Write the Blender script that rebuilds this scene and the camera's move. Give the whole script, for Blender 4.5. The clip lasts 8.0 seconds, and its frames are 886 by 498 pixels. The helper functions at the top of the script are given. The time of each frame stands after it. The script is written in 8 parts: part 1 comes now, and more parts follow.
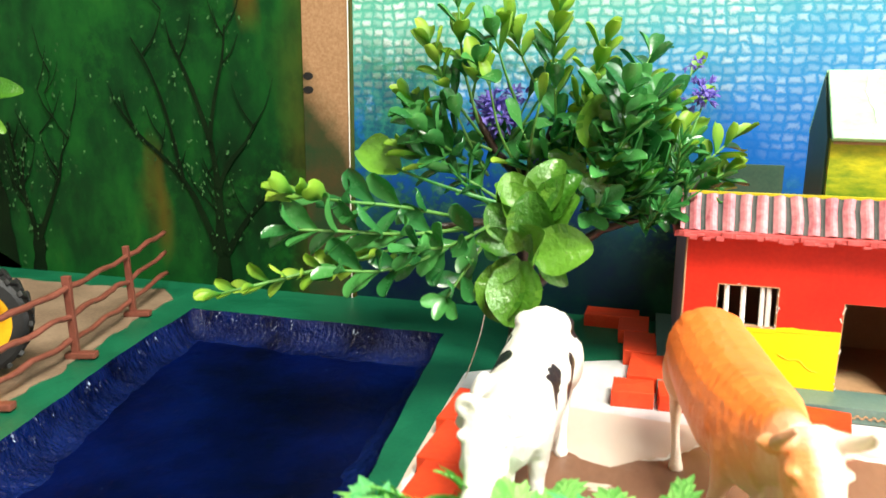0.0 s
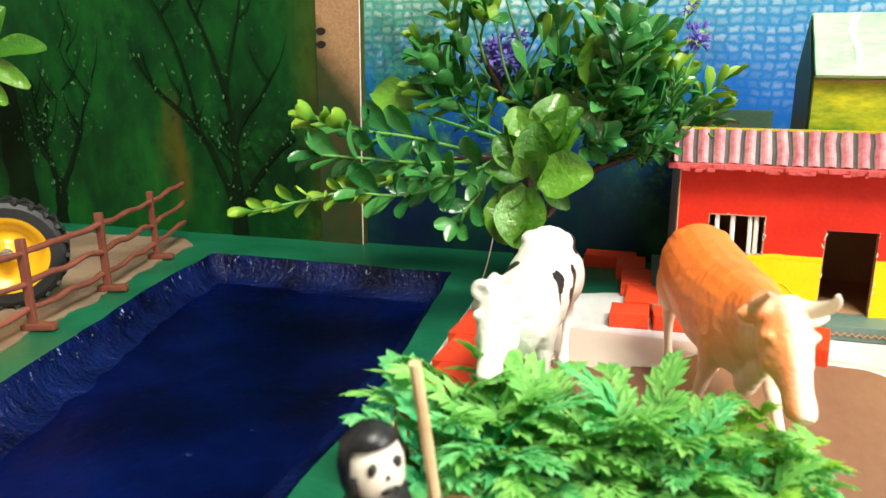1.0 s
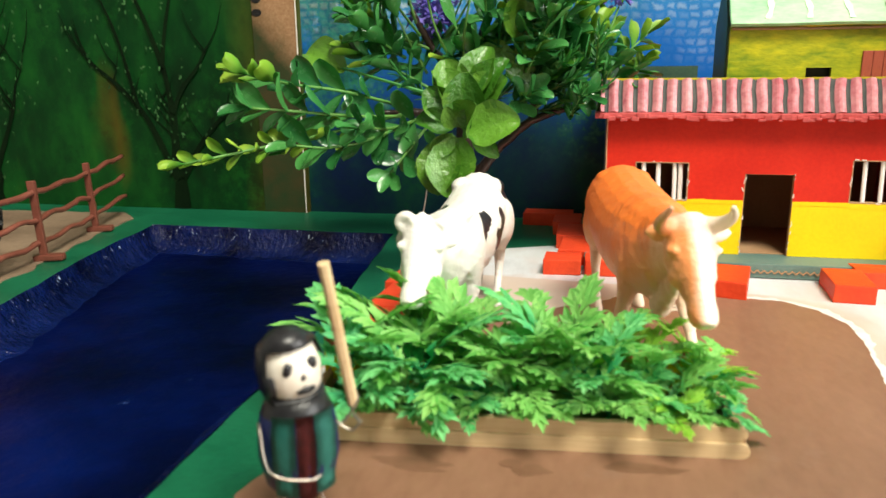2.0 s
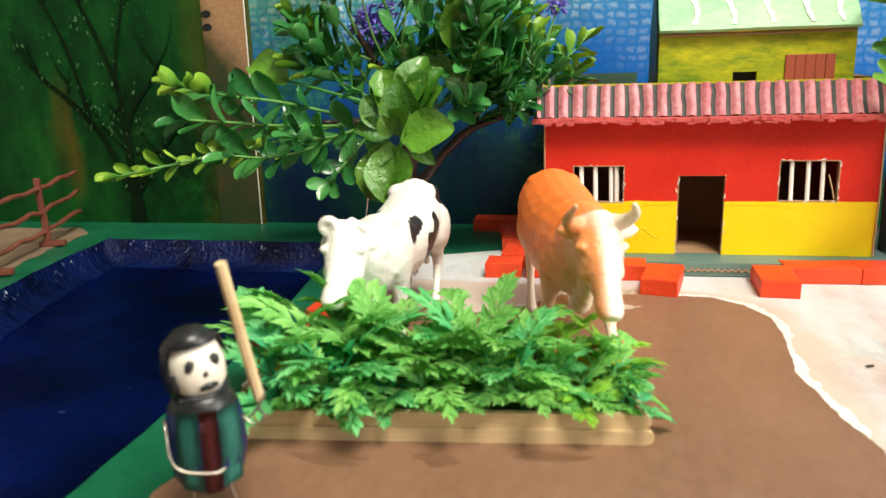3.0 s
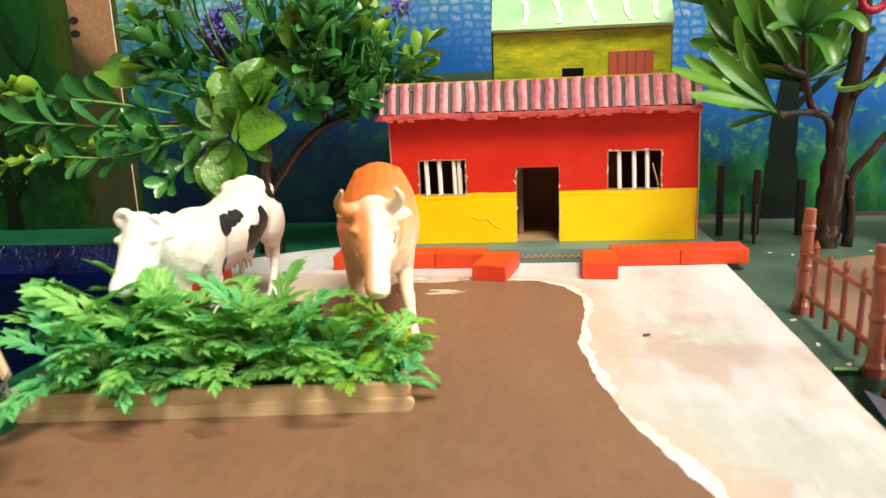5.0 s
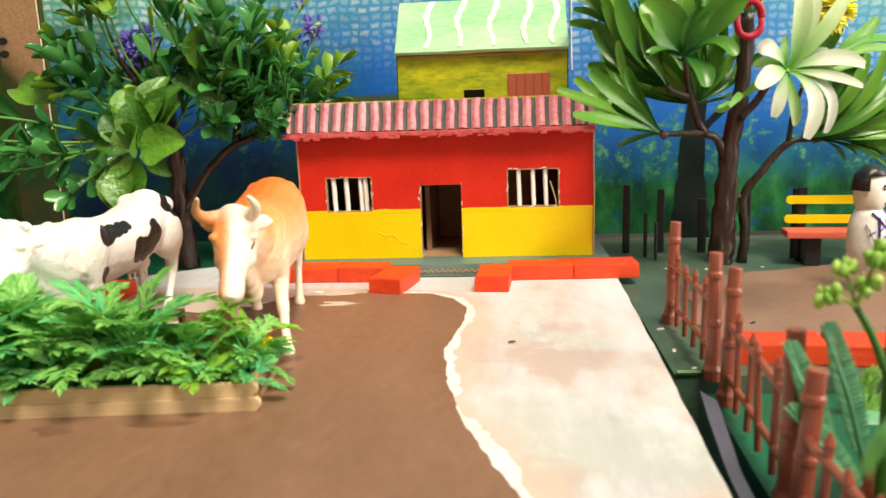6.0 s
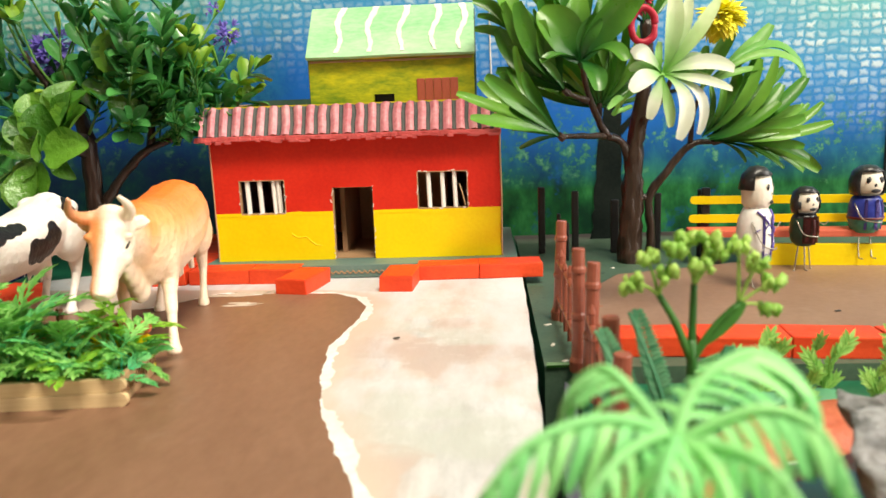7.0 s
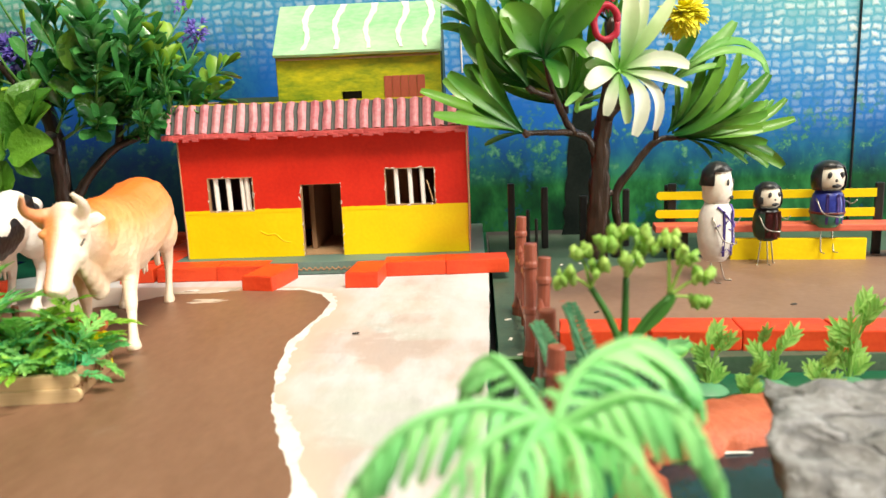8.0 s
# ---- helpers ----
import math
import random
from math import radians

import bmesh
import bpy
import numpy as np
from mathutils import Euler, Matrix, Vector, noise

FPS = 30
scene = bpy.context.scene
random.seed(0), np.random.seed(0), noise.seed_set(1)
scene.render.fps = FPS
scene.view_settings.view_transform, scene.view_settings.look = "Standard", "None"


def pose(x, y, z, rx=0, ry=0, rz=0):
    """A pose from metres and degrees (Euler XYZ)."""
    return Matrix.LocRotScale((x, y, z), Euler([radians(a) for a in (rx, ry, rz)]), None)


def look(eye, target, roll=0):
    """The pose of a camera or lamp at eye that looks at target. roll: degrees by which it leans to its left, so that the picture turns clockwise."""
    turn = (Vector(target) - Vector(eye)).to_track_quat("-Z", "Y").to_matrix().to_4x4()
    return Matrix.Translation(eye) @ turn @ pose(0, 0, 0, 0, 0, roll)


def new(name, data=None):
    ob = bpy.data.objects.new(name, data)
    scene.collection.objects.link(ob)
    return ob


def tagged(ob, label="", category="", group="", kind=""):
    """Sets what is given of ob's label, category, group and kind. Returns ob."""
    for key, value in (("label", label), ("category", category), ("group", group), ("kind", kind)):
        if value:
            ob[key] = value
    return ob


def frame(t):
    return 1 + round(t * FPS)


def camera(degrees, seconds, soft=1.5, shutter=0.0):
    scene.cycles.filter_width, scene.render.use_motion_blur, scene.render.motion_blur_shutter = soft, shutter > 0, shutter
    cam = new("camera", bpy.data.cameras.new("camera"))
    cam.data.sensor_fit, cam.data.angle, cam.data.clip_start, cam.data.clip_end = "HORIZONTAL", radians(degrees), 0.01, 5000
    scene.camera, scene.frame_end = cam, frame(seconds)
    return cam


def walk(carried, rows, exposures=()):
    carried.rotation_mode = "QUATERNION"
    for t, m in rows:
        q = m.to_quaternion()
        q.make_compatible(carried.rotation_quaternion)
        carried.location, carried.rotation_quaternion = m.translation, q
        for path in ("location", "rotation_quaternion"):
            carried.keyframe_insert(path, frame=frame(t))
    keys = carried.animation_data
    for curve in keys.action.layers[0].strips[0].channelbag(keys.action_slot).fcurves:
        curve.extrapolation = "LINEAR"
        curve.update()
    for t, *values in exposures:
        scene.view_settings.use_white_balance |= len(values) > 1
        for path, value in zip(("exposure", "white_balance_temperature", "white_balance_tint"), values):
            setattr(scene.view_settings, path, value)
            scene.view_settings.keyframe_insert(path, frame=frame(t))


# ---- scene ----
EXPOSURES = ((0.0, 0.66, 6450, 7), (0.6, 0.49, 6500, 8), (1.2, 0.30, 6480, 6), (2.0, 0.12, 6500, 7), (4.0, -0.02, 6600, 9), (5.5, -0.07, 6980, 12), (6.5, -0.07, 6980, 11), (8.0, 0.03, 6760, 9))

CM = 0.01
cam = camera(61.51, 8.0, soft=1.5, shutter=0.25)
cam.data.dof.use_dof, cam.data.dof.focus_distance, cam.data.dof.aperture_fstop = True, 0.38, 21.0
# seconds, eye and target in centimetres, roll
PATH = [
    (0.0, (-8.245, -32.859, 13.179), (-15.943, -4.575, 6.795), 0.53),
    (0.5, (-7.993, -34.657, 12.127), (-15.551, -6.450, 5.255), 0.49),
    (1.0, (-8.001, -35.749, 11.345), (-15.599, -7.578, 4.367), 0.46),
    (1.5, (-7.557, -36.327, 10.255), (-14.282, -8.063, 2.779), 0.17),
    (3.0, (-4.794, -36.939, 9.706), (-10.059, -8.229, 2.777), -1.58),
    (3.5, (-3.695, -37.382, 9.835), (-8.646, -8.567, 3.114), -1.45),
    (4.0, (-1.969, -37.405, 9.743), (-6.104, -8.496, 2.873), -1.87),
    (5.5, (2.288, -38.008, 8.895), (-0.886, -8.884, 2.438), -2.39),
    (6.0, (4.642, -38.393, 8.599), (1.942, -9.058, 2.925), -2.00),
    (6.5, (6.325, -38.668, 8.169), (4.100, -9.206, 2.971), -1.57),
    (7.0, (8.031, -38.924, 8.331), (6.326, -9.472, 2.882), -2.08),
    (7.5, (9.006, -39.164, 8.468), (7.410, -9.689, 3.114), -2.29),
    (8.0, (9.282, -39.146, 8.283), (7.926, -9.699, 2.711), -2.21),
]
walk(cam, [(t, look([v * CM for v in e], [v * CM for v in g], r)) for t, e, g, r in PATH], EXPOSURES)

# ---- world ----
world = bpy.data.worlds.new("world")
scene.world = world
world.use_nodes = True
world.node_tree.nodes["Background"].inputs["Color"].default_value = (0.9, 0.95, 1.0, 1)
world.node_tree.nodes["Background"].inputs["Strength"].default_value = 0.3


def area_lamp(name, eye, target, sx, sy, watts, color):
    data = bpy.data.lights.new(name, "AREA")
    data.shape, data.size, data.size_y, data.energy, data.color = "RECTANGLE", sx * CM, sy * CM, watts, color
    ob = new(name, data)
    ob.matrix_world = look([v * CM for v in eye], [v * CM for v in target])
    return ob


# two added fill lamps, overhead and from the right; their real sources are unknown
area_lamp("overhead_fill", (38, -70, 135), (4, -8, 0), 60, 40, 35.5, (0.97, 0.92, 0.78))
area_lamp("side_fill", (188, -60, 60), (0, 0, 6), 110, 130, 43.0, (1.0, 0.97, 0.93))


# ---- materials ----
def nodes_of(name):
    m = bpy.data.materials.new(name)
    m.use_nodes = True
    nt = m.node_tree
    return m, nt, nt.nodes["Principled BSDF"]


def add_node(nt, kind, **inputs):
    n = nt.nodes.new(kind)
    for key, value in inputs.items():
        n.inputs[key.replace("_", " ")].default_value = value
    return n


def math_node(nt, op, a, b=None, c=None, clamp=False):
    n = nt.nodes.new("ShaderNodeMath")
    n.operation, n.use_clamp = op, clamp
    for i, v in enumerate((a, b, c)):
        if v is None:
            continue
        if isinstance(v, (int, float)):
            n.inputs[i].default_value = v
        else:
            nt.links.new(v, n.inputs[i])
    return n.outputs[0]


def mix_color(nt, fac, a, b, mode="MIX"):
    n = nt.nodes.new("ShaderNodeMix")
    n.data_type, n.blend_type = "RGBA", mode
    for sock, v in ((n.inputs[0], fac), (n.inputs[6], a), (n.inputs[7], b)):
        if isinstance(v, (int, float)):
            sock.default_value = v
        elif isinstance(v, tuple):
            sock.default_value = (*v[:3], 1)
        else:
            nt.links.new(v, sock)
    return n.outputs[2]


def ramp(nt, fac, stops, mode="LINEAR"):
    n = nt.nodes.new("ShaderNodeValToRGB")
    n.color_ramp.interpolation = mode
    while len(n.color_ramp.elements) < len(stops):
        n.color_ramp.elements.new(0.5)
    for e, (p, c) in zip(n.color_ramp.elements, stops):
        e.position = p
        e.color = (*c, 1) if isinstance(c, tuple) else (c, c, c, 1)
    nt.links.new(fac, n.inputs[0])
    return n.outputs[0]


def coords(nt, kind="Object"):
    return nt.nodes.new("ShaderNodeTexCoord").outputs[kind]


def noise_tex(nt, vec, per_cm, detail=4.0, rough=0.55, out="Fac", stretch=None):
    if stretch:
        mp = nt.nodes.new("ShaderNodeMapping")
        mp.inputs["Scale"].default_value = stretch
        nt.links.new(vec, mp.inputs["Vector"])
        vec = mp.outputs[0]
    n = add_node(nt, "ShaderNodeTexNoise", Scale=per_cm * 100, Detail=detail, Roughness=rough)
    nt.links.new(vec, n.inputs["Vector"])
    return n.outputs[out]


def add_bump(nt, bsdf, height, dist_cm, strength=1.0):
    b = add_node(nt, "ShaderNodeBump", Strength=strength, Distance=dist_cm * CM)
    nt.links.new(height, b.inputs["Height"])
    nt.links.new(b.outputs[0], bsdf.inputs["Normal"])


def paint(name, a, b, rough=0.5, big=0.35, fine=6.0, relief=0.015, stretch=None, third=None, spec=0.5, island=0.0):
    """Brushed paint or plastic: two tones in patches, fine grain, uneven gloss and relief."""
    m, nt, bs = nodes_of(name)
    co = coords(nt)
    n1 = noise_tex(nt, co, big, 5.0, 0.6, stretch=stretch)
    n2 = noise_tex(nt, co, fine, 3.0, 0.6, stretch=stretch)
    f = math_node(nt, "MULTIPLY_ADD", n2, 0.35, math_node(nt, "MULTIPLY", n1, 0.65))
    col = ramp(nt, f, [(0.36, a), (0.64, b)])
    if third:
        n3 = noise_tex(nt, co, big * 2.3, 6.0, 0.7)
        col = mix_color(nt, ramp(nt, n3, [(0.6, 0.0), (0.72, 1.0)]), col, third)
    if island:
        g = nt.nodes.new("ShaderNodeNewGeometry")
        hsv = add_node(nt, "ShaderNodeHueSaturation")
        nt.links.new(col, hsv.inputs["Color"])
        nt.links.new(math_node(nt, "MULTIPLY_ADD", g.outputs["Random Per Island"], island, 1 - island / 2), hsv.inputs["Value"])
        col = hsv.outputs[0]
    nt.links.new(col, bs.inputs["Base Color"])
    nt.links.new(math_node(nt, "MULTIPLY_ADD", n1, 0.25, rough - 0.12, clamp=True), bs.inputs["Roughness"])
    bs.inputs["Specular IOR Level"].default_value = spec
    if relief:
        add_bump(nt, bs, f, relief)
    return m


def leaf_mat(name, dark, light, rough=0.32, veins=2.2, sheen=0.5, spread=1.0, foot=None, reach=1.0, bumps=0.03, thin=0.30):
    """Moulded plastic leaf: each leaf its own tone, lighter towards the tip patches, thin enough to let light through."""
    m, nt, bs = nodes_of(name)
    co = coords(nt)
    g = nt.nodes.new("ShaderNodeNewGeometry")
    oi = nt.nodes.new("ShaderNodeObjectInfo")
    rnd = math_node(nt, "FRACT", math_node(nt, "ADD", g.outputs["Random Per Island"], oi.outputs["Random"]))
    n1 = noise_tex(nt, co, 0.5, 3.0)
    n2 = noise_tex(nt, co, veins, 4.0)
    f = math_node(nt, "ADD", math_node(nt, "MULTIPLY", rnd, 0.55 * spread), math_node(nt, "MULTIPLY", n1, 0.6))
    col = ramp(nt, f, [(0.2, dark), (0.82, light)])
    if foot:
        sep = nt.nodes.new("ShaderNodeSeparateXYZ")
        nt.links.new(co, sep.inputs[0])
        along = math_node(nt, "MULTIPLY", sep.outputs[1], 100.0 / reach, clamp=True)
        col = mix_color(nt, ramp(nt, math_node(nt, "MULTIPLY_ADD", n1, 0.3, math_node(nt, "ADD", along, -0.15)), [(0.05, 0.0), (0.75, 1.0)]), foot, col)
    col = mix_color(nt, math_node(nt, "MULTIPLY", n2, 0.25), col, tuple(c * 0.5 for c in dark))
    nt.links.new(col, bs.inputs["Base Color"])
    nt.links.new(math_node(nt, "MULTIPLY_ADD", n2, 0.3, rough - 0.1), bs.inputs["Roughness"])
    bs.inputs["Specular IOR Level"].default_value = sheen
    add_bump(nt, bs, n2, bumps)
    tr = nt.nodes.new("ShaderNodeBsdfTranslucent")
    nt.links.new(col, tr.inputs["Color"])
    mx = nt.nodes.new("ShaderNodeMixShader")
    mx.inputs[0].default_value = thin
    nt.links.new(bs.outputs[0], mx.inputs[1])
    nt.links.new(tr.outputs[0], mx.inputs[2])
    nt.links.new(mx.outputs[0], nt.nodes["Material Output"].inputs[0])
    return m


RED = paint("red_poster_paint", (0.54, 0.014, 0.006), (0.70, 0.028, 0.010), 0.5, 0.3, 5.0, 0.02, spec=0.35)
ROOF_PINK = paint("pink_roof_paint", (0.50, 0.11, 0.15), (0.76, 0.36, 0.39), 0.55, 0.5, 4.0, 0.03)
FLUTE_DARK = paint("dark_flute_paint", (0.02, 0.035, 0.032), (0.09, 0.085, 0.08), 0.6, 0.8, 5.0, 0.01)
EAVE_RED = paint("rough_red_eave_paint", (0.42, 0.05, 0.05), (0.66, 0.12, 0.12), 0.5, 0.9, 5.0, 0.05)
YELLOW = paint("yellow_poster_paint", (0.84, 0.60, 0.003), (0.90, 0.70, 0.006), 0.48, 0.3, 5.0, 0.025, spec=0.35)
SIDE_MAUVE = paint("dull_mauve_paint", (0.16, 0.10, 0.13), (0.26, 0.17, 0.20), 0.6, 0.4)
CARD = paint("raw_cardboard", (0.36, 0.20, 0.10), (0.46, 0.28, 0.15), 0.75, 0.4, 7.0, 0.01)
CARD_DARK = paint("dim_cardboard", (0.34, 0.19, 0.10), (0.44, 0.26, 0.15), 0.8, 0.4, 7.0, 0.01)
BRICK_RED = paint("orange_red_brick_paint", (0.64, 0.044, 0.012), (0.78, 0.076, 0.020), 0.5, 0.5, 5.0, 0.03, spec=0.35)
GREEN_BASE = paint("green_ground_paint", (0.004, 0.085, 0.040), (0.009, 0.135, 0.064), 0.42, 0.35, 5.0, 0.03, third=(0.003, 0.055, 0.034), spec=0.35)
DULL_GREEN = paint("dull_green_ground_paint", (0.042, 0.088, 0.056), (0.080, 0.130, 0.088), 0.5, 0.5, 5.0, 0.04, third=(0.012, 0.032, 0.02))
PORCH_GREEN = paint("grey_green_paint", (0.09, 0.16, 0.14), (0.14, 0.22, 0.19), 0.5)
BROWN = paint("brown_ground_paint", (0.186, 0.091, 0.054), (0.262, 0.138, 0.085), 0.46, 0.14, 3.0, 0.012, stretch=(1.0, 0.45, 1.0), third=(0.235, 0.135, 0.092))
BROWN_PARK = paint("greyish_brown_park_paint", (0.215, 0.120, 0.078), (0.295, 0.178, 0.122), 0.46, 0.2, 3.0, 0.012, third=(0.30, 0.19, 0.135))
BROWN_SHADE_SMUDGE = paint("shade_and_smudge_brown", (0.15, 0.074, 0.042), (0.19, 0.098, 0.060), 0.4, 0.3, 3.0, 0.012)
BROWN_PALE = paint("white_torn_rim_paint", (0.66, 0.63, 0.60), (0.80, 0.80, 0.81), 0.5, 0.6, 3.0, 0.03)
SAND = paint("sandy_brown_paint", (0.16, 0.105, 0.07), (0.31, 0.215, 0.145), 0.6, 0.3)
TORN = paint("torn_white_paper", (0.58, 0.52, 0.44), (0.80, 0.76, 0.70), 0.7, 1.0, 5.0, 0.02)
BLACK = paint("black_paint", (0.006, 0.006, 0.007), (0.018, 0.018, 0.018), 0.4)
WHITE_BAR = paint("white_stick_paint", (0.72, 0.69, 0.63), (0.84, 0.82, 0.78), 0.5)
HUT_GREEN = paint("yellow_green_paint", (0.07, 0.19, 0.008), (0.66, 0.60, 0.012), 0.45, 0.20, 2.5, 0.08, stretch=(0.6, 1, 1.5))
HUT_YELLOW = paint("yellow_trim_paint", (0.55, 0.42, 0.01), (0.7, 0.58, 0.03), 0.5)
HUT_ROOF = paint("mint_roof_paint", (0.20, 0.52, 0.24), (0.46, 0.72, 0.44), 0.45, 0.22, 4.0, 0.03, stretch=(0.5, 1.2, 1))
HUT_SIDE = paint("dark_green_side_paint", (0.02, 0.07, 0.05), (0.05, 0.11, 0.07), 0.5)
SHUTTER = paint("brown_red_shutter_paint", (0.32, 0.06, 0.035), (0.46, 0.11, 0.06), 0.5, stretch=(4, 1, 0.5))
FENCE = paint("red_brown_plastic", (0.24, 0.060, 0.035), (0.32, 0.090, 0.055), 0.34, 0.5, 4.0, 0.01)
FENCE_DARK = paint("dark_red_brown_plastic", (0.15, 0.045, 0.030), (0.23, 0.072, 0.048), 0.36, 0.5, 4.0, 0.01)
BARK = paint("dark_brown_plastic_bark", (0.010, 0.006, 0.004), (0.050, 0.027, 0.018), 0.34, 1.2, 5.0, 0.16, stretch=(1, 1, 0.14))
WOOD = paint("pale_stick_wood", (0.57, 0.39, 0.20), (0.75, 0.57, 0.34), 0.6, 0.5, 6.0, 0.01, stretch=(0.08, 1, 2.5))
# table colour holds the shade of the gap between the boards
TABLE = paint("gap_shade_table_top", (0.015, 0.016, 0.02), (0.03, 0.03, 0.036), 0.5)
ROOM_WALL = paint("cream_room_wall", (0.46, 0.43, 0.38), (0.54, 0.51, 0.46), 0.8, 0.02, 0.5, 0.0)
ROOM_FLOOR = paint("grey_room_floor", (0.3, 0.28, 0.26), (0.4, 0.38, 0.35), 0.5, 0.02, 0.4, 0.0)
TYRE = paint("black_rubber", (0.008, 0.008, 0.009), (0.02, 0.02, 0.02), 0.55)
RIM = paint("yellow_plastic", (0.75, 0.36, 0.01), (0.85, 0.45, 0.015), 0.3)
SKIN = paint("chalk_white_face_paint", (0.74, 0.65, 0.54), (0.86, 0.82, 0.74), 0.5, 0.6, 5, 0.02)
HAIR = paint("black_hair_paint", (0.006, 0.006, 0.008), (0.022, 0.022, 0.025), 0.35, 0.8, 5, 0.05, third=(0.10, 0.10, 0.10))
TEAL = paint("teal_cloth_paint", (0.02, 0.16, 0.13), (0.06, 0.30, 0.24), 0.5, 0.8, 5, 0.03)
NAVY = paint("navy_cloth_paint", (0.006, 0.010, 0.055), (0.012, 0.022, 0.11), 0.4, 0.8, 5, 0.03)
MAROON = paint("maroon_cloth_paint", (0.05, 0.01, 0.012), (0.16, 0.02, 0.02), 0.4, 1.2, 5, 0.03)
CLOTH_WHITE = paint("white_coat_paint", (0.70, 0.68, 0.66), (0.84, 0.82, 0.80), 0.5, 0.8, 5, 0.03)
ROYAL = paint("royal_blue_cloth_paint", (0.012, 0.02, 0.20), (0.03, 0.05, 0.36), 0.4, 0.8, 5, 0.03)
VIOLET = paint("violet_paint", (0.08, 0.05, 0.28), (0.14, 0.10, 0.42), 0.5)
DARK_GREEN_CLOTH = paint("dark_green_cloth_paint", (0.006, 0.03, 0.018), (0.015, 0.06, 0.035), 0.4, 0.8, 5, 0.03)
CORAL = paint("coral_paint", (0.62, 0.10, 0.06), (0.74, 0.17, 0.10), 0.5, stretch=(0.2, 1, 2))
CLAY = paint("orange_clay", (0.38, 0.078, 0.034), (0.56, 0.145, 0.068), 0.6, 0.9, 4.0, 0.16)
PAINT_BARK = paint("painted_trunk_black_green", (0.0012, 0.007, 0.002), (0.004, 0.017, 0.004), 0.6, spec=0.12)
PAINT_BARK_GREY = paint("painted_trunk_grey", (0.003, 0.007, 0.006), (0.012, 0.018, 0.015), 0.6, spec=0.12)
BEIGE = paint("beige_yard_paint", (0.50, 0.41, 0.33), (0.60, 0.52, 0.44), 0.55, 0.2, 3.0, 0.02)
PAINT_DAB = paint("painted_pale_leaf_dabs", (0.006, 0.05, 0.012), (0.08, 0.19, 0.07), 0.5, 1.0, island=1.3, spec=0.12)
LILAC = paint("lilac_grey_gap_surface", (0.09, 0.09, 0.13), (0.14, 0.14, 0.19), 0.5, 0.2)
TRAY_FLOOR = paint("green_tray_paint", (0.02, 0.13, 0.012), (0.10, 0.26, 0.02), 0.5, 0.8)
CRUMB = paint("dark_crumb", (0.02, 0.018, 0.015), (0.05, 0.045, 0.04), 0.6)

LEAF = leaf_mat("glossy_green_leaf", (0.020, 0.18, 0.045), (0.14, 0.50, 0.12), 0.20, sheen=0.95, thin=0.38)
TWIG = leaf_mat("pale_green_twig", (0.10, 0.33, 0.06), (0.24, 0.50, 0.12), 0.4)
LEAF_LIME = leaf_mat("lime_leaf", (0.20, 0.46, 0.03), (0.52, 0.74, 0.09), 0.32, foot=(0.06, 0.30, 0.05), reach=1.3, thin=0.36)
LEAF_BROAD = leaf_mat("broad_glossy_leaf", (0.038, 0.20, 0.016), (0.21, 0.48, 0.05), 0.15, veins=3.6, sheen=1.0, bumps=0.11)
LEAF_STRAP = leaf_mat("strap_leaf", (0.050, 0.26, 0.030), (0.24, 0.54, 0.07), 0.26, veins=1.6, sheen=0.6, foot=(0.018, 0.15, 0.028), reach=4.2, thin=0.40)
LEAF_STRAP_PALE = leaf_mat("pale_strap_leaf", (0.14, 0.46, 0.08), (0.34, 0.66, 0.18), 0.36, thin=0.4)
LEAF_WHITE = leaf_mat("white_green_leaf", (0.84, 0.90, 0.70), (0.95, 0.96, 0.90), 0.42, foot=(0.20, 0.58, 0.05), reach=1.7, thin=0.42)
LEAF_CREAM = leaf_mat("pale_green_petal", (0.70, 0.86, 0.42), (0.90, 0.95, 0.74), 0.42, foot=(0.16, 0.52, 0.05), reach=3.4, thin=0.42)
TRAY_LEAF = leaf_mat("tray_leaf", (0.13, 0.48, 0.085), (0.40, 0.79, 0.22), 0.45, spread=0.9, thin=0.36, foot=(0.03, 0.34, 0.12), reach=1.5)
TRAY_TEAL = leaf_mat("tray_teal_leaf", (0.08, 0.50, 0.15), (0.28, 0.76, 0.29), 0.45, thin=0.36, foot=(0.015, 0.52, 0.26), reach=2.0)
TRAY_LIME = leaf_mat("tray_lime_leaf", (0.22, 0.54, 0.04), (0.46, 0.82, 0.10), 0.45, thin=0.36)
PALM = leaf_mat("palm_plastic", (0.24, 0.74, 0.27), (0.50, 0.96, 0.42), 0.42, veins=1.2, thin=0.36)
UMBEL = leaf_mat("umbel_plastic", (0.24, 0.54, 0.07), (0.58, 0.82, 0.20), 0.42)
WEED_LEAF = leaf_mat("weed_leaf", (0.20, 0.52, 0.09), (0.46, 0.78, 0.20), 0.5, thin=0.36)
STALK = leaf_mat("dark_green_stalk", (0.03, 0.16, 0.025), (0.09, 0.30, 0.05), 0.4)
FERN = leaf_mat("teal_fern", (0.06, 0.34, 0.17), (0.24, 0.60, 0.33), 0.42, thin=0.36)
PURPLE = leaf_mat("purple_flower", (0.15, 0.11, 0.55), (0.34, 0.26, 0.88), 0.45)
FLOWER_RED = leaf_mat("crimson_flower", (0.36, 0.006, 0.03), (0.62, 0.03, 0.07), 0.4)
FLOWER_YELLOW = paint("yellow_flower", (0.84, 0.72, 0.02), (0.90, 0.84, 0.06), 0.45, 0.8)


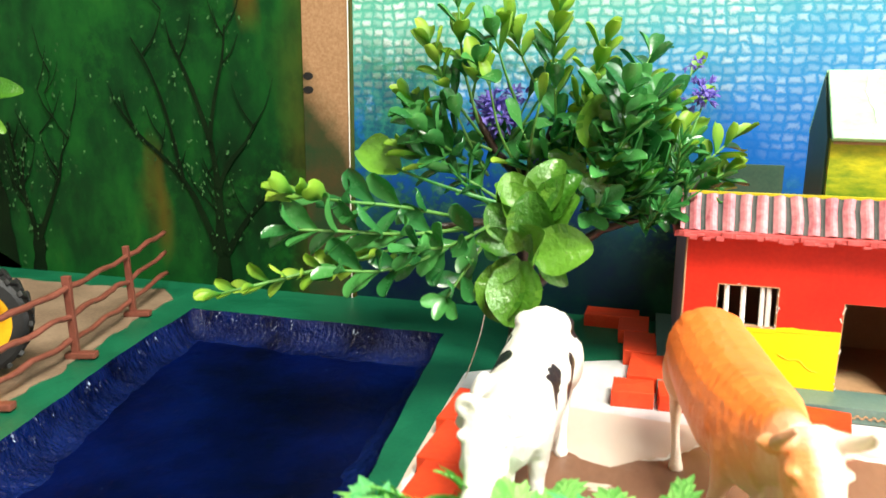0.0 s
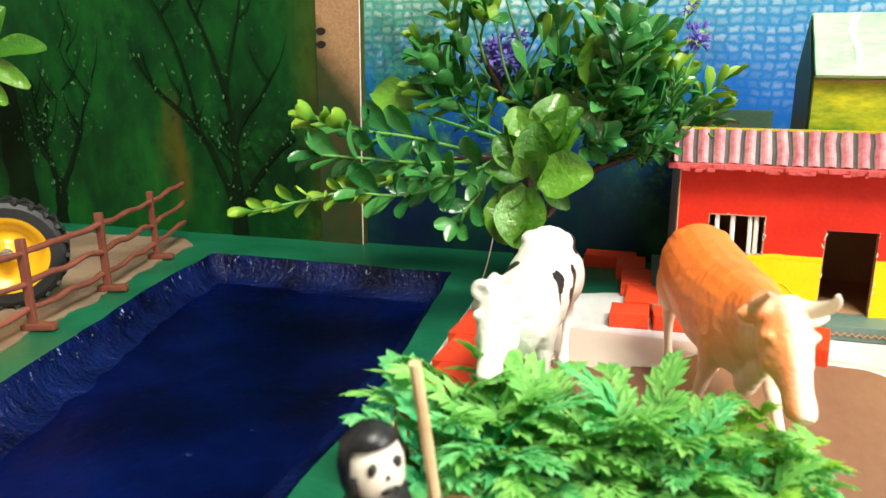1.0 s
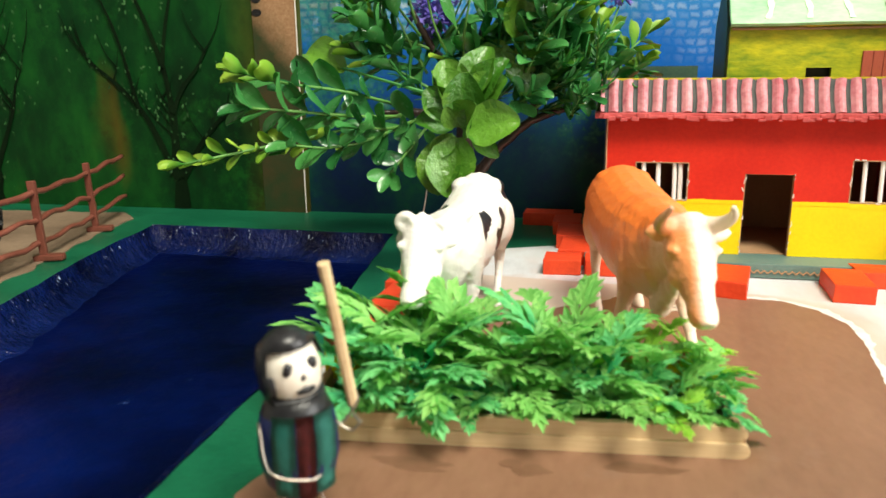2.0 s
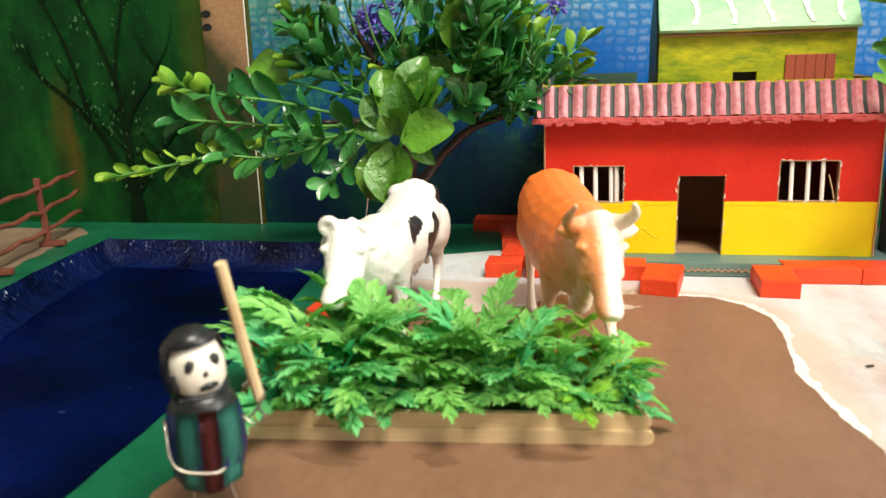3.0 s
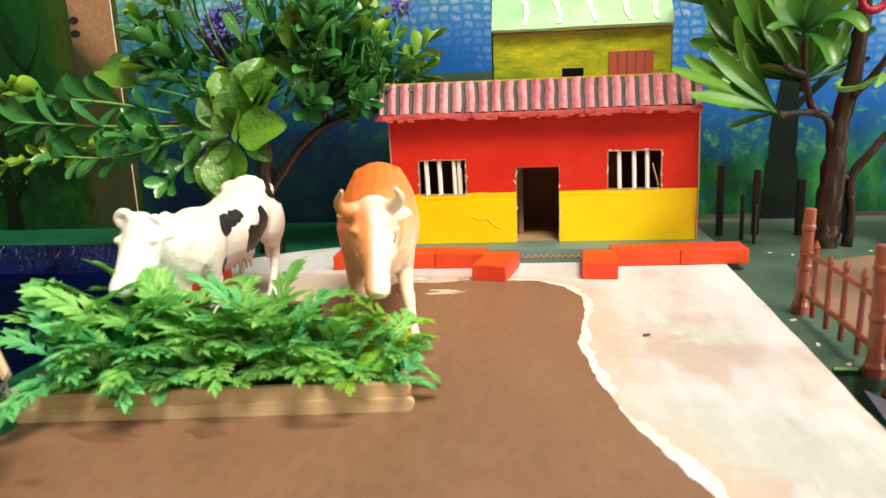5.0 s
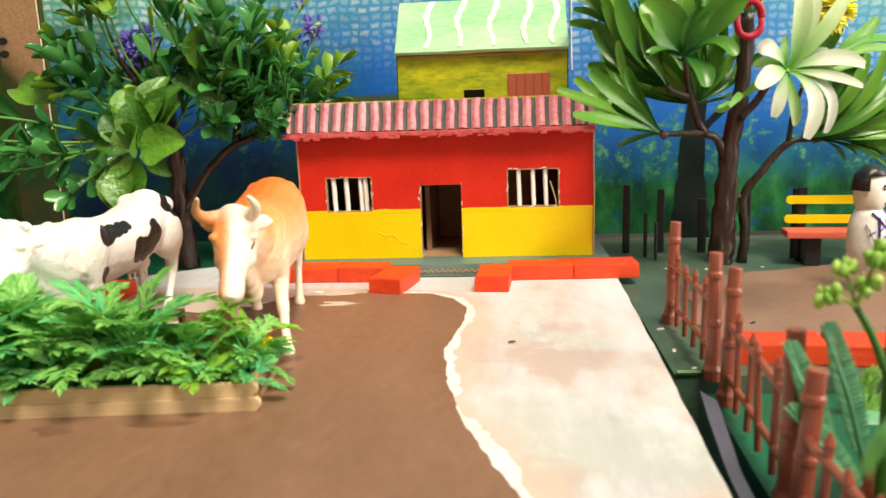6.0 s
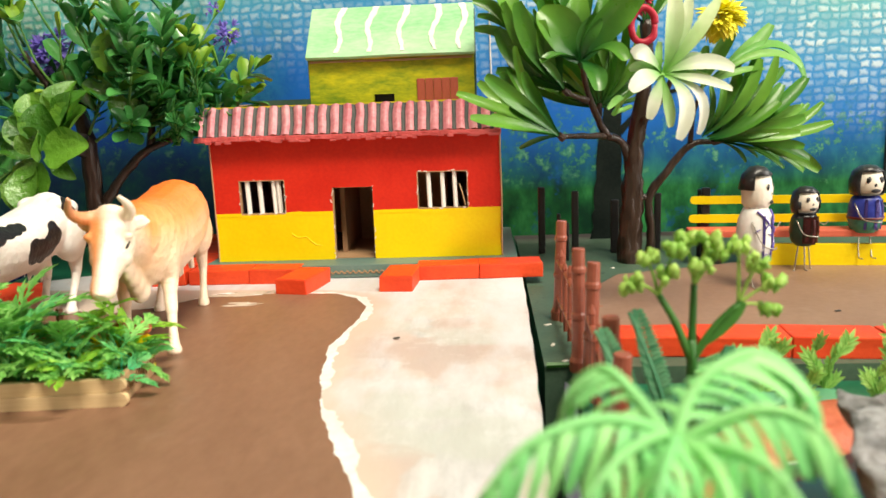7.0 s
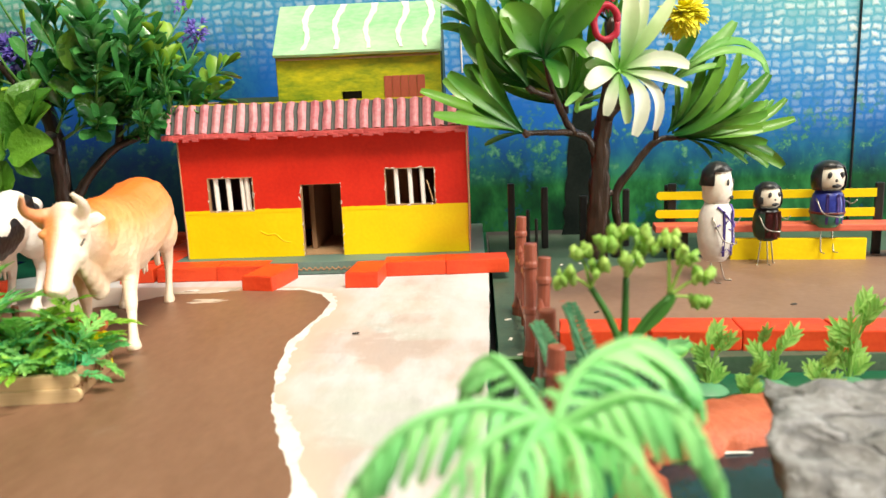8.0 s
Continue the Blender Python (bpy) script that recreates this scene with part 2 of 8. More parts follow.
def white_sheet():
    """White coated card, worn: blotches of pink and grey-green wash, rubbed white streaks, and a wash of the yard's brown that fades out from its rim."""
    m, nt, bs = nodes_of("worn_white_card")
    co = coords(nt)
    sep = nt.nodes.new("ShaderNodeSeparateXYZ")
    nt.links.new(co, sep.inputs[0])
    n1 = noise_tex(nt, co, 0.13, 4.0, 0.5, stretch=(1.0, 0.6, 1.0))
    n2 = noise_tex(nt, co, 0.19, 5.0, 0.55)
    n3 = noise_tex(nt, co, 1.6, 5.0, 0.65, stretch=(0.8, 0.25, 1.0))
    n4 = noise_tex(nt, co, 0.16, 4.0, 0.5, stretch=(0.6, 1.3, 1.0))
    n5 = noise_tex(nt, co, 0.5, 6.0, 0.7)
    n6 = noise_tex(nt, co, 0.30, 3.0, 0.5, stretch=(1.0, 0.5, 1.0))
    col = ramp(nt, n3, [(0.32, (0.42, 0.41, 0.425)), (0.5, (0.54, 0.53, 0.55)), (0.68, (0.66, 0.655, 0.675))])
    col = mix_color(nt, ramp(nt, math_node(nt, "MULTIPLY_ADD", n5, 0.12, n1), [(0.52, 0.0), (0.57, 0.8)]), col, (0.60, 0.47, 0.42))
    col = mix_color(nt, ramp(nt, math_node(nt, "MULTIPLY_ADD", n5, 0.12, n2), [(0.57, 0.0), (0.60, 0.8)]), col, (0.51, 0.40, 0.37))
    col = mix_color(nt, ramp(nt, math_node(nt, "MULTIPLY_ADD", n5, 0.10, n4), [(0.55, 0.0), (0.63, 0.7)]), col, (0.50, 0.52, 0.49))
    col = mix_color(nt, ramp(nt, math_node(nt, "MULTIPLY_ADD", n3, 0.15, n6), [(0.62, 0.0), (0.70, 0.5)]), col, (0.50, 0.47, 0.50))
    col = mix_color(nt, ramp(nt, n5, [(0.58, 0.0), (0.68, 0.35)]), col, (0.74, 0.75, 0.78))
    # chalk white scrubbed over the wash, mostly towards the house and the free edge
    lie = math_node(nt, "ADD", math_node(nt, "MULTIPLY_ADD", sep.outputs[1], 7.0, 1.0, clamp=True), math_node(nt, "MULTIPLY_ADD", sep.outputs[0], 14.0, -0.95, clamp=True))
    scrub = math_node(nt, "ADD", math_node(nt, "MULTIPLY", lie, 0.24), math_node(nt, "ADD", math_node(nt, "MULTIPLY", n6, 0.7), math_node(nt, "MULTIPLY", n3, 0.3)))
    col = mix_color(nt, ramp(nt, scrub, [(0.52, 0.0), (0.66, 0.45), (0.84, 0.85)]), col, (0.72, 0.735, 0.775))
    # brown wash beside the rim of the yard
    curve = nt.nodes.new("ShaderNodeFloatCurve")
    c = curve.mapping.curves[0]
    stops = ((-44.0, 7.6), (-36.0, 7.2), (-29.0, 6.2), (-23.5, 4.85), (-18.2, 2.95), (-13.1, 2.2), (-10.2, 2.6), (-7.5, 2.75), (-5.5, 1.8), (-4.0, -2.0))
    while len(c.points) < len(stops):
        c.points.new(0.5, 0.5)
    for p, (yy, xx) in zip(c.points, stops):
        p.location = ((yy + 44.0) / 40.0, (xx + 5.0) / 15.0)
    curve.mapping.update()
    nt.links.new(math_node(nt, "MULTIPLY_ADD", sep.outputs[1], 2.5, 1.1), curve.inputs["Value"])
    away = math_node(nt, "SUBTRACT", math_node(nt, "MULTIPLY", sep.outputs[0], 100.0), math_node(nt, "MULTIPLY_ADD", curve.outputs[0], 15.0, -5.0))
    away = math_node(nt, "ADD", away, math_node(nt, "MULTIPLY_ADD", n6, 3.4, -1.7))
    fade = ramp(nt, math_node(nt, "DIVIDE", away, 4.0, clamp=True), [(0.05, 0.85), (0.22, 0.6), (0.36, 0.2), (0.60, 0.0)])
    col = mix_color(nt, fade, col, (0.60, 0.47, 0.39))
    nt.links.new(col, bs.inputs["Base Color"])
    bs.inputs["Roughness"].default_value = 0.5
    add_bump(nt, bs, math_node(nt, "ADD", n1, math_node(nt, "MULTIPLY", n3, 0.4)), 0.05)
    return m


def card_edge():
    """Bare cardboard strip, painted over in dark green and brown towards its foot."""
    m, nt, bs = nodes_of("cardboard_strip_painted_foot")
    co = coords(nt)
    sep = nt.nodes.new("ShaderNodeSeparateXYZ")
    nt.links.new(co, sep.inputs[0])
    n1 = noise_tex(nt, co, 0.3, 5.0, 0.6)
    n2 = noise_tex(nt, co, 6.0, 3.0)
    f = math_node(nt, "DIVIDE", math_node(nt, "ADD", math_node(nt, "MULTIPLY_ADD", sep.outputs[0], 130.0, math_node(nt, "MULTIPLY", sep.outputs[2], 100.0)), math_node(nt, "MULTIPLY_ADD", n1, 4.0, -2.0)), 20.0, clamp=True)
    card = ramp(nt, n2, [(0.3, (0.30, 0.155, 0.07)), (0.7, (0.42, 0.24, 0.125))])
    foot = ramp(nt, n1, [(0.4, (0.006, 0.036, 0.005)), (0.6, (0.050, 0.036, 0.006))])
    nt.links.new(mix_color(nt, ramp(nt, f, [(0.50, 0.0), (0.66, 1.0)]), foot, card), bs.inputs["Base Color"])
    bs.inputs["Roughness"].default_value = 0.7
    add_bump(nt, bs, n2, 0.01)
    return m


def steel():
    m, nt, bs = nodes_of("steel_wire")
    bs.inputs["Metallic"].default_value = 0.9
    bs.inputs["Base Color"].default_value = (0.42, 0.38, 0.33, 1)
    bs.inputs["Roughness"].default_value = 0.3
    return m


WIRE = steel()
WHITE_SHEET = white_sheet()
CARD_EDGE = card_edge()


def pool_paint():
    m, nt, bs = nodes_of("glossy_blue_pool_paint")
    co = coords(nt)
    n1 = noise_tex(nt, co, 0.12, 5.0, 0.6)
    n2 = noise_tex(nt, co, 1.6, 4.0, 0.6)
    n3 = noise_tex(nt, co, 0.5, 2.0)
    nt.links.new(ramp(nt, n1, [(0.35, (0.0003, 0.0011, 0.008)), (0.52, (0.0004, 0.0024, 0.032)), (0.72, (0.0006, 0.006, 0.072))]), bs.inputs["Base Color"])
    base = bs.inputs["Base Color"].links[0].from_socket
    # sparse glints on the water, mixed into the base colour
    glint = ramp(nt, noise_tex(nt, co, 1.1, 4.0, 0.75), [(0.70, 0.0), (0.76, 0.6)])
    nt.links.new(mix_color(nt, glint, base, (0.05, 0.10, 0.30)), bs.inputs["Base Color"])
    nt.links.new(math_node(nt, "MULTIPLY_ADD", n2, 0.3, 0.22), bs.inputs["Roughness"])
    bs.inputs["Specular IOR Level"].default_value = 0.07
    add_bump(nt, bs, math_node(nt, "MULTIPLY_ADD", n3, 2.0, n2), 0.05)
    return m


def pool_bank_paint():
    m, nt, bs = nodes_of("crinkled_glossy_blue_bank")
    co = coords(nt)
    n1 = noise_tex(nt, co, 0.4, 5.0, 0.6)
    n2 = noise_tex(nt, co, 3.2, 3.0, 0.6, stretch=(1, 1, 0.45))
    col = ramp(nt, n1, [(0.35, (0.0004, 0.0014, 0.018)), (0.7, (0.003, 0.011, 0.088))])
    sep = nt.nodes.new("ShaderNodeSeparateXYZ")
    nt.links.new(co, sep.inputs[0])
    # sparkling highlights near the rim, painted as pale blue specks
    high = ramp(nt, math_node(nt, "MULTIPLY_ADD", sep.outputs[2], 60.0, 1.0, clamp=True), [(0.45, 0.0), (0.9, 1.0)])
    glint = ramp(nt, noise_tex(nt, co, 2.6, 4.0, 0.7, stretch=(1.3, 1.3, 0.5)), [(0.635, 0.0), (0.705, 1.0)])
    col = mix_color(nt, math_node(nt, "MULTIPLY", high, glint), col, (0.45, 0.55, 0.75))
    nt.links.new(col, bs.inputs["Base Color"])
    bs.inputs["Specular IOR Level"].default_value = 0.2
    nt.links.new(math_node(nt, "MULTIPLY_ADD", n1, 0.2, 0.06), bs.inputs["Roughness"])
    add_bump(nt, bs, n2, 0.22)
    return m


def pond_paint():
    m, nt, bs = nodes_of("dark_pond_gloss")
    n1 = noise_tex(nt, coords(nt), 0.4, 5.0, 0.6)
    nt.links.new(ramp(nt, n1, [(0.35, (0.002, 0.010, 0.014)), (0.7, (0.006, 0.030, 0.045))]), bs.inputs["Base Color"])
    bs.inputs["Roughness"].default_value = 0.12
    add_bump(nt, bs, n1, 0.10)
    return m


def rock_mat():
    m, nt, bs = nodes_of("grey_banded_stone")
    co = coords(nt)
    n1 = noise_tex(nt, co, 0.5, 6.0, 0.65, stretch=(0.35, 0.35, 2.6))
    n2 = noise_tex(nt, co, 4.0, 5.0, 0.7)
    n3 = noise_tex(nt, co, 0.7, 5.0, 0.6, stretch=(1.6, 1.6, 0.3))
    f = math_node(nt, "MULTIPLY_ADD", n2, 0.4, math_node(nt, "MULTIPLY", n1, 0.6))
    col = ramp(nt, f, [(0.34, (0.07, 0.07, 0.075)), (0.41, (0.20, 0.20, 0.225)), (0.50, (0.26, 0.25, 0.25)), (0.62, (0.44, 0.44, 0.47))])
    geo = nt.nodes.new("ShaderNodeNewGeometry")
    gs = nt.nodes.new("ShaderNodeSeparateXYZ")
    nt.links.new(geo.outputs["Normal"], gs.inputs[0])
    steep = math_node(nt, "MULTIPLY", ramp(nt, gs.outputs[2], [(0.25, 1.0), (0.6, 0.0)]), ramp(nt, n3, [(0.38, 0.0), (0.54, 0.85)]))
    col = mix_color(nt, steep, col, (0.20, 0.145, 0.085))
    crack = ramp(nt, noise_tex(nt, co, 0.32, 4.0, 0.6, stretch=(0.5, 0.5, 2.2)), [(0.47, 0.0), (0.497, 0.6), (0.503, 0.6), (0.53, 0.0)])
    col = mix_color(nt, crack, col, (0.05, 0.05, 0.055))
    nt.links.new(col, bs.inputs["Base Color"])
    f = math_node(nt, "SUBTRACT", f, math_node(nt, "MULTIPLY", crack, 0.25))
    bs.inputs["Roughness"].default_value = 0.75
    add_bump(nt, bs, f, 0.42)
    return m


def painted_woods():
    """Green painted board: soft brush patches of dark and light green with orange and brown streaks."""
    m, nt, bs = nodes_of("painted_green_woods")
    co = coords(nt)
    n1 = noise_tex(nt, co, 0.085, 4.0, 0.55, stretch=(1.0, 1.0, 0.5))
    n2 = noise_tex(nt, co, 0.8, 5.0, 0.6, stretch=(1, 1, 0.5))
    n3 = noise_tex(nt, co, 0.11, 3.0, 0.5, stretch=(1.6, 1.0, 0.45))
    f = math_node(nt, "MULTIPLY_ADD", n2, 0.3, math_node(nt, "MULTIPLY", n1, 0.7))
    col = ramp(nt, f, [(0.36, (0.002, 0.014, 0.004)), (0.47, (0.003, 0.038, 0.008)), (0.58, (0.007, 0.078, 0.012)), (0.7, (0.022, 0.13, 0.016))])
    sep = nt.nodes.new("ShaderNodeSeparateXYZ")
    nt.links.new(co, sep.inputs[0])
    near = math_node(nt, "MULTIPLY_ADD", sep.outputs[0], 22.0, math_node(nt, "MULTIPLY_ADD", n3, 1.6, 6.1), clamp=True)
    glaze = math_node(nt, "MULTIPLY", ramp(nt, near, [(0.1, 0.0), (0.9, 0.7)]), ramp(nt, n2, [(0.35, 0.5), (0.6, 1.0)]))
    n4 = noise_tex(nt, co, 0.55, 6.0, 0.75)
    n5 = noise_tex(nt, co, 0.06, 2.0, 0.5)
    col = mix_color(nt, math_node(nt, "MULTIPLY", ramp(nt, n4, [(0.50, 0.0), (0.64, 0.55)]), ramp(nt, n5, [(0.42, 0.0), (0.60, 1.0)])), col, (0.012, 0.11, 0.014))
    col = mix_color(nt, ramp(nt, n4, [(0.30, 0.5), (0.44, 0.0)]), col, (0.002, 0.022, 0.006))
    col = mix_color(nt, ramp(nt, n3, [(0.58, 0.0), (0.72, 0.6)]), col, (0.17, 0.072, 0.008))
    col = mix_color(nt, glaze, col, (0.095, 0.062, 0.008))
    nt.links.new(col, bs.inputs["Base Color"])
    bs.inputs["Roughness"].default_value = 0.5
    bs.inputs["Specular IOR Level"].default_value = 0.15
    add_bump(nt, bs, n2, 0.02)
    return m


def painted_sky():
    """Blue painted board: deep blue turning paler upwards under rows of square brush dabs, with green stippling near the ground."""
    m, nt, bs = nodes_of("painted_blue_sky_with_dabs")
    co = coords(nt)
    sep = nt.nodes.new("ShaderNodeSeparateXYZ")
    nt.links.new(co, sep.inputs[0])
    zcm = math_node(nt, "MULTIPLY", sep.outputs[2], 100.0)
    n1 = noise_tex(nt, co, 0.07, 4.0, 0.5)
    n2 = noise_tex(nt, co, 0.9, 4.0, 0.6)
    xcm = math_node(nt, "MULTIPLY", sep.outputs[0], 100.0)
    xr = nt.nodes.new("ShaderNodeMapRange")
    for key, v in (("From Min", -8.0), ("From Max", 30.0), ("To Min", 0.0), ("To Max", 6.2)):
        xr.inputs[key].default_value = v
    nt.links.new(xcm, xr.inputs["Value"])
    left_pale = math_node(nt, "MULTIPLY", math_node(nt, "MULTIPLY", xcm, -0.06, clamp=True), ramp(nt, math_node(nt, "DIVIDE", zcm, 30.0, clamp=True), [(0.35, 0.0), (0.55, 7.0)]))
    hgt = math_node(nt, "ADD", math_node(nt, "ADD", math_node(nt, "ADD", zcm, left_pale), xr.outputs[0]), math_node(nt, "MULTIPLY_ADD", n1, 9.0, -4.5))
    f = math_node(nt, "DIVIDE", hgt, 30.0, clamp=True)
    base = ramp(nt, f, [(0.05, (0.003, 0.020, 0.11)), (0.22, (0.004, 0.062, 0.33)), (0.40, (0.010, 0.14, 0.52)), (0.56, (0.045, 0.29, 0.62)), (0.74, (0.16, 0.52, 0.48))])
    base = mix_color(nt, math_node(nt, "MULTIPLY", math_node(nt, "MULTIPLY_ADD", xcm, -0.045, 0.35, clamp=True), ramp(nt, math_node(nt, "DIVIDE", zcm, 30.0, clamp=True), [(0.42, 0.0), (0.62, 0.85)])), base, (0.09, 0.44, 0.26))
    base = mix_color(nt, math_node(nt, "MULTIPLY", n2, 0.25), base, (0.01, 0.05, 0.18))
    comb = nt.nodes.new("ShaderNodeCombineXYZ")
    wob = noise_tex(nt, co, 0.6, 6.0, 0.72, out="Color")
    wsep = nt.nodes.new("ShaderNodeSeparateXYZ")
    nt.links.new(wob, wsep.inputs[0])
    nt.links.new(math_node(nt, "MULTIPLY_ADD", wsep.outputs[0], 1.3, math_node(nt, "MULTIPLY", sep.outputs[0], 100.0)), comb.inputs[0])
    nt.links.new(math_node(nt, "MULTIPLY_ADD", wsep.outputs[1], 1.0, zcm), comb.inputs[1])
    brick = add_node(nt, "ShaderNodeTexBrick", Scale=1.0)
    brick.offset = 0.12
    for key, v in (("Mortar Size", 0.21), ("Mortar Smooth", 1.0), ("Brick Width", 0.66), ("Row Height", 0.50), ("Bias", -0.15)):
        brick.inputs[key].default_value = v
    brick.inputs["Color1"].default_value = (1, 1, 1, 1)
    brick.inputs["Color2"].default_value = (0.08, 0.08, 0.08, 1)
    brick.inputs["Mortar"].default_value = (0, 0, 0, 1)
    nt.links.new(comb.outputs[0], brick.inputs["Vector"])
    n4 = noise_tex(nt, co, 0.10, 3.0, 0.6)
    where = math_node(nt, "MULTIPLY", ramp(nt, f, [(0.37, 0.0), (0.49, 0.42), (0.62, 0.8), (0.85, 0.85)]), ramp(nt, n4, [(0.34, 0.2), (0.56, 1.0)]))
    dab = math_node(nt, "MULTIPLY", brick.outputs["Color"], where)
    col = mix_color(nt, dab, base, (0.80, 0.88, 0.86))
    n5 = noise_tex(nt, co, 0.22, 6.0, 0.75)
    low = math_node(nt, "MULTIPLY", ramp(nt, math_node(nt, "DIVIDE", zcm, 30.0, clamp=True), [(0.10, 1.0), (0.24, 0.0)]), ramp(nt, n5, [(0.28, 0.0), (0.42, 1.0)]))
    n6 = noise_tex(nt, co, 1.4, 5.0, 0.7)
    green = ramp(nt, n6, [(0.38, (0.005, 0.045, 0.020)), (0.51, (0.014, 0.12, 0.036)), (0.62, (0.07, 0.28, 0.11)), (0.70, (0.20, 0.42, 0.26))])
    col = mix_color(nt, low, col, ramp(nt, noise_tex(nt, co, 0.5, 4.0, 0.6, stretch=(1.0, 1.0, 0.6)), [(0.35, (0.003, 0.034, 0.016)), (0.50, (0.008, 0.090, 0.026)), (0.66, (0.026, 0.19, 0.055))]))
    edge_band = math_node(nt, "MULTIPLY", ramp(nt, math_node(nt, "DIVIDE", math_node(nt, "MULTIPLY_ADD", n5, 5.0, math_node(nt, "ADD", zcm, -2.5)), 20.0, clamp=True), [(0.14, 0.0), (0.24, 1.0), (0.36, 1.0), (0.46, 0.0)]), ramp(nt, math_node(nt, "MULTIPLY_ADD", n1, 0.5, n6), [(0.76, 0.0), (0.84, 0.7)]))
    col = mix_color(nt, edge_band, col, green)
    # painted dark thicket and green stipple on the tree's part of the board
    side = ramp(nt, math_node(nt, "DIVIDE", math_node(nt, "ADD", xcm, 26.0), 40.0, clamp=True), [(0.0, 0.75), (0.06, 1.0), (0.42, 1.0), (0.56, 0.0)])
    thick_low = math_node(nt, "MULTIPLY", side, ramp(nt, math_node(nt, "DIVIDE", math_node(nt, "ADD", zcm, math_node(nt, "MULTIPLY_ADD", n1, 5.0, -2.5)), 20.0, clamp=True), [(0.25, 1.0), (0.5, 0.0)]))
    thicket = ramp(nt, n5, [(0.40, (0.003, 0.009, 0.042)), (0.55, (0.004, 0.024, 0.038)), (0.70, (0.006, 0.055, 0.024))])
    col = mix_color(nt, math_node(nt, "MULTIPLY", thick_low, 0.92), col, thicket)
    stip = math_node(nt, "MULTIPLY", math_node(nt, "MULTIPLY", side, ramp(nt, math_node(nt, "DIVIDE", zcm, 20.0, clamp=True), [(0.3, 0.0), (0.42, 1.0), (0.72, 0.9), (0.85, 0.0)])), ramp(nt, n5, [(0.42, 0.0), (0.54, 1.0)]))
    col = mix_color(nt, math_node(nt, "MULTIPLY", stip, 0.85), col, ramp(nt, n6, [(0.40, (0.006, 0.06, 0.025)), (0.62, (0.03, 0.20, 0.06))]))
    nt.links.new(col, bs.inputs["Base Color"])
    bs.inputs["Roughness"].default_value = 0.45
    bs.inputs["Specular IOR Level"].default_value = 0.2
    add_bump(nt, bs, math_node(nt, "ADD", dab, n2), 0.03)
    return m


POOL, POOL_BANK, POND, ROCK = pool_paint(), pool_bank_paint(), pond_paint(), rock_mat()
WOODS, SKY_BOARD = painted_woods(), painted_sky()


def cow_mat(name, spots, eyes):
    """Toy cow skin in object space (metres): tan cow fades from orange back to cream belly; the pied one is white with black patches."""
    m, nt, bs = nodes_of(name)
    co = coords(nt)
    sep = nt.nodes.new("ShaderNodeSeparateXYZ")
    nt.links.new(co, sep.inputs[0])
    n1 = noise_tex(nt, co, 0.5, 4.0)
    n2 = noise_tex(nt, co, 3.0, 4.0, stretch=(0.3, 1.0, 1.0))
    if spots:
        warp = nt.nodes.new("ShaderNodeVectorMath")
        warp.operation = "MULTIPLY_ADD"
        nt.links.new(noise_tex(nt, co, 0.55, 2.0, out="Color"), warp.inputs[0])
        warp.inputs[1].default_value = (0.006, 0.006, 0.006)
        nt.links.new(co, warp.inputs[2])
        mask = None
        for x, y, z, r in spots:
            dn = nt.nodes.new("ShaderNodeVectorMath")
            dn.operation = "DISTANCE"
            nt.links.new(warp.outputs[0], dn.inputs[0])
            dn.inputs[1].default_value = (x * CM + 0.003, y * CM + 0.003, z * CM + 0.003)
            s = math_node(nt, "LESS_THAN", dn.outputs["Value"], (r + 0.12) * CM)
            mask = s if mask is None else math_node(nt, "MAXIMUM", mask, s)
        col = mix_color(nt, mask, ramp(nt, n1, [(0.35, (0.80, 0.76, 0.70)), (0.6, (0.90, 0.88, 0.85))]), (0.012, 0.012, 0.016))
    else:
        # the sprayed orange reaches further down on one flank
        lean = math_node(nt, "MAXIMUM", math_node(nt, "MULTIPLY", sep.outputs[0], -95.0), math_node(nt, "MULTIPLY", sep.outputs[0], -28.0))
        h = math_node(nt, "ADD", math_node(nt, "MULTIPLY_ADD", sep.outputs[2], 100.0, lean), math_node(nt, "MULTIPLY_ADD", n1, 1.6, -0.8))
        col = ramp(nt, math_node(nt, "DIVIDE", h, 7.0, clamp=True), [(0.26, (0.86, 0.70, 0.55)), (0.46, (0.86, 0.58, 0.38)), (0.62, (0.90, 0.36, 0.13)), (0.76, (0.93, 0.21, 0.035))])
        # cream muzzle, face and throat at the head end (-y)
        head = ramp(nt, math_node(nt, "DIVIDE", math_node(nt, "MULTIPLY_ADD", sep.outputs[1], -100.0, math_node(nt, "MULTIPLY_ADD", n1, 1.2, -0.6)), 8.0, clamp=True), [(0.52, 0.0), (0.70, 1.0)])
        col = mix_color(nt, head, col, (0.86, 0.72, 0.58))
        flame = ramp(nt, math_node(nt, "ADD", math_node(nt, "MULTIPLY", sep.outputs[0], -100.0), math_node(nt, "MULTIPLY", n1, 0.5)), [(0.22, 0.0), (0.5, 0.95)])
        below = ramp(nt, math_node(nt, "MULTIPLY", sep.outputs[2], 10.0, clamp=True), [(0.52, 1.0), (0.58, 0.0)])
        col = mix_color(nt, math_node(nt, "MULTIPLY", math_node(nt, "MULTIPLY", flame, below), head), col, (0.88, 0.30, 0.09))
        # brown horn
        dn = nt.nodes.new("ShaderNodeVectorMath")
        dn.operation = "DISTANCE"
        nt.links.new(co, dn.inputs[0])
        dn.inputs[1].default_value = (-0.95 * CM, -6.5 * CM, 5.75 * CM)
        col = mix_color(nt, ramp(nt, math_node(nt, "MULTIPLY", dn.outputs["Value"], 100.0), [(0.55, 0.85), (0.85, 0.0)]), col, (0.66, 0.25, 0.10))
    nt.links.new(col, bs.inputs["Base Color"])
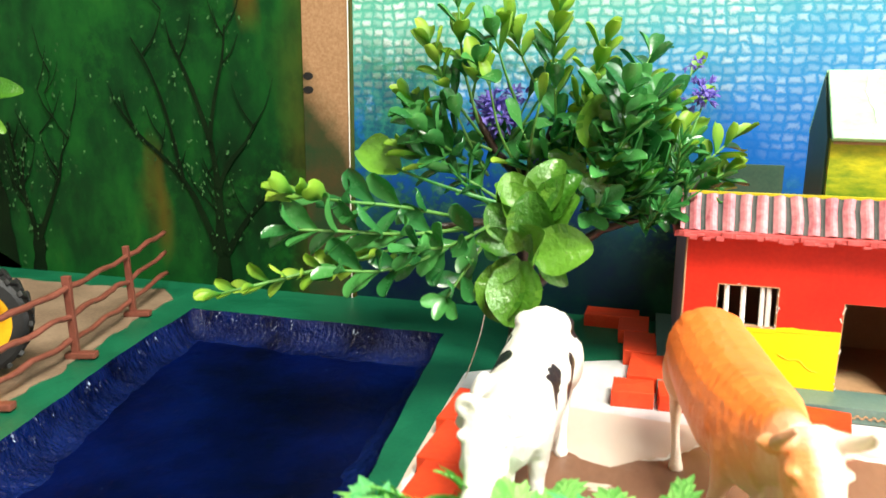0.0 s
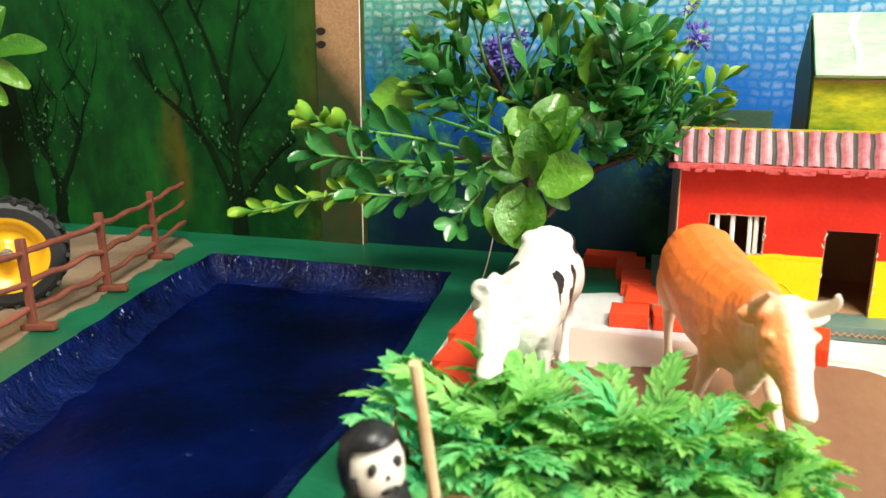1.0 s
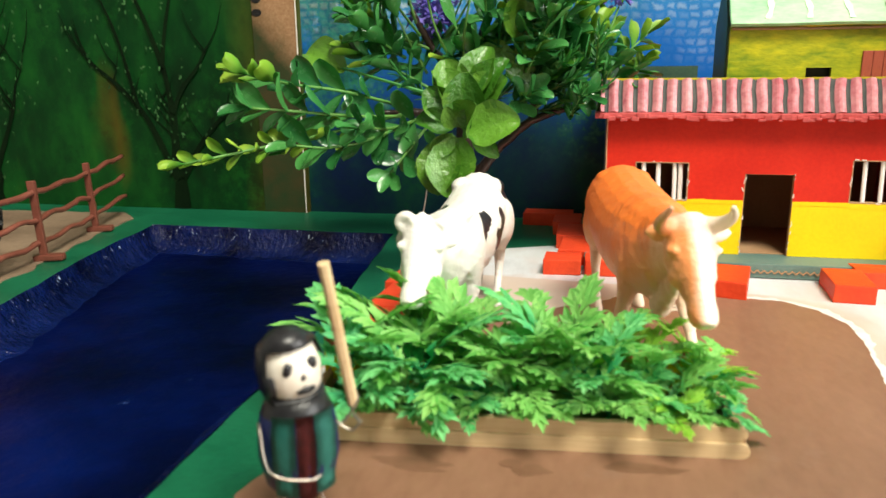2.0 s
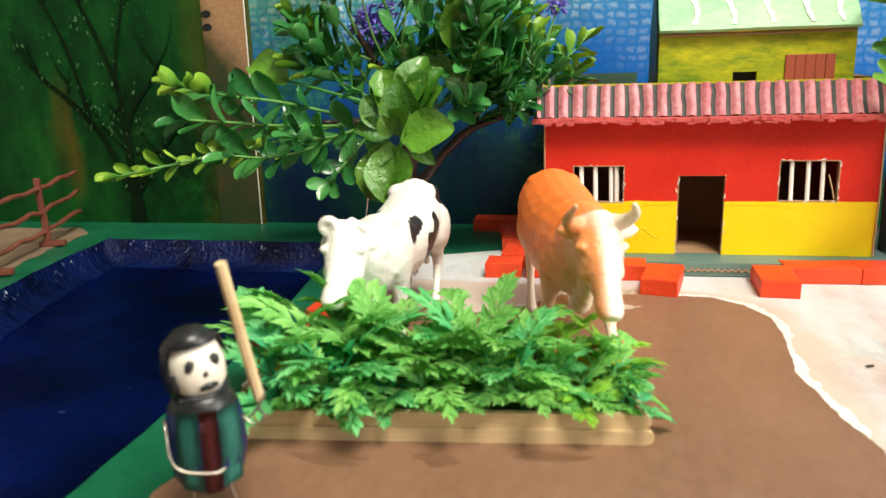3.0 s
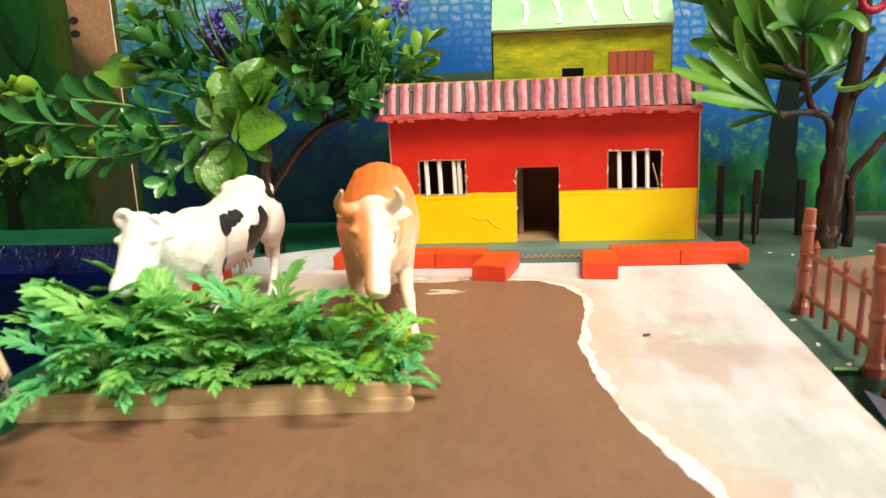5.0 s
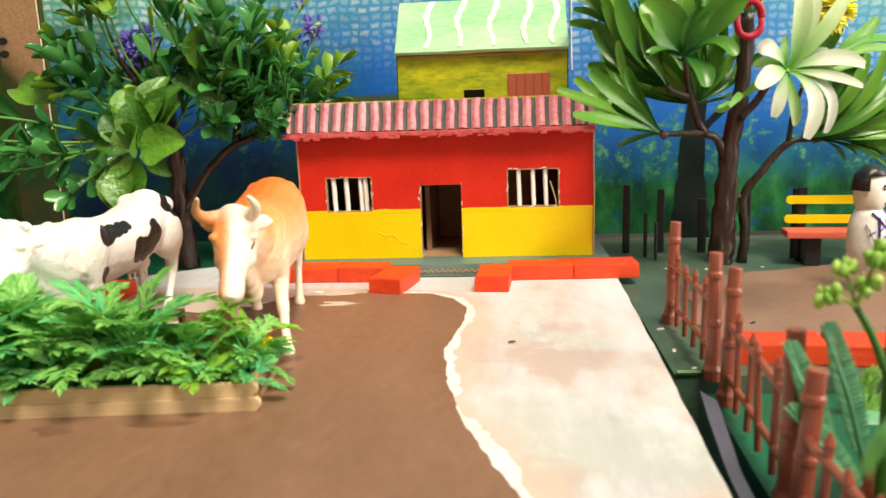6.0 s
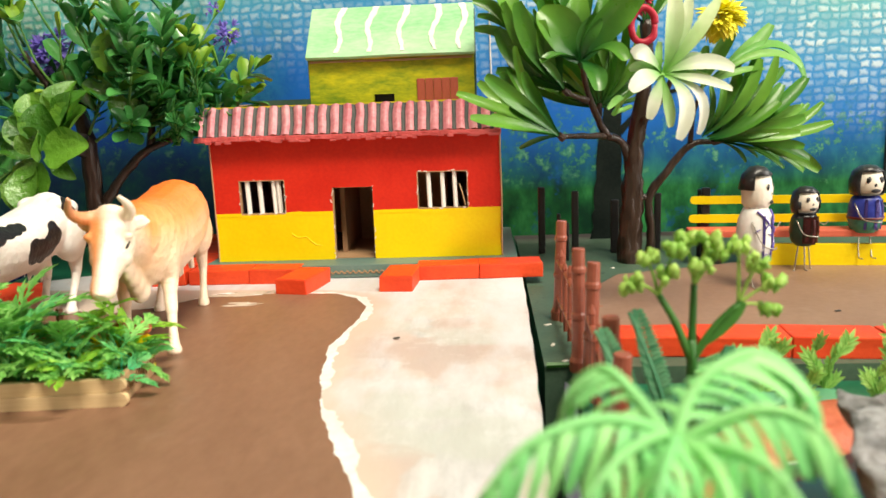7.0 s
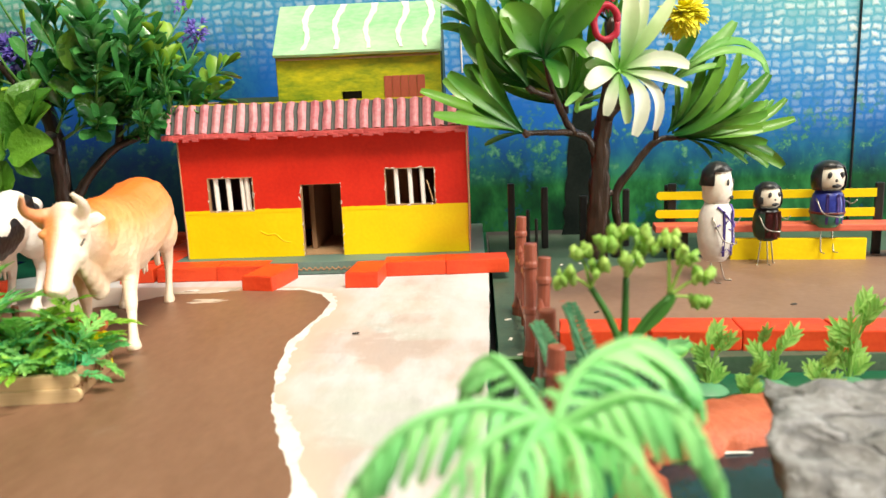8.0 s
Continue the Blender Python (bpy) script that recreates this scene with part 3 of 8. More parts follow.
    bs.inputs["Roughness"].default_value = 0.42
    for x, y, z, r in eyes:
        dn = nt.nodes.new("ShaderNodeVectorMath")
        dn.operation = "DISTANCE"
        nt.links.new(co, dn.inputs[0])
        dn.inputs[1].default_value = (x * CM, y * CM, z * CM)
        col = mix_color(nt, math_node(nt, "LESS_THAN", dn.outputs["Value"], r * CM), col, (0.02, 0.015, 0.012))
    nt.links.new(col, bs.inputs["Base Color"])
    n3 = noise_tex(nt, co, 1.1, 5.0, 0.65)
    # slanting skin folds over the shoulder and flank
    slant = nt.nodes.new("ShaderNodeMapping")
    slant.inputs["Rotation"].default_value = (radians(38), 0, 0)
    nt.links.new(co, slant.inputs["Vector"])
    folds = add_node(nt, "ShaderNodeTexWave", Scale=95.0, Distortion=5.0, Detail=3.0)
    folds.inputs["Detail Scale"].default_value = 0.7
    folds.bands_direction = "Y"
    nt.links.new(slant.outputs[0], folds.inputs["Vector"])
    trunk = ramp(nt, math_node(nt, "MULTIPLY_ADD", sep.outputs[1], 10.0, 0.5, clamp=True), [(0.02, 0.0), (0.10, 0.035), (0.35, 0.025), (0.6, 0.0)])
    low = math_node(nt, "ADD", n2, math_node(nt, "MULTIPLY", n3, 1.8))
    add_bump(nt, bs, math_node(nt, "MULTIPLY_ADD", folds.outputs["Fac"], trunk, math_node(nt, "MULTIPLY", low, 0.26)), 0.22)
    return m


# ---- building helpers (centimetres) ----
def part(name, bm, material, parent=None, label="", smooth=False):
    """Links a bmesh in centimetres as one mesh object, under a thing or a part."""
    for v in bm.verts:
        v.co *= CM
    me = bpy.data.meshes.new(name)
    bm.to_mesh(me)
    bm.free()
    for m in material if isinstance(material, (list, tuple)) else [material]:
        me.materials.append(m)
    if smooth:
        me.shade_smooth()
    ob = new(name, me)
    if parent is not None:
        ob.parent = parent
    return tagged(ob, label)


def place(ob, x=0, y=0, z=0, rz=0, rx=0, ry=0):
    ob.matrix_basis = pose(x * CM, y * CM, z * CM, rx, ry, rz)
    return ob


def thing(name, label, category, x=0, y=0, z=0, rz=0, group="", kind="", rx=0, ry=0):
    return tagged(place(new(name), x, y, z, rz, rx, ry), label, category, group, kind)


def merge(bm, other, m=None):
    me = bpy.data.meshes.new("joined")
    other.to_mesh(me)
    other.free()
    if m is not None:
        me.transform(m)
    bm.from_mesh(me)
    bpy.data.meshes.remove(me)


def turn(rx=0, ry=0, rz=0, x=0, y=0, z=0):
    return Matrix.LocRotScale((x, y, z), Euler([radians(a) for a in (rx, ry, rz)]), None)


def box_bm(sx, sy, sz, bevel=0.0, rough=0.0, cuts=0, seed=0):
    """A box standing on z = 0, centred in x and y, with worn edges."""
    bm = bmesh.new()
    bmesh.ops.create_cube(bm, size=1)
    for v in bm.verts:
        v.co = Vector((v.co.x * sx, v.co.y * sy, (v.co.z + 0.5) * sz))
    if bevel:
        bmesh.ops.bevel(bm, geom=list(bm.edges), offset=bevel, segments=2, affect="EDGES", profile=0.6)
    if cuts:
        bmesh.ops.subdivide_edges(bm, edges=list(bm.edges), cuts=cuts, use_grid_fill=True)
    if rough:
        for v in bm.verts:
            v.co += noise.noise_vector(v.co * 1.3 + Vector((seed * 7.1, 3, 1))) * rough
    return bm


def add_box(bm, x, y, z, sx, sy, sz, bevel=0.0, m=None, **kw):
    merge(bm, box_bm(sx, sy, sz, bevel, **kw), Matrix.Translation((x, y, z)) @ (m or Matrix()))


def sheet_bm(points, z0, z1, wobble=0.0, step=0.0, seed=0):
    """A flat sheet with the given outline and a thickness; with step the outline is cut finer and made ragged."""
    pts = [Vector((*p, 0)) for p in points]
    if step:
        fine = []
        for a, b in zip(pts, pts[1:] + pts[:1]):
            n = max(1, int((b - a).length / step))
            fine += [a.lerp(b, i / n) for i in range(n)]
        pts = [p + noise.noise_vector(Vector((p.x * 0.6 + seed, p.y * 0.6, 0))) * wobble + noise.noise_vector(Vector((p.x * 3 + seed, p.y * 3, 5))) * wobble * 0.4 for p in fine]
    bm = bmesh.new()
    vs = [bm.verts.new((p.x, p.y, z1)) for p in pts]
    f = bm.faces.new(vs)
    f.normal_update()
    if f.normal.z < 0:
        f.normal_flip()
    lo = [bm.verts.new((p.x, p.y, z0)) for p in pts]
    n = len(vs)
    for i in range(n):
        j = (i + 1) % n
        bm.faces.new((vs[i], lo[i], lo[j], vs[j]))
    bm.faces.new(list(reversed(lo)))
    bmesh.ops.recalc_face_normals(bm, faces=list(bm.faces))
    bmesh.ops.triangulate(bm, faces=[f for f in bm.faces if len(f.verts) > 4])
    return bm


def smooth_path(pts, per=4):
    """Catmull-Rom points through the given ones."""
    p = [Vector(a) for a in pts]
    p = [2 * p[0] - p[1]] + p + [2 * p[-1] - p[-2]]
    out = []
    for i in range(1, len(p) - 2):
        for k in range(per):
            t = k / per
            a, b, c, d = p[i - 1 : i + 3]
            out.append(0.5 * (2 * b + (c - a) * t + (2 * a - 5 * b + 4 * c - d) * t * t + (3 * b - a - 3 * c + d) * t**3))
    return out + [p[-2]]


def tube(bm, pts, r0, r1=None, n=8, per=4, lump=0.0, squash=1.0, ridge=0.0):
    """A tapered tube along a smooth path, closed at both ends."""
    pts = smooth_path(pts, per) if len(pts) > 2 else [Vector(p) for p in pts]
    r1 = r0 if r1 is None else r1
    rings = []
    side = None
    for i, p in enumerate(pts):
        d = (pts[min(i + 1, len(pts) - 1)] - pts[max(i - 1, 0)]).normalized()
        if side is None:
            side = d.orthogonal().normalized()
        side = (side - d * side.dot(d)).normalized()
        up = d.cross(side)
        r = r0 + (r1 - r0) * i / (len(pts) - 1)
        ring = []
        for k in range(n):
            a = 2 * math.pi * k / n
            q = p + (side * math.cos(a) + up * math.sin(a) * squash) * (r * (1 + ridge * math.cos(7 * a + 1.5 * math.sin(i * 0.35))))
            if lump:
                q += noise.noise_vector(q * 1.7) * lump * r
            ring.append(bm.verts.new(q))
        rings.append(ring)
    for a, b in zip(rings, rings[1:]):
        for k in range(n):
            bm.faces.new((a[k], a[(k + 1) % n], b[(k + 1) % n], b[k]))
    bm.faces.new(list(reversed(rings[0])))
    bm.faces.new(rings[-1])


def tube_bm(*args, **kw):
    bm = bmesh.new()
    tube(bm, *args, **kw)
    return bm


def loft(bm, rings, n=16):
    """Closed skin over elliptical rings: (centre, half width along u, half height along v, u, v)."""
    made = []
    for c, a, b, u, v in rings:
        u, v = Vector(u), Vector(v)
        made.append([bm.verts.new(Vector(c) + u * (a * math.cos(2 * math.pi * k / n)) + v * (b * math.sin(2 * math.pi * k / n))) for k in range(n)])
    for p, q in zip(made, made[1:]):
        for k in range(n):
            bm.faces.new((p[k], p[(k + 1) % n], q[(k + 1) % n], q[k]))
    bm.faces.new(list(reversed(made[0])))
    bm.faces.new(made[-1])


def lathe(bm, profile, n=20, m=None):
    """A turned body from (radius, z) pairs."""
    out = bmesh.new()
    loft(out, [((0, 0, z), max(r, 0.001), max(r, 0.001), (1, 0, 0), (0, 1, 0)) for r, z in profile], n)
    bmesh.ops.recalc_face_normals(out, faces=list(out.faces))
    merge(bm, out, m)


def leaf(bm, p, d, up, length, width, droop=0.25, cup=0.25, shape="oval", seg=5):
    """One leaf: a cupped blade that starts at p along d, its face towards up, bending down on its way."""
    p, d = Vector(p), Vector(d).normalized()
    up = Vector(up)
    up = (up - d * up.dot(d))
    up = up.normalized() if up.length > 1e-4 else d.orthogonal().normalized()
    side = d.cross(up)
    rows = []
    for i in range(seg + 1):
        t = i / seg
        if shape == "oval":
            w = math.sin(math.pi * min(1, 0.06 + 0.94 * t) ** 0.8) ** 0.75 if t < 1 else 0.05
        elif shape == "spoon":
            w = (0.12 + 0.95 * math.sin(math.pi * t**1.9) ** 0.8) if 0 < t < 1 else 0.12
        elif shape == "strap":
            w = (0.32 + 0.68 * math.sin(math.pi * (0.1 + 0.72 * t**1.15))) if t < 1 else 0.12
        else:
            w = math.sin(math.pi * min(1, 0.12 + 0.88 * t)) ** 0.9 if t < 1 else 0.02
        c = p + d * (length * t * (1 - 0.25 * abs(droop) * t)) - up * (droop * length * t * t)
        half = width * 0.5 * w
        lift = up * (cup * half)
        rows.append([bm.verts.new(c - side * half + lift), bm.verts.new(c), bm.verts.new(c + side * half + lift)])
    for a, b in zip(rows, rows[1:]):
        for k in range(2):
            bm.faces.new((a[k], a[k + 1], b[k + 1], b[k]))


def thick(ob, cm, smooth_levels=0):
    """Gives blades a real thickness."""
    md = ob.modifiers.new("thickness", "SOLIDIFY")
    md.thickness, md.offset = cm * CM, 0.0
    if smooth_levels:
        sd = ob.modifiers.new("rounding", "SUBSURF")
        sd.levels = sd.render_levels = smooth_levels
    return ob


# ---- the room, the table and the boards ----
def room():
    for name, x, y, sx, sy in (("wall_north", 0, 150, 404, 4), ("wall_south", 0, -250, 404, 4), ("wall_east", 202, -50, 4, 396), ("wall_west", -202, -50, 4, 396)):
        bm = bmesh.new()
        if name == "wall_east":
            # opening made up for this unseen wall, behind the added side lamp
            for yy, zz, ly, lz in ((-185, -75, 126, 250), (84, -75, 128, 250), (-51, -75, 142, 65), (-51, 130, 142, 45)):
                add_box(bm, x, yy, zz, sx, ly, lz)
        else:
            add_box(bm, x, y, -75, sx, sy, 250)
        tagged(part(name, bm, ROOM_WALL), "plain cream wall of the room", "wall", kind="structure")
    bm = bmesh.new()
    add_box(bm, 0, -50, -79, 408, 404, 4)
    tagged(part("floor", bm, ROOM_FLOOR), "plain grey room floor", "floor", kind="structure")
    bm = bmesh.new()
    add_box(bm, 0, -50, 175, 408, 404, 4)
    tagged(part("ceiling", bm, ROOM_WALL), "plain cream ceiling of the room", "ceiling", kind="structure")


room()

table = thing("table", "table that carries the whole model, coloured near black for the gap's shade", "table", 0, -12, -75)
part("tabletop", box_bm(170, 95, 3, 0.4), TABLE, table).matrix_basis = pose(0, 0, 69.4 * CM)
for lx in (-78, 78):
    for ly in (-41, 41):
        part("leg", box_bm(5, 5, 69.4, 0.3), TABLE, table).matrix_basis = pose(lx * CM, ly * CM, 0)
TABLE_Z = -2.6

# pool outline, from the far corners round to the near ones
POOL_TOP = [(-34.1, 4.7), (-18.4, 4.5), (-16.8, -11.0), (-16.75, -24.0), (-16.9, -38.0), (-26.6, -38.0), (-30.4, -15.0), (-32.4, -6.2)]


def base_board():
    """The painted board with the pool sunk into it: a ragged rim, crinkled banks and a glossy bottom."""
    bm = bmesh.new()
    centre = Vector((-24.5, -15, 0))
    rim = []
    fine = []
    for a, b in zip(POOL_TOP, POOL_TOP[1:] + POOL_TOP[:1]):
        va, vb = Vector((*a, 0)), Vector((*b, 0))
        k = max(2, int((vb - va).length / 0.9))
        fine += [va.lerp(vb, i / k) for i in range(k)]
    for p in fine:
        w = noise.noise_vector(p * 0.45) * 0.22
        rim.append(Vector((p.x + w.x, p.y + w.y, 0)))
    outer = [(-75, -45), (9.15, -45), (9.33, -23.5), (9.6, -15.0), (9.86, -3.0), (9.95, 11.2), (-75, 11.2)]
    ov = [bm.verts.new((x, y, 0)) for x, y in outer]
    rv = [bm.verts.new(p) for p in rim]
    edges = [bm.edges.new((ov[i], ov[(i + 1) % len(ov)])) for i in range(len(ov))]
    edges += [bm.edges.new((rv[i], rv[(i + 1) % len(rv)])) for i in range(len(rv))]
    bmesh.ops.triangle_fill(bm, edges=edges, use_beauty=True)
    bad = []
    for f in bm.faces:
        c = f.calc_center_median()
        inside = False
        for i in range(len(rim)):
            a, b = rim[i], rim[(i + 1) % len(rim)]
            if (a.y > c.y) != (b.y > c.y) and c.x < (b.x - a.x) * (c.y - a.y) / (b.y - a.y) + a.x:
                inside = not inside
        if inside:
            bad.append(f)
    bmesh.ops.delete(bm, geom=bad, context="FACES_ONLY")
    for f in bm.faces:
        f.normal_update()
        if f.normal.z < 0:
            f.normal_flip()
    lo = [bm.verts.new((x, y, TABLE_Z)) for x, y in outer]
    for i in range(len(ov)):
        j = (i + 1) % len(ov)
        bm.faces.new((ov[i], lo[i], lo[j], ov[j]))
    board = tagged(part("ground", bm, GREEN_BASE), "green painted base board of the model farm", "ground", kind="structure")
    bank = bmesh.new()
    rings = []
    for s, z in ((0.0, 0.02), (0.12, -0.12), (0.35, -0.5), (0.75, -1.0), (1.35, -1.36), (2.1, -1.5)):
        ring = []
        for p in rim:
            inward = (centre - p)
            inward = Vector((inward.x * 1.0, inward.y * 0.55, 0)).normalized()
            q = p + inward * s
            k = noise.noise_vector(Vector((p.x * 1.1, p.y * 1.1, z * 0.8))) * (0.18 if 0 < s < 2 else 0.04)
            ring.append(bank.verts.new((q.x + k.x, q.y + k.y, z + k.z * 0.6)))
        rings.append(ring)
    m = len(rim)
    for a, b in zip(rings, rings[1:]):
        for i in range(m):
            j = (i + 1) % m
            bank.faces.new((a[i], a[j], b[j], b[i]))
    bmesh.ops.recalc_face_normals(bank, faces=list(bank.faces))
    for f in bank.faces:
        if f.normal.z < 0:
            f.normal_flip()
    part("pool_bank", bank, POOL_BANK, board, "crinkled glossy blue bank of the pool", smooth=True)
    bottom = bmesh.new()
    nx, ny = 34, 64
    grid = [[bottom.verts.new((-34 + 18 * i / nx, -39 + 43.5 * j / ny, -1.44 + 0.05 * noise.noise(Vector((i * 0.5, j * 0.5, 2))))) for j in range(ny + 1)] for i in range(nx + 1)]
    for i in range(nx):
        for j in range(ny):
            bottom.faces.new((grid[i][j], grid[i + 1][j], grid[i + 1][j + 1], grid[i][j + 1]))
    part("pool_water", bottom, POOL, board, "deep blue glossy painted pool water", smooth=True)
    return board


ground = base_board()

# white card, brown paint and sand laid on the board
white = [(9.86, -2.0), (9.6, -15.0), (9.33, -23.5), (9.15, -44.5), (-11.5, -44.5), (-12.2, -27.0), (-12.8, -22.0), (-13.6, -19.0), (-15.4, -16.0), (-15.7, -10.0), (-15.9, -0.6), (-12.0, 1.9), (-8.6, 3.3), (-6.0, 3.4), (-5.0, 0.0), (9.5, 0.0)]
tagged(part("pavement_white", sheet_bm(white, 0.004, 0.012, 0.05, 0.8), WHITE_SHEET), "chalky white card yard before the house", "pavement", kind="structure")
edge = [(-7.0, -6.9), (-4.9, -4.5), (-3.2, -5.0), (-1.5, -4.7), (0.9, -5.0), (2.1, -6.0), (2.75, -7.5), (2.6, -10.2), (2.2, -13.1), (2.55, -16.0), (2.95, -18.2), (3.8, -20.8), (4.85, -23.5), (6.2, -29.0), (7.2, -36.0), (7.6, -44.0)]
left_edge = [(-13.5, -44.0), (-14.4, -26.0), (-14.8, -22.2), (-13.9, -19.8), (-15.2, -16.0), (-15.4, -8.6), (-13.6, -7.6), (-12.4, -7.3), (-11.6, -7.9), (-10.6, -7.0), (-9.8, -7.7), (-8.8, -8.0), (-8.0, -7.2)]
pale = [(x + (0.24 + 0.02 * max(0.0, -y - 12.0) if x > -6 else 0.0), y + (0.28 if y > -8 else 0.0)) for x, y in edge]
tagged(part("pavement_pale", sheet_bm(pale + [(x + (1.4 if y < -17 else 0.0), y) for x, y in left_edge], 0.010, 0.030, 0.42, 0.09, seed=4), BROWN_PALE), "pale torn-looking rim of the brown paint", "pavement", kind="structure")
brown_yard = tagged(part("pavement_brown", sheet_bm(edge + left_edge, 0.010, 0.040, 0.17, 0.10, seed=9), BROWN), "smooth brown painted yard", "pavement", kind="structure")
rng = random.Random(21)
for sx, sy, n in ((-4.00, -4.80, 2.3), (-3.12, -4.41, 1.8), (-3.20, -6.58, 1.3), (-13.0, -8.2, 1.4), (-9.2, -9.4, 1.2)):
    smear = bmesh.new()
    for k in range(10):
        y0 = sy + rng.uniform(-0.35, 0.3)
        x0 = sx + rng.uniform(-0.5, 0.5)
        ln, wd = n * rng.uniform(0.35, 1.0), rng.uniform(0.05, 0.14)
        up = 0.044 + 0.002 * k
        pts = [(x0 - ln / 2, y0), (x0 - ln * 0.2, y0 + wd), (x0 + ln * 0.3, y0 + wd * 0.8), (x0 + ln / 2, y0 + 0.1), (x0 + ln * 0.2, y0 - wd * 0.7), (x0 - ln * 0.3, y0 - wd)]
        merge(smear, sheet_bm(pts, 0.035, up, 0.05, 0.12, seed=k))
    tagged(part("paint_smear", smear, BEIGE, brown_yard, "pale dry paint smear"), kind="stuff")
# contact shadow of tray and doll, painted in darker brown along with smudges
for sx, sy, n in ((-10.9, -20.2, 2.2), (-5.4, -19.5, 1.8), (-8.3, -19.9, 1.4), (-12.0, -22.6, 1.6)):
    smudge_shade = bmesh.new()
    for k in range(6):
        x0, y0 = sx + rng.uniform(-0.6, 0.6), sy + rng.uniform(-0.25, 0.2)
        ln, wd = n * rng.uniform(0.3, 0.8), rng.uniform(0.08, 0.22)
        pts = [(x0 + ln / 2 * math.cos(a), y0 + wd * math.sin(a)) for a in [0.785 * q for q in range(8)]]
        merge(smudge_shade, sheet_bm(pts, 0.035, 0.043 + 0.001 * k, 0.10, 0.12, seed=k + sx))
    tagged(part("shadow_smudge", smudge_shade, BROWN_SHADE_SMUDGE, brown_yard, "painted contact shadow and dark smudges on the brown yard"), kind="stuff")
sand = [(-74, 7.6), (-51, 7.4), (-41.7, 7.3), (-38.2, 8.0), (-36.6, 6.0), (-35.9, 2.2), (-34.3, -5.0), (-33.6, -9.8), (-31.5, -19.0), (-36, -30), (-74, -30)]
tagged(part("pavement_sand", sheet_bm(sand, 0.004, 0.05, 0.35, 0.6, seed=3), SAND), "sandy brown painted yard behind the rail fence", "pavement", kind="structure")

# right-hand boards
RZ = -0.35
rb = [(10.1, 11.0), (10.05, -3.0), (9.95, -14.6), (11.6, -14.7), (75, -14.9), (75, 11.0)]
board_r = tagged(part("ground_right", sheet_bm(rb, TABLE_Z, RZ, 0.0), [DULL_GREEN]), "dull green painted board beside the yard", "ground", kind="structure")
brown_r = [(12.6, -12.9), (11.9, -9.0), (13.0, -4.0), (15.0, -0.6), (18.2, 0.4), (23.0, 2.0), (60, 2.0), (60, -13.6), (24, -13.8)]
tagged(part("pavement_park", sheet_bm(brown_r, RZ - 0.02, RZ + 0.04, 0.3, 0.6, seed=6), BROWN_PARK), "brown painted park floor before the bench", "pavement", kind="structure")
PZ = -0.5
pond_board = [(10.95, -15.0), (10.75, -20.0), (10.5, -30.0), (10.3, -45), (75, -45), (75, -15.0)]
tagged(part("ground_pond", sheet_bm(pond_board, TABLE_Z, PZ - 0.35, 0.0), GREEN_BASE), "green board that holds the small pond", "ground", kind="structure")
part("lath", tube_bm([(10.0, -14.62, RZ + 0.08), (11.7, -14.66, RZ + 0.1)], 0.1, n=6), STALK, board_r, "green stripe on the board's end")

# added strip: stands in for the lit surface seen down in the gap
strip_pts = [(10.52, -15.6), (10.2, -18.0), (9.86, -21.0), (9.64, -25.0), (9.5, -44.0), (9.85, -44.0), (10.0, -25.0), (10.2, -21.0), (10.62, -18.0), (10.84, -16.4)]
tagged(part("gap_surface_strip", sheet_bm(strip_pts, TABLE_Z, -0.5, 0.0), LILAC), "lilac-grey strip added for the lit surface between the two boards", "card")

# the back boards
bm = bmesh.new()
add_box(bm, -50.35, 10.1, -0.0, 49.3, 0.5, 34)
board_l = tagged(part("backdrop_woods", bm, WOODS), "green painted backdrop board with trees", "backdrop", kind="structure")
bm = box_bm(3.0, 0.5, 34, 0.02)
strip = place(part("board_edge", bm, CARD_EDGE, board_l, "bare brown cardboard edge"), -27.3, 10.04, 0)
part("cut_edge", tube_bm([(-25.83, 9.78, 0.0), (-25.80, 9.78, 33.8)], 0.045, n=5), TORN, board_l, "pale torn edge of the card")
for z in (12.93, 13.75):
    bm = bmesh.new()
    lathe(bm, [(0.0, 0.0), (0.33, 0.0), (0.33, 0.03), (0.0, 0.03)], 14, turn(90) @ Matrix.Diagonal((1, 0.7, 1, 1)))
    place(part("punched_hole", bm, BLACK, board_l, "small dark punched hole"), -28.45, 9.79, z)
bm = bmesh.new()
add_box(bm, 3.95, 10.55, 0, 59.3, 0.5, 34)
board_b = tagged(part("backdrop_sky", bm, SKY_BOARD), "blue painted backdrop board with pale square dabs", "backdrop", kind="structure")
bm = bmesh.new()
add_box(bm, 54.5, 10.45, 0, 41.5, 0.5, 34)
tagged(part("backdrop_sky_side", bm, SKY_BOARD), "second blue painted backdrop board", "backdrop", kind="structure")
part("seam", tube_bm([(8.70, 10.28, 10.5), (8.66, 10.28, 14.0), (8.68, 10.28, 33.5)], 0.05, n=6), TORN, board_b, "pale seam in the painted board")
part("seam", tube_bm([(33.66, 10.2, 0), (33.72, 10.2, 33.5)], 0.05, n=6), BLACK, board_b, "dark gap between two boards")


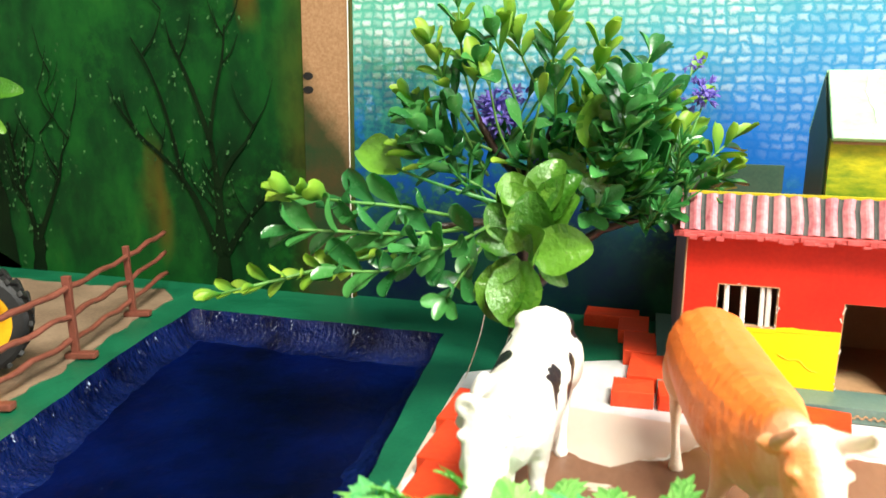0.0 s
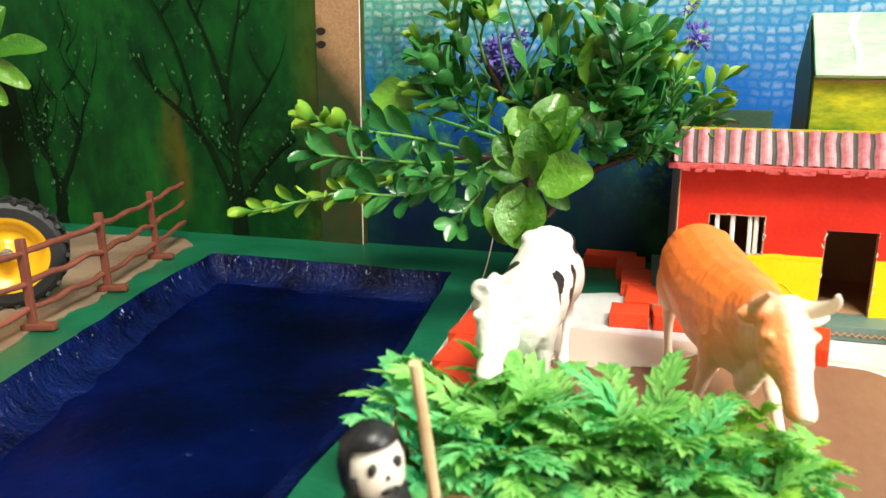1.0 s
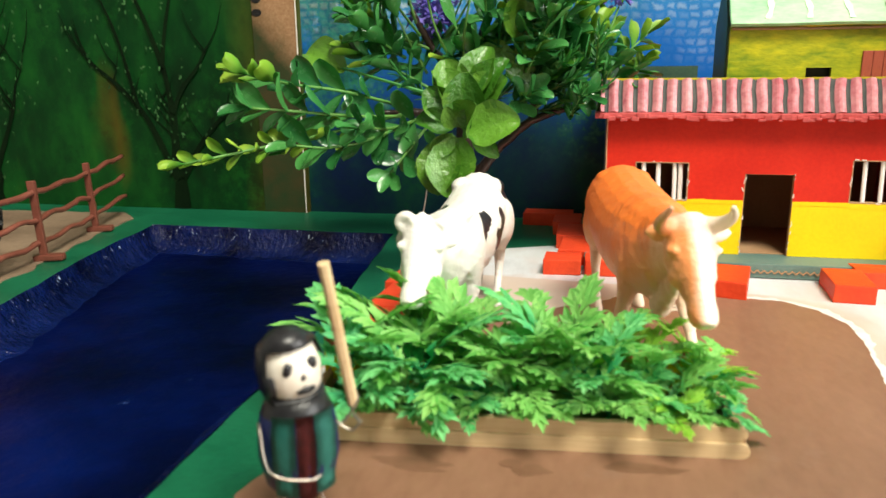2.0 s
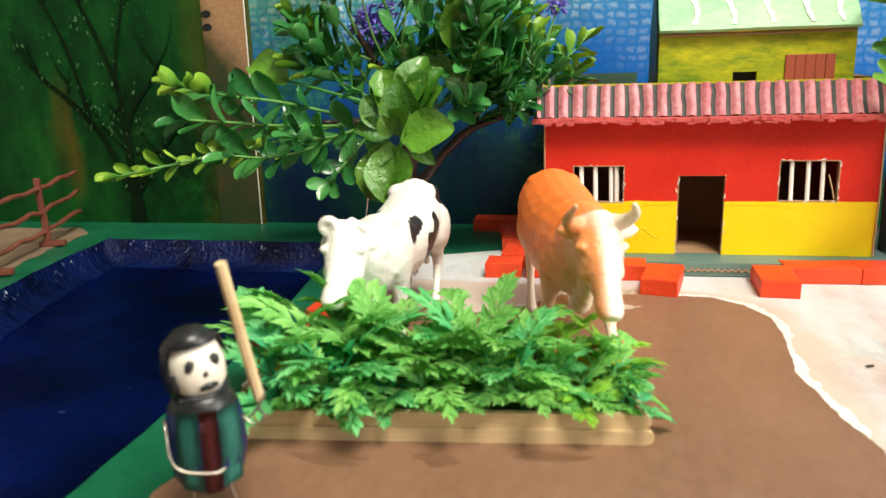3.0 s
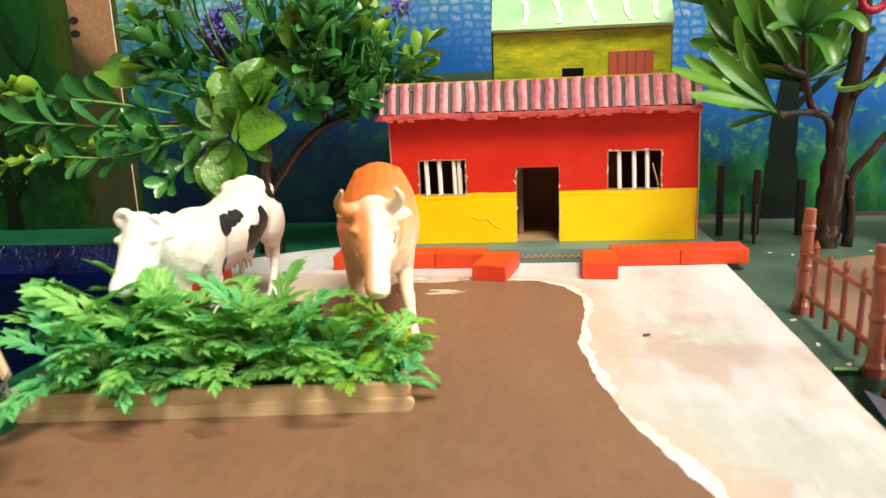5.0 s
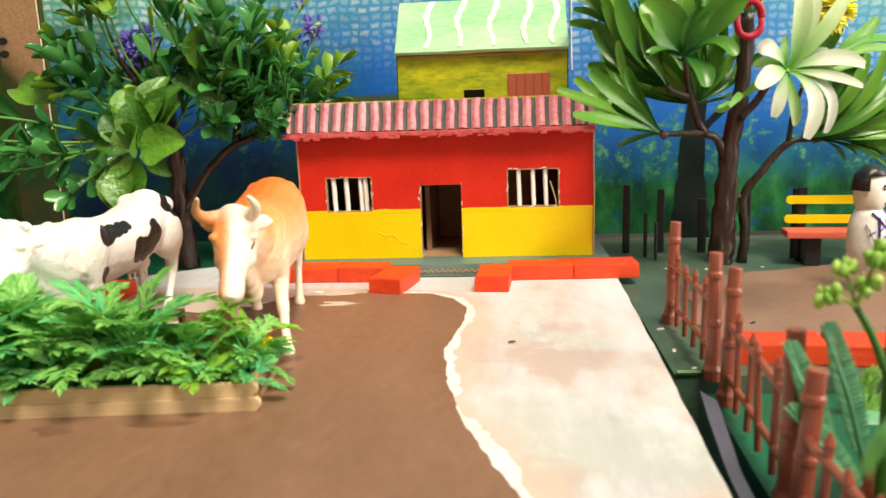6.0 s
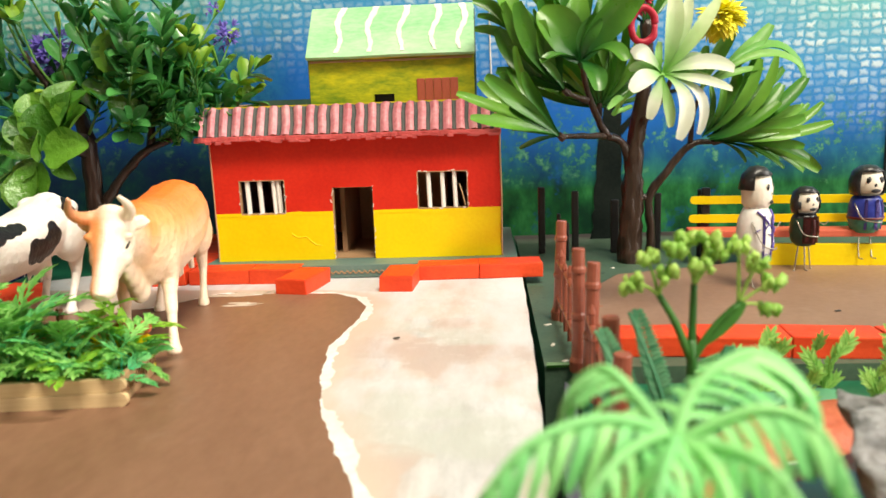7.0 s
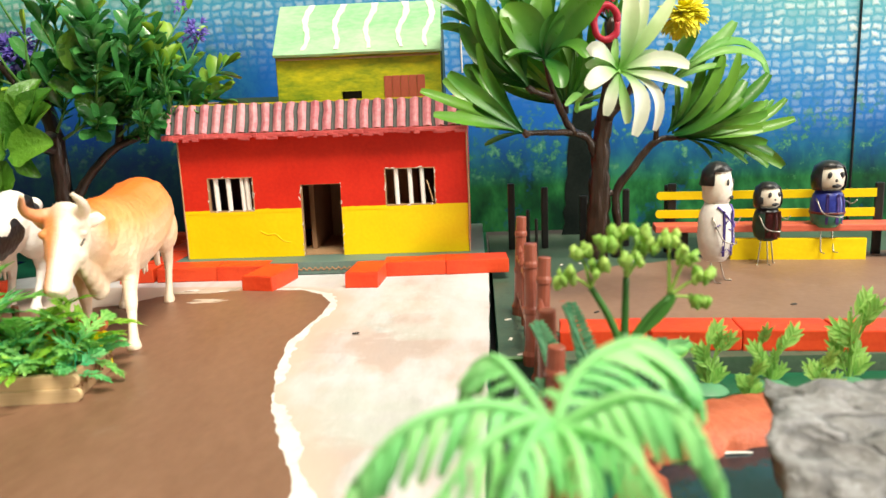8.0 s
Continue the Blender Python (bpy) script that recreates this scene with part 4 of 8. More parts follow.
def painted_tree(parent, x, z0, trunks, spread, dabs, seed, bark, y=9.82, dab_top=18):
    """A tree painted on a board: thin raised strokes for the stems and small pale dabs for its leaves."""
    rng = random.Random(seed)
    tips = []
    for i, pts in enumerate(trunks):
        bm = bmesh.new()
        w0, w1 = pts[0][0] * 0.9, pts[0][1] * 0.9
        path = smooth_path([(x + a, y - 0.022 * i, z0 + b) for a, b in pts[1:]], 5)
        rows = []
        for k, p in enumerate(path):
            d = path[min(k + 1, len(path) - 1)] - path[max(k - 1, 0)]
            s = Vector((-d.z, 0, d.x)).normalized() * 0.5 * (w0 + (w1 - w0) * k / (len(path) - 1)) * (1 + 0.3 * noise.noise(p * 1.3))
            rows.append((bm.verts.new(p - s - Vector((0, 0.012, 0))), bm.verts.new(p + s - Vector((0, 0.012, 0)))))
        for a, b in zip(rows, rows[1:]):
            bm.faces.new((a[0], a[1], b[1], b[0]))
        tips += path[len(path) // 3 :]
        thick(part("painted_branch" if i else "painted_trunk", bm, bark, parent), 0.03)
    if not dabs:
        return
    for k in range(34):
        p = rng.choice(tips)
        if not 3.5 < p.z - z0 < 20:
            continue
        lean = rng.choice((-1, 1)) * rng.uniform(0.3, 0.9)
        n, w = rng.uniform(1.2, 3.2), rng.uniform(0.09, 0.17)
        p = p - Vector((0, 0.005 * (k % 9), 0))
        q0, q1, q2 = p, p + Vector((lean * n * 0.5, 0, n * 0.45)), p + Vector((lean * n * 0.8, 0, n))
        bm = bmesh.new()
        rows = []
        for m, q in enumerate(smooth_path([q0, q1, q2], 3)):
            s = Vector((0.9, 0, -0.4 * lean)).normalized() * w * (1 - m / 7) * 0.5
            rows.append((bm.verts.new(q - s - Vector((0, 0.008, 0))), bm.verts.new(q + s - Vector((0, 0.008, 0)))))
        for a, b in zip(rows, rows[1:]):
            bm.faces.new((a[0], a[1], b[1], b[0]))
        tips.append(q2)
        tips.append(q1)
        thick(part("painted_twig", bm, bark, parent), 0.02)
    bm = bmesh.new()
    for k in range(dabs):
        c = rng.choice(tips) + Vector((rng.gauss(0, spread), 0, rng.gauss(0, spread)))
        if not 0.5 < c.z < dab_top + 8:
            continue
        r, a = rng.uniform(0.05, 0.19), rng.gauss(1.57, 0.7)
        u, v = Vector((math.cos(a), 0, math.sin(a))) * r, Vector((-math.sin(a), 0, math.cos(a))) * r * 0.5
        c.y = y - 0.03 - 0.16
        bm.faces.new([bm.verts.new(c + q) for q in (u, u * 0.4 + v, -u * 0.6 + v * 0.8, -u, -v)])
    tagged(part("painted_leaves", bm, PAINT_DAB, parent), kind="stuff")


painted_tree(board_l, -34.97, 0.0, [[(1.3, 0.62), (0, 0), (0.06, 2.07), (-0.08, 3.8), (-0.08, 6.8)], [(0.55, 0.2), (-0.08, 6.3), (-0.17, 7.6), (-0.5, 9.65), (-1.6, 12.9), (-3.0, 16.0)],
             [(0.55, 0.18), (-0.14, 2.05), (-1.4, 5.0), (-2.5, 6.9), (-4.3, 8.7), (-5.9, 9.9)], [(0.5, 0.2), (0.3, 2.2), (1.85, 4.5), (3.1, 5.9), (4.5, 7.0)],
             [(0.4, 0.15), (-0.04, 6.6), (0.9, 8.3), (2.0, 9.5), (2.9, 10.9)], [(0.35, 0.12), (-0.5, 9.6), (0.0, 12.1), (0.75, 14.9), (1.0, 16.8)], [(0.3, 0.1), (-2.5, 6.8), (-3.5, 11.2), (-4.6, 14.1), (-5.8, 16.1)]],
             0.9, 190, 5, PAINT_BARK)
painted_tree(board_l, -49.93, 0.0, [[(1.3, 0.8), (0, 0), (0.16, 2.0), (0.11, 3.4)], [(0.55, 0.2), (0.19, 2.2), (-0.3, 4.3), (-0.95, 7.0), (-1.45, 10.5)],
             [(0.5, 0.2), (0.3, 2.4), (1.5, 4.8), (2.4, 6.7), (2.9, 8.5)], [(0.4, 0.15), (0.05, 2.9), (-0.6, 5.6), (-0.4, 8.4)]], 0.9, 180, 8, PAINT_BARK)
painted_tree(board_l, -53.06, 0.0, [[(3.4, 2.2), (0.2, 0.0), (0.00, 0.08), (-0.22, 3.94), (-0.68, 7.69), (-1.19, 10.93)]], 0, 0, 4, PAINT_BARK)
painted_tree(board_b, 16.25, -0.35, [[(2.5, 1.35), (0, 0), (0.0, 1.2), (-0.05, 3.5), (0.0, 6.2), (0.3, 9.5)], [(0.5, 0.2), (0.6, 7), (2.8, 9), (4.6, 9.6)]], 0, 0, 3, PAINT_BARK_GREY, y=10.28)


# ---- bricks round the house and along the yard ----
def brick_mesh(seed):
    bm = box_bm(3.15, 1.6, 0.75, 0.06, rough=0.05, cuts=1, seed=seed)
    for v in bm.verts:
        v.co *= CM
    me = bpy.data.meshes.new("brick")
    bm.to_mesh(me)
    bm.free()
    me.materials.append(BRICK_RED)
    return me


BRICKS = [brick_mesh(i) for i in range(5)]


def brick_row(name, label, bricks, z):
    t = thing(name, label, "brick edging")
    for i, (x, y, rz, sx) in enumerate(bricks):
        ob = new("brick", BRICKS[i % 5])
        ob.parent = t
        ob.matrix_basis = pose(x * CM, y * CM, z * CM, 0, 0, rz) @ Matrix.Diagonal((sx, 1, 1, 1))
    return t


brick_row("brick_edging", "row of orange-red painted blocks before the house",
          [(-8.2, -1.75, 0, 0.55), (-5.6, -1.7, 1, 1.0), (-2.75, -1.75, -1, 0.8), (-0.95, -3.55, 78, 0.92), (3.85, -3.4, 86, 0.9), (6.1, -1.7, 1, 1.0), (9.25, -1.6, 3, 1.02)], 0.012)
brick_row("brick_edging", "row of orange-red painted blocks beside the house wall",
          [(-7.65, 0.9, 88, 0.95), (-8.0, 4.15, 91, 1.0), (-8.35, 7.2, 90, 0.9), (-9.6, 9.0, -2, 0.95)], 0.002)
brick_row("brick_edging", "row of orange-red painted blocks beside the pool",
          [(-14.55, -5.75, 87, 1.0), (-14.35, -8.93, 86, 1.0), (-14.15, -11.75, 87, 0.78)], 0.02)
brick_row("brick_edging", "row of orange-red painted blocks at the park's front edge",
          [(13.7, -13.0, -4, 0.95), (16.85, -13.25, -4, 0.98), (19.95, -13.5, -5, 0.98), (23.1, -13.8, -4, 1.0), (26.3, -14.0, -4, 1.0)], RZ)


# ---- the red and yellow house ----
def panel_with_holes(x0, x1, z0, z1, holes, y0, y1):
    """An upright panel with rectangular openings cut through it."""
    bm = bmesh.new()
    xs = sorted({x0, x1, *[h[0] for h in holes], *[h[1] for h in holes]})
    zs = sorted({z0, z1, *[h[2] for h in holes], *[h[3] for h in holes]})
    solid = {}
    for i in range(len(xs) - 1):
        for k in range(len(zs) - 1):
            cx, cz = (xs[i] + xs[i + 1]) / 2, (zs[k] + zs[k + 1]) / 2
            solid[i, k] = not any(h[0] < cx < h[1] and h[2] < cz < h[3] for h in holes)
    for (i, k), s in solid.items():
        if s:
            a, b, c, d = xs[i], xs[i + 1], zs[k], zs[k + 1]
            def quad(*p):
                bm.faces.new([bm.verts.new(q) for q in p])
            quad((a, y0, c), (b, y0, c), (b, y0, d), (a, y0, d))
            quad((b, y1, c), (a, y1, c), (a, y1, d), (b, y1, d))
            if not solid.get((i - 1, k)):
                quad((a, y1, c), (a, y0, c), (a, y0, d), (a, y1, d))
            if not solid.get((i + 1, k)):
                quad((b, y0, c), (b, y1, c), (b, y1, d), (b, y0, d))
            if not solid.get((i, k - 1)):
                quad((a, y1, c), (b, y1, c), (b, y0, c), (a, y0, c))
            if not solid.get((i, k + 1)):
                quad((a, y0, d), (b, y0, d), (b, y1, d), (a, y1, d))
    bmesh.ops.remove_doubles(bm, verts=list(bm.verts), dist=0.001)
    return bm


def house():
    t = thing("toy_house", "red and yellow painted cardboard house with barred windows", "toy house")
    base = bmesh.new()
    add_box(base, 1.25, 4.0, 0.05, 16.9, 11.2, 0.66, 0.03)
    part("base", base, PORCH_GREEN, t, "grey-green painted cardboard base")
    # wavy core of the cardboard under the porch
    bm = bmesh.new()
    core = [bm.verts.new((-1.3 + 4.6 * i / 60, -1.63, 0.24 + 0.14 * (0.5 + 0.5 * math.sin(i * 1.6)))) for i in range(61)]
    low = [bm.verts.new((v.co.x, -1.63, v.co.z + 0.07)) for v in core]
    for i in range(60):
        bm.faces.new((core[i], core[i + 1], low[i + 1], low[i]))
    thick(part("fluted_edge", bm, CARD, t, "torn fluted cardboard edge"), 0.05)
    x0, x1, zf, zm, zt = -6.38, 8.95, 0.72, 3.33, 7.2
    front = panel_with_holes(x0, x1, zf, zm, [(0.0, 2.16, zf, zm), (-4.95, -2.53, 3.26, zm), (4.56, 7.18, 3.30, zm)], -0.004, 0.3)
    part("front_wall_lower", front, YELLOW, t, "yellow painted lower front wall")
    front = panel_with_holes(x0, x1, zm, zt, [(0.0, 2.16, zm, 4.58), (-4.95, -2.53, zm, 5.06), (4.56, 7.18, zm, 5.27)], 0.0, 0.3)
    part("front_wall_upper", front, RED, t, "red painted upper front wall")
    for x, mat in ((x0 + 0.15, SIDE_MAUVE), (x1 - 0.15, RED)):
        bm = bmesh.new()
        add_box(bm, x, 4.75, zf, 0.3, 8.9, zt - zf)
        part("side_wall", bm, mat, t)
    bm = bmesh.new()
    add_box(bm, (x0 + x1) / 2, 9.35, zf, x1 - x0, 0.3, zt - zf)
    part("back_wall", bm, CARD_DARK, t)
    bm = bmesh.new()
    add_box(bm, (x0 + x1) / 2, 4.4, zf - 0.02, x1 - x0 - 0.6, 8.2, 0.06)
    part("inner_floor", bm, CARD, t)
    bm = bmesh.new()
    add_box(bm, 0.2, 5.2, zf, 0.25, 6.8, 6.2)
    add_box(bm, 3.1, 6.4, zf, 5.4, 0.25, 6.2)
    part("inner_wall", bm, CARD_DARK, t)
    # doorway lining of raw card
    bm = bmesh.new()
    for x in (0.0, 2.16):
        add_box(bm, x, 0.16, zf, 0.05, 0.30, 3.86, m=turn(0, random.uniform(-0.6, 0.6), 0))
    add_box(bm, 1.08, 0.16, 4.56, 2.16, 0.30, 0.05)
    part("door_lining", bm, CARD, t, "raw cut cardboard edge of the doorway")
    for (a, b, c, d), bars in (((-4.95, -2.53, 3.26, 5.06), (-4.55, -3.88, -3.12, -2.86)), ((4.56, 7.18, 3.33, 5.27), (5.15, 5.88, 6.52))):
        w = tagged(new("window_opening"), "barred window opening")
        w.parent = t
        bm = bmesh.new()
        for x, s in ((a, 1), (b, -1)):
            add_box(bm, x, 0.15, c, 0.05, 0.32, d - c)
        add_box(bm, (a + b) / 2, 0.15, c - 0.02, b - a, 0.32, 0.05)
        add_box(bm, (a + b) / 2, 0.15, d - 0.03, b - a, 0.32, 0.05)
        part("frame", bm, CARD, w, "frayed white and brown cut edge")
        for x in bars:
            bm = tube_bm([(x + 0.02, 0.2, c - 0.05), (x - 0.03, 0.2, d + 0.1)], 0.14, n=8, squash=0.6)
            part("window_bar", bm, WHITE_BAR, w, "white painted stick")
    bm = bmesh.new()
    tube(bm, [(6.75, 0.12, 4.6), (6.95, 0.1, 3.9), (7.05, 0.08, 3.45)], 0.03, n=5)
    part("loose_thread", bm, WOOD, t)
    # torn paper along the cut openings
    rng = random.Random(21)
    for a, b, c, d in ((-4.95, -2.53, 3.26, 5.06), (4.56, 7.18, 3.33, 5.27), (0.0, 2.16, 0.72, 4.58)):
        bm = bmesh.new()
        for k in range(22):
            u = rng.random()
            e = rng.randrange(4)
            if e >= 2 and c < 1:
                continue
            x, z = ((a, c + u * (d - c)), (b, c + u * (d - c)), (a + u * (b - a), d), (a + u * (b - a), c))[e]
            s = rng.uniform(0.03, 0.09)
            add_box(bm, x + rng.uniform(-0.03, 0.03), -0.01, z + rng.uniform(-0.04, 0.04), *((s * 0.7, 0.03, s * 2.4) if e < 2 else (s * 2.4, 0.03, s * 0.7)), m=turn(0, rng.uniform(-25, 25), 0))
        tagged(part("torn_paper", bm, TORN, t, "frayed white paper along the cut edge"), kind="stuff")
    bm = bmesh.new()
    tube(bm, [(-2.3, -0.01, 2.15), (-1.9, -0.01, 1.95), (-1.5, -0.01, 1.98), (-1.1, -0.01, 1.6), (-0.7, -0.01, 1.5)], 0.035, 0.02, n=5)
    part("paint_wrinkle", bm, YELLOW, t)
    # yellow brush edge, uneven along the red
    for a, b in ((x0, -4.95), (-4.95, -2.53), (-2.53, 0.0), (2.16, 4.56), (4.56, 7.18), (7.18, x1)):
        bm = bmesh.new()
        n = max(4, int((b - a) / 0.12))
        window = (a, b) in ((-4.95, -2.53), (4.56, 7.18))
        base = zm - (0.16 if window else 0.06)
        rows = []
        for i in range(n + 1):
            x = a + (b - a) * i / n
            up = base + (0.05 if window else 0.06) + 0.05 * noise.noise(Vector((x * 0.8, 3, 1))) + 0.04 * noise.noise(Vector((x * 3.5, 7, 2)))
            rows.append((bm.verts.new((x, -0.016, base - 0.12)), bm.verts.new((x, -0.016, up))))
        for p, q in zip(rows, rows[1:]):
            bm.faces.new((p[0], q[0], q[1], p[1]))
        thick(part("brush_edge", bm, YELLOW, t, "uneven yellow brush edge"), 0.012)
    # bare card along the corners of the front
    for x in (x0 + 0.02, x1 - 0.02):
        part("corner_edge", tube_bm([(x, -0.01, zf + 0.02), (x + 0.015, -0.012, 3.6), (x - 0.01, -0.01, zt)], 0.045, n=5, lump=0.6), CARD, t, "bare cut card edge")
    # flat roof slab with a rough rim
    slab = box_bm(15.95, 10.3, 0.24, 0.05, rough=0.06, cuts=5, seed=2)
    place(part("roof_slab", slab, EAVE_RED, t, "rough red painted roof rim"), 1.03, 4.5, 7.16)
    bm = bmesh.new()
    rng = random.Random(2)
    for i in range(60):
        x = -6.7 + 15.45 * i / 59
        add_box(bm, x, -0.66 + rng.uniform(-0.04, 0.04), 7.1 + rng.uniform(-0.08, 0.1), rng.uniform(0.15, 0.5), rng.uniform(0.05, 0.14), rng.uniform(0.08, 0.26), 0.03)
    tagged(part("paint_crust", bm, EAVE_RED, t, "lumpy dried paint along the eave"), kind="stuff")
    # corrugated strip leaning back above the eave: rounded pink ribs with dark grooves
    pitch, nrib, xs = 0.651, 24, -6.72
    foot, top = Vector((0, -0.35, 7.38)), Vector((0, 0.35, 8.84))
    up = top - foot
    out = Vector((0, -up.z, up.y)).normalized()
    bm = bmesh.new()
    cols = []
    for i in range(nrib * 8 + 1):
        a = i / 8
        dpt = 0.20 * (0.5 + 0.5 * math.cos(2 * math.pi * a))
        col = []
        for k in range(4):
            p = foot + up * k / 3 + out * dpt
            wob = noise.noise(Vector((a * 0.9, k * 0.7, 3))) * 0.045
            tilt = 0.1 * noise.noise(Vector((a * 0.35, k, 8)))
            col.append(bm.verts.new((xs + pitch * a + tilt, p.y + wob, p.z + wob)))
        cols.append(col)
    for i, (a, b) in enumerate(zip(cols, cols[1:])):
        for k in range(3):
            f = bm.faces.new((a[k], b[k], b[k + 1], a[k + 1]))
            f.material_index = 1 if i % 8 in (2, 3, 4) else 0
    thick(part("corrugated_strip", bm, [ROOF_PINK, FLUTE_DARK], t, "pink corrugated card with dark grooves"), 0.06)
    bm = bmesh.new()
    add_box(bm, 1.08, 0.62, 7.38, 15.3, 0.22, 1.56)
    part("parapet", bm, HUT_YELLOW, t, "yellow edged card behind the ribs")
    # side upstands that rise towards the back, and the dark rear upstand
    for x, mat in ((-6.55, ROOF_PINK), (8.74, EAVE_RED)):
        bm = bmesh.new()
        prof = [(-0.3, 7.4), (0.55, 8.8), (8.6, 9.05), (9.4, 9.05), (9.4, 7.4)]
        va = [bm.verts.new((x - 0.14, y, z)) for y, z in prof]
        vb = [bm.verts.new((x + 0.14, y, z)) for y, z in prof]
        bm.faces.new(va)
        bm.faces.new(list(reversed(vb)))
        for i in range(5):
            j = (i + 1) % 5
            bm.faces.new((va[i], vb[i], vb[j], va[j]))
        bmesh.ops.recalc_face_normals(bm, faces=list(bm.faces))
        part("side_upstand", bm, mat, t)
        bm = bmesh.new()
        tube(bm, [(x, 0.5, 8.83), (x, 4.0, 8.95), (x, 9.35, 9.1)], 0.13, 0.13, n=6, lump=0.4)
        part("card_rim", bm, CARD, t, "bare brown cut rim of the card")
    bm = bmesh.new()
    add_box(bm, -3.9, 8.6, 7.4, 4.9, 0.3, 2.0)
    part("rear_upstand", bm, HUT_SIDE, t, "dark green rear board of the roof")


house()


def hut():
    t = thing("toy_hut", "yellow-green cardboard hut with mint roof on the house's flat roof", "toy house", 3.33, 0, 7.4)
    w, yf, yb, zt = 4.35, 0.98, 5.1, 3.85
    part("front_wall", panel_with_holes(-w, w, 0, zt, [(-0.95, 0.12, 0, 1.95)], yf, yf + 0.3), HUT_GREEN, t, "streaky yellow-green front wall")
    # black panel in place of the shade inside the hut
    bm = bmesh.new()
    add_box(bm, -0.4, yf + 0.55, 0, 1.5, 0.1, 2.1)
    part("door_shade_panel", bm, BLACK, t, "black panel for the shade inside the doorway")
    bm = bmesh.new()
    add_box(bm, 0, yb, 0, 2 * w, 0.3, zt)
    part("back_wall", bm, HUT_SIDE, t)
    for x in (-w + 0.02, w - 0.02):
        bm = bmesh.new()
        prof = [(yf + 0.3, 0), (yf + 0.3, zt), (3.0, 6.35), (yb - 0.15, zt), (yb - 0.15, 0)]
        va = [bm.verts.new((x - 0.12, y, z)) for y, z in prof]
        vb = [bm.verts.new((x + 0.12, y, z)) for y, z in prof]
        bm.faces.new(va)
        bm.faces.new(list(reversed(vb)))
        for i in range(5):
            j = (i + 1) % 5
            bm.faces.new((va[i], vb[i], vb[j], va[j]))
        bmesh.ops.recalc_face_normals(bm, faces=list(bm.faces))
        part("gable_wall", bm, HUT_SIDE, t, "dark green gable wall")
    slope = math.degrees(math.atan2(2.75, 2.35))
    length = math.hypot(2.75, 2.35)
    roof = box_bm(2 * w + 0.1, length, 0.2, 0.05, rough=0.04, cuts=3, seed=5)
    r = part("roof", roof, HUT_ROOF, t, "mint green roof with white wavy lines")
    r.matrix_basis = pose(0, 1.83 * CM, 5.15 * CM, slope)
    roof2 = box_bm(2 * w + 0.1, length, 0.2, 0.05)
    part("roof_back", roof2, HUT_ROOF, t).matrix_basis = pose(0, 4.15 * CM, 5.15 * CM, -slope)
    for i, x in enumerate((-2.75, -1.1, 0.6, 2.35, 3.75)):
        bm = bmesh.new()
        pts = smooth_path([(x + 0.16 * math.sin(k * 1.15 + i * 0.8) + 0.1 * (k - 3) / 3, -length / 2 + 0.25 + (length - 0.3) * k / 6, 0.225) for k in range(7)], 3)
        rows = []
        for k, p in enumerate(pts):
            hw = 0.10 + 0.08 * k / len(pts) + 0.03 * math.sin(k * 1.7 + i)
            rows.append((bm.verts.new(p - Vector((hw, 0, 0))), bm.verts.new(p + Vector((hw, 0, 0)))))
        for a, b in zip(rows, rows[1:]):
            bm.faces.new((a[0], a[1], b[1], b[0]))
        thick(part("painted_line", bm, WHITE_BAR, r, "white wavy paint line"), 0.03)
    trim = box_bm(2 * w + 0.05, 0.16, 0.14, 0.04, rough=0.07, cuts=4, seed=11)
    place(part("eave_trim", trim, HUT_YELLOW, t, "rough yellow paint along the eave"), 0, 0.76, 3.78)
    trim = box_bm(2 * w - 0.1, 0.12, 0.1, 0.03, rough=0.07, cuts=4, seed=12)
    place(part("eave_gap", trim, CARD_DARK, t, "dark brown cardboard edge under the eave"), 0, 0.86, 3.62)
    sh = thing("window_shutter", "brown-red painted window shutter", "")
    sh.parent = t
    for k in range(5):
        bm = box_bm(0.42, 0.08, 1.22, 0.02)
        place(part("slat", bm, SHUTTER, sh), 1.55 + 0.435 * k, yf - 0.04, 1.45)


hut()


# ---- toy cows ----
def blob(bm, c, rx, ry, rz, m=None):
    """A smooth swelling of the given half sizes."""
    b = bmesh.new()
    bmesh.ops.create_icosphere(b, subdivisions=3, radius=1)
    merge(bm, b, Matrix.Translation(c) @ (m or Matrix()) @ Matrix.Diagonal((rx, ry, rz, 1)))


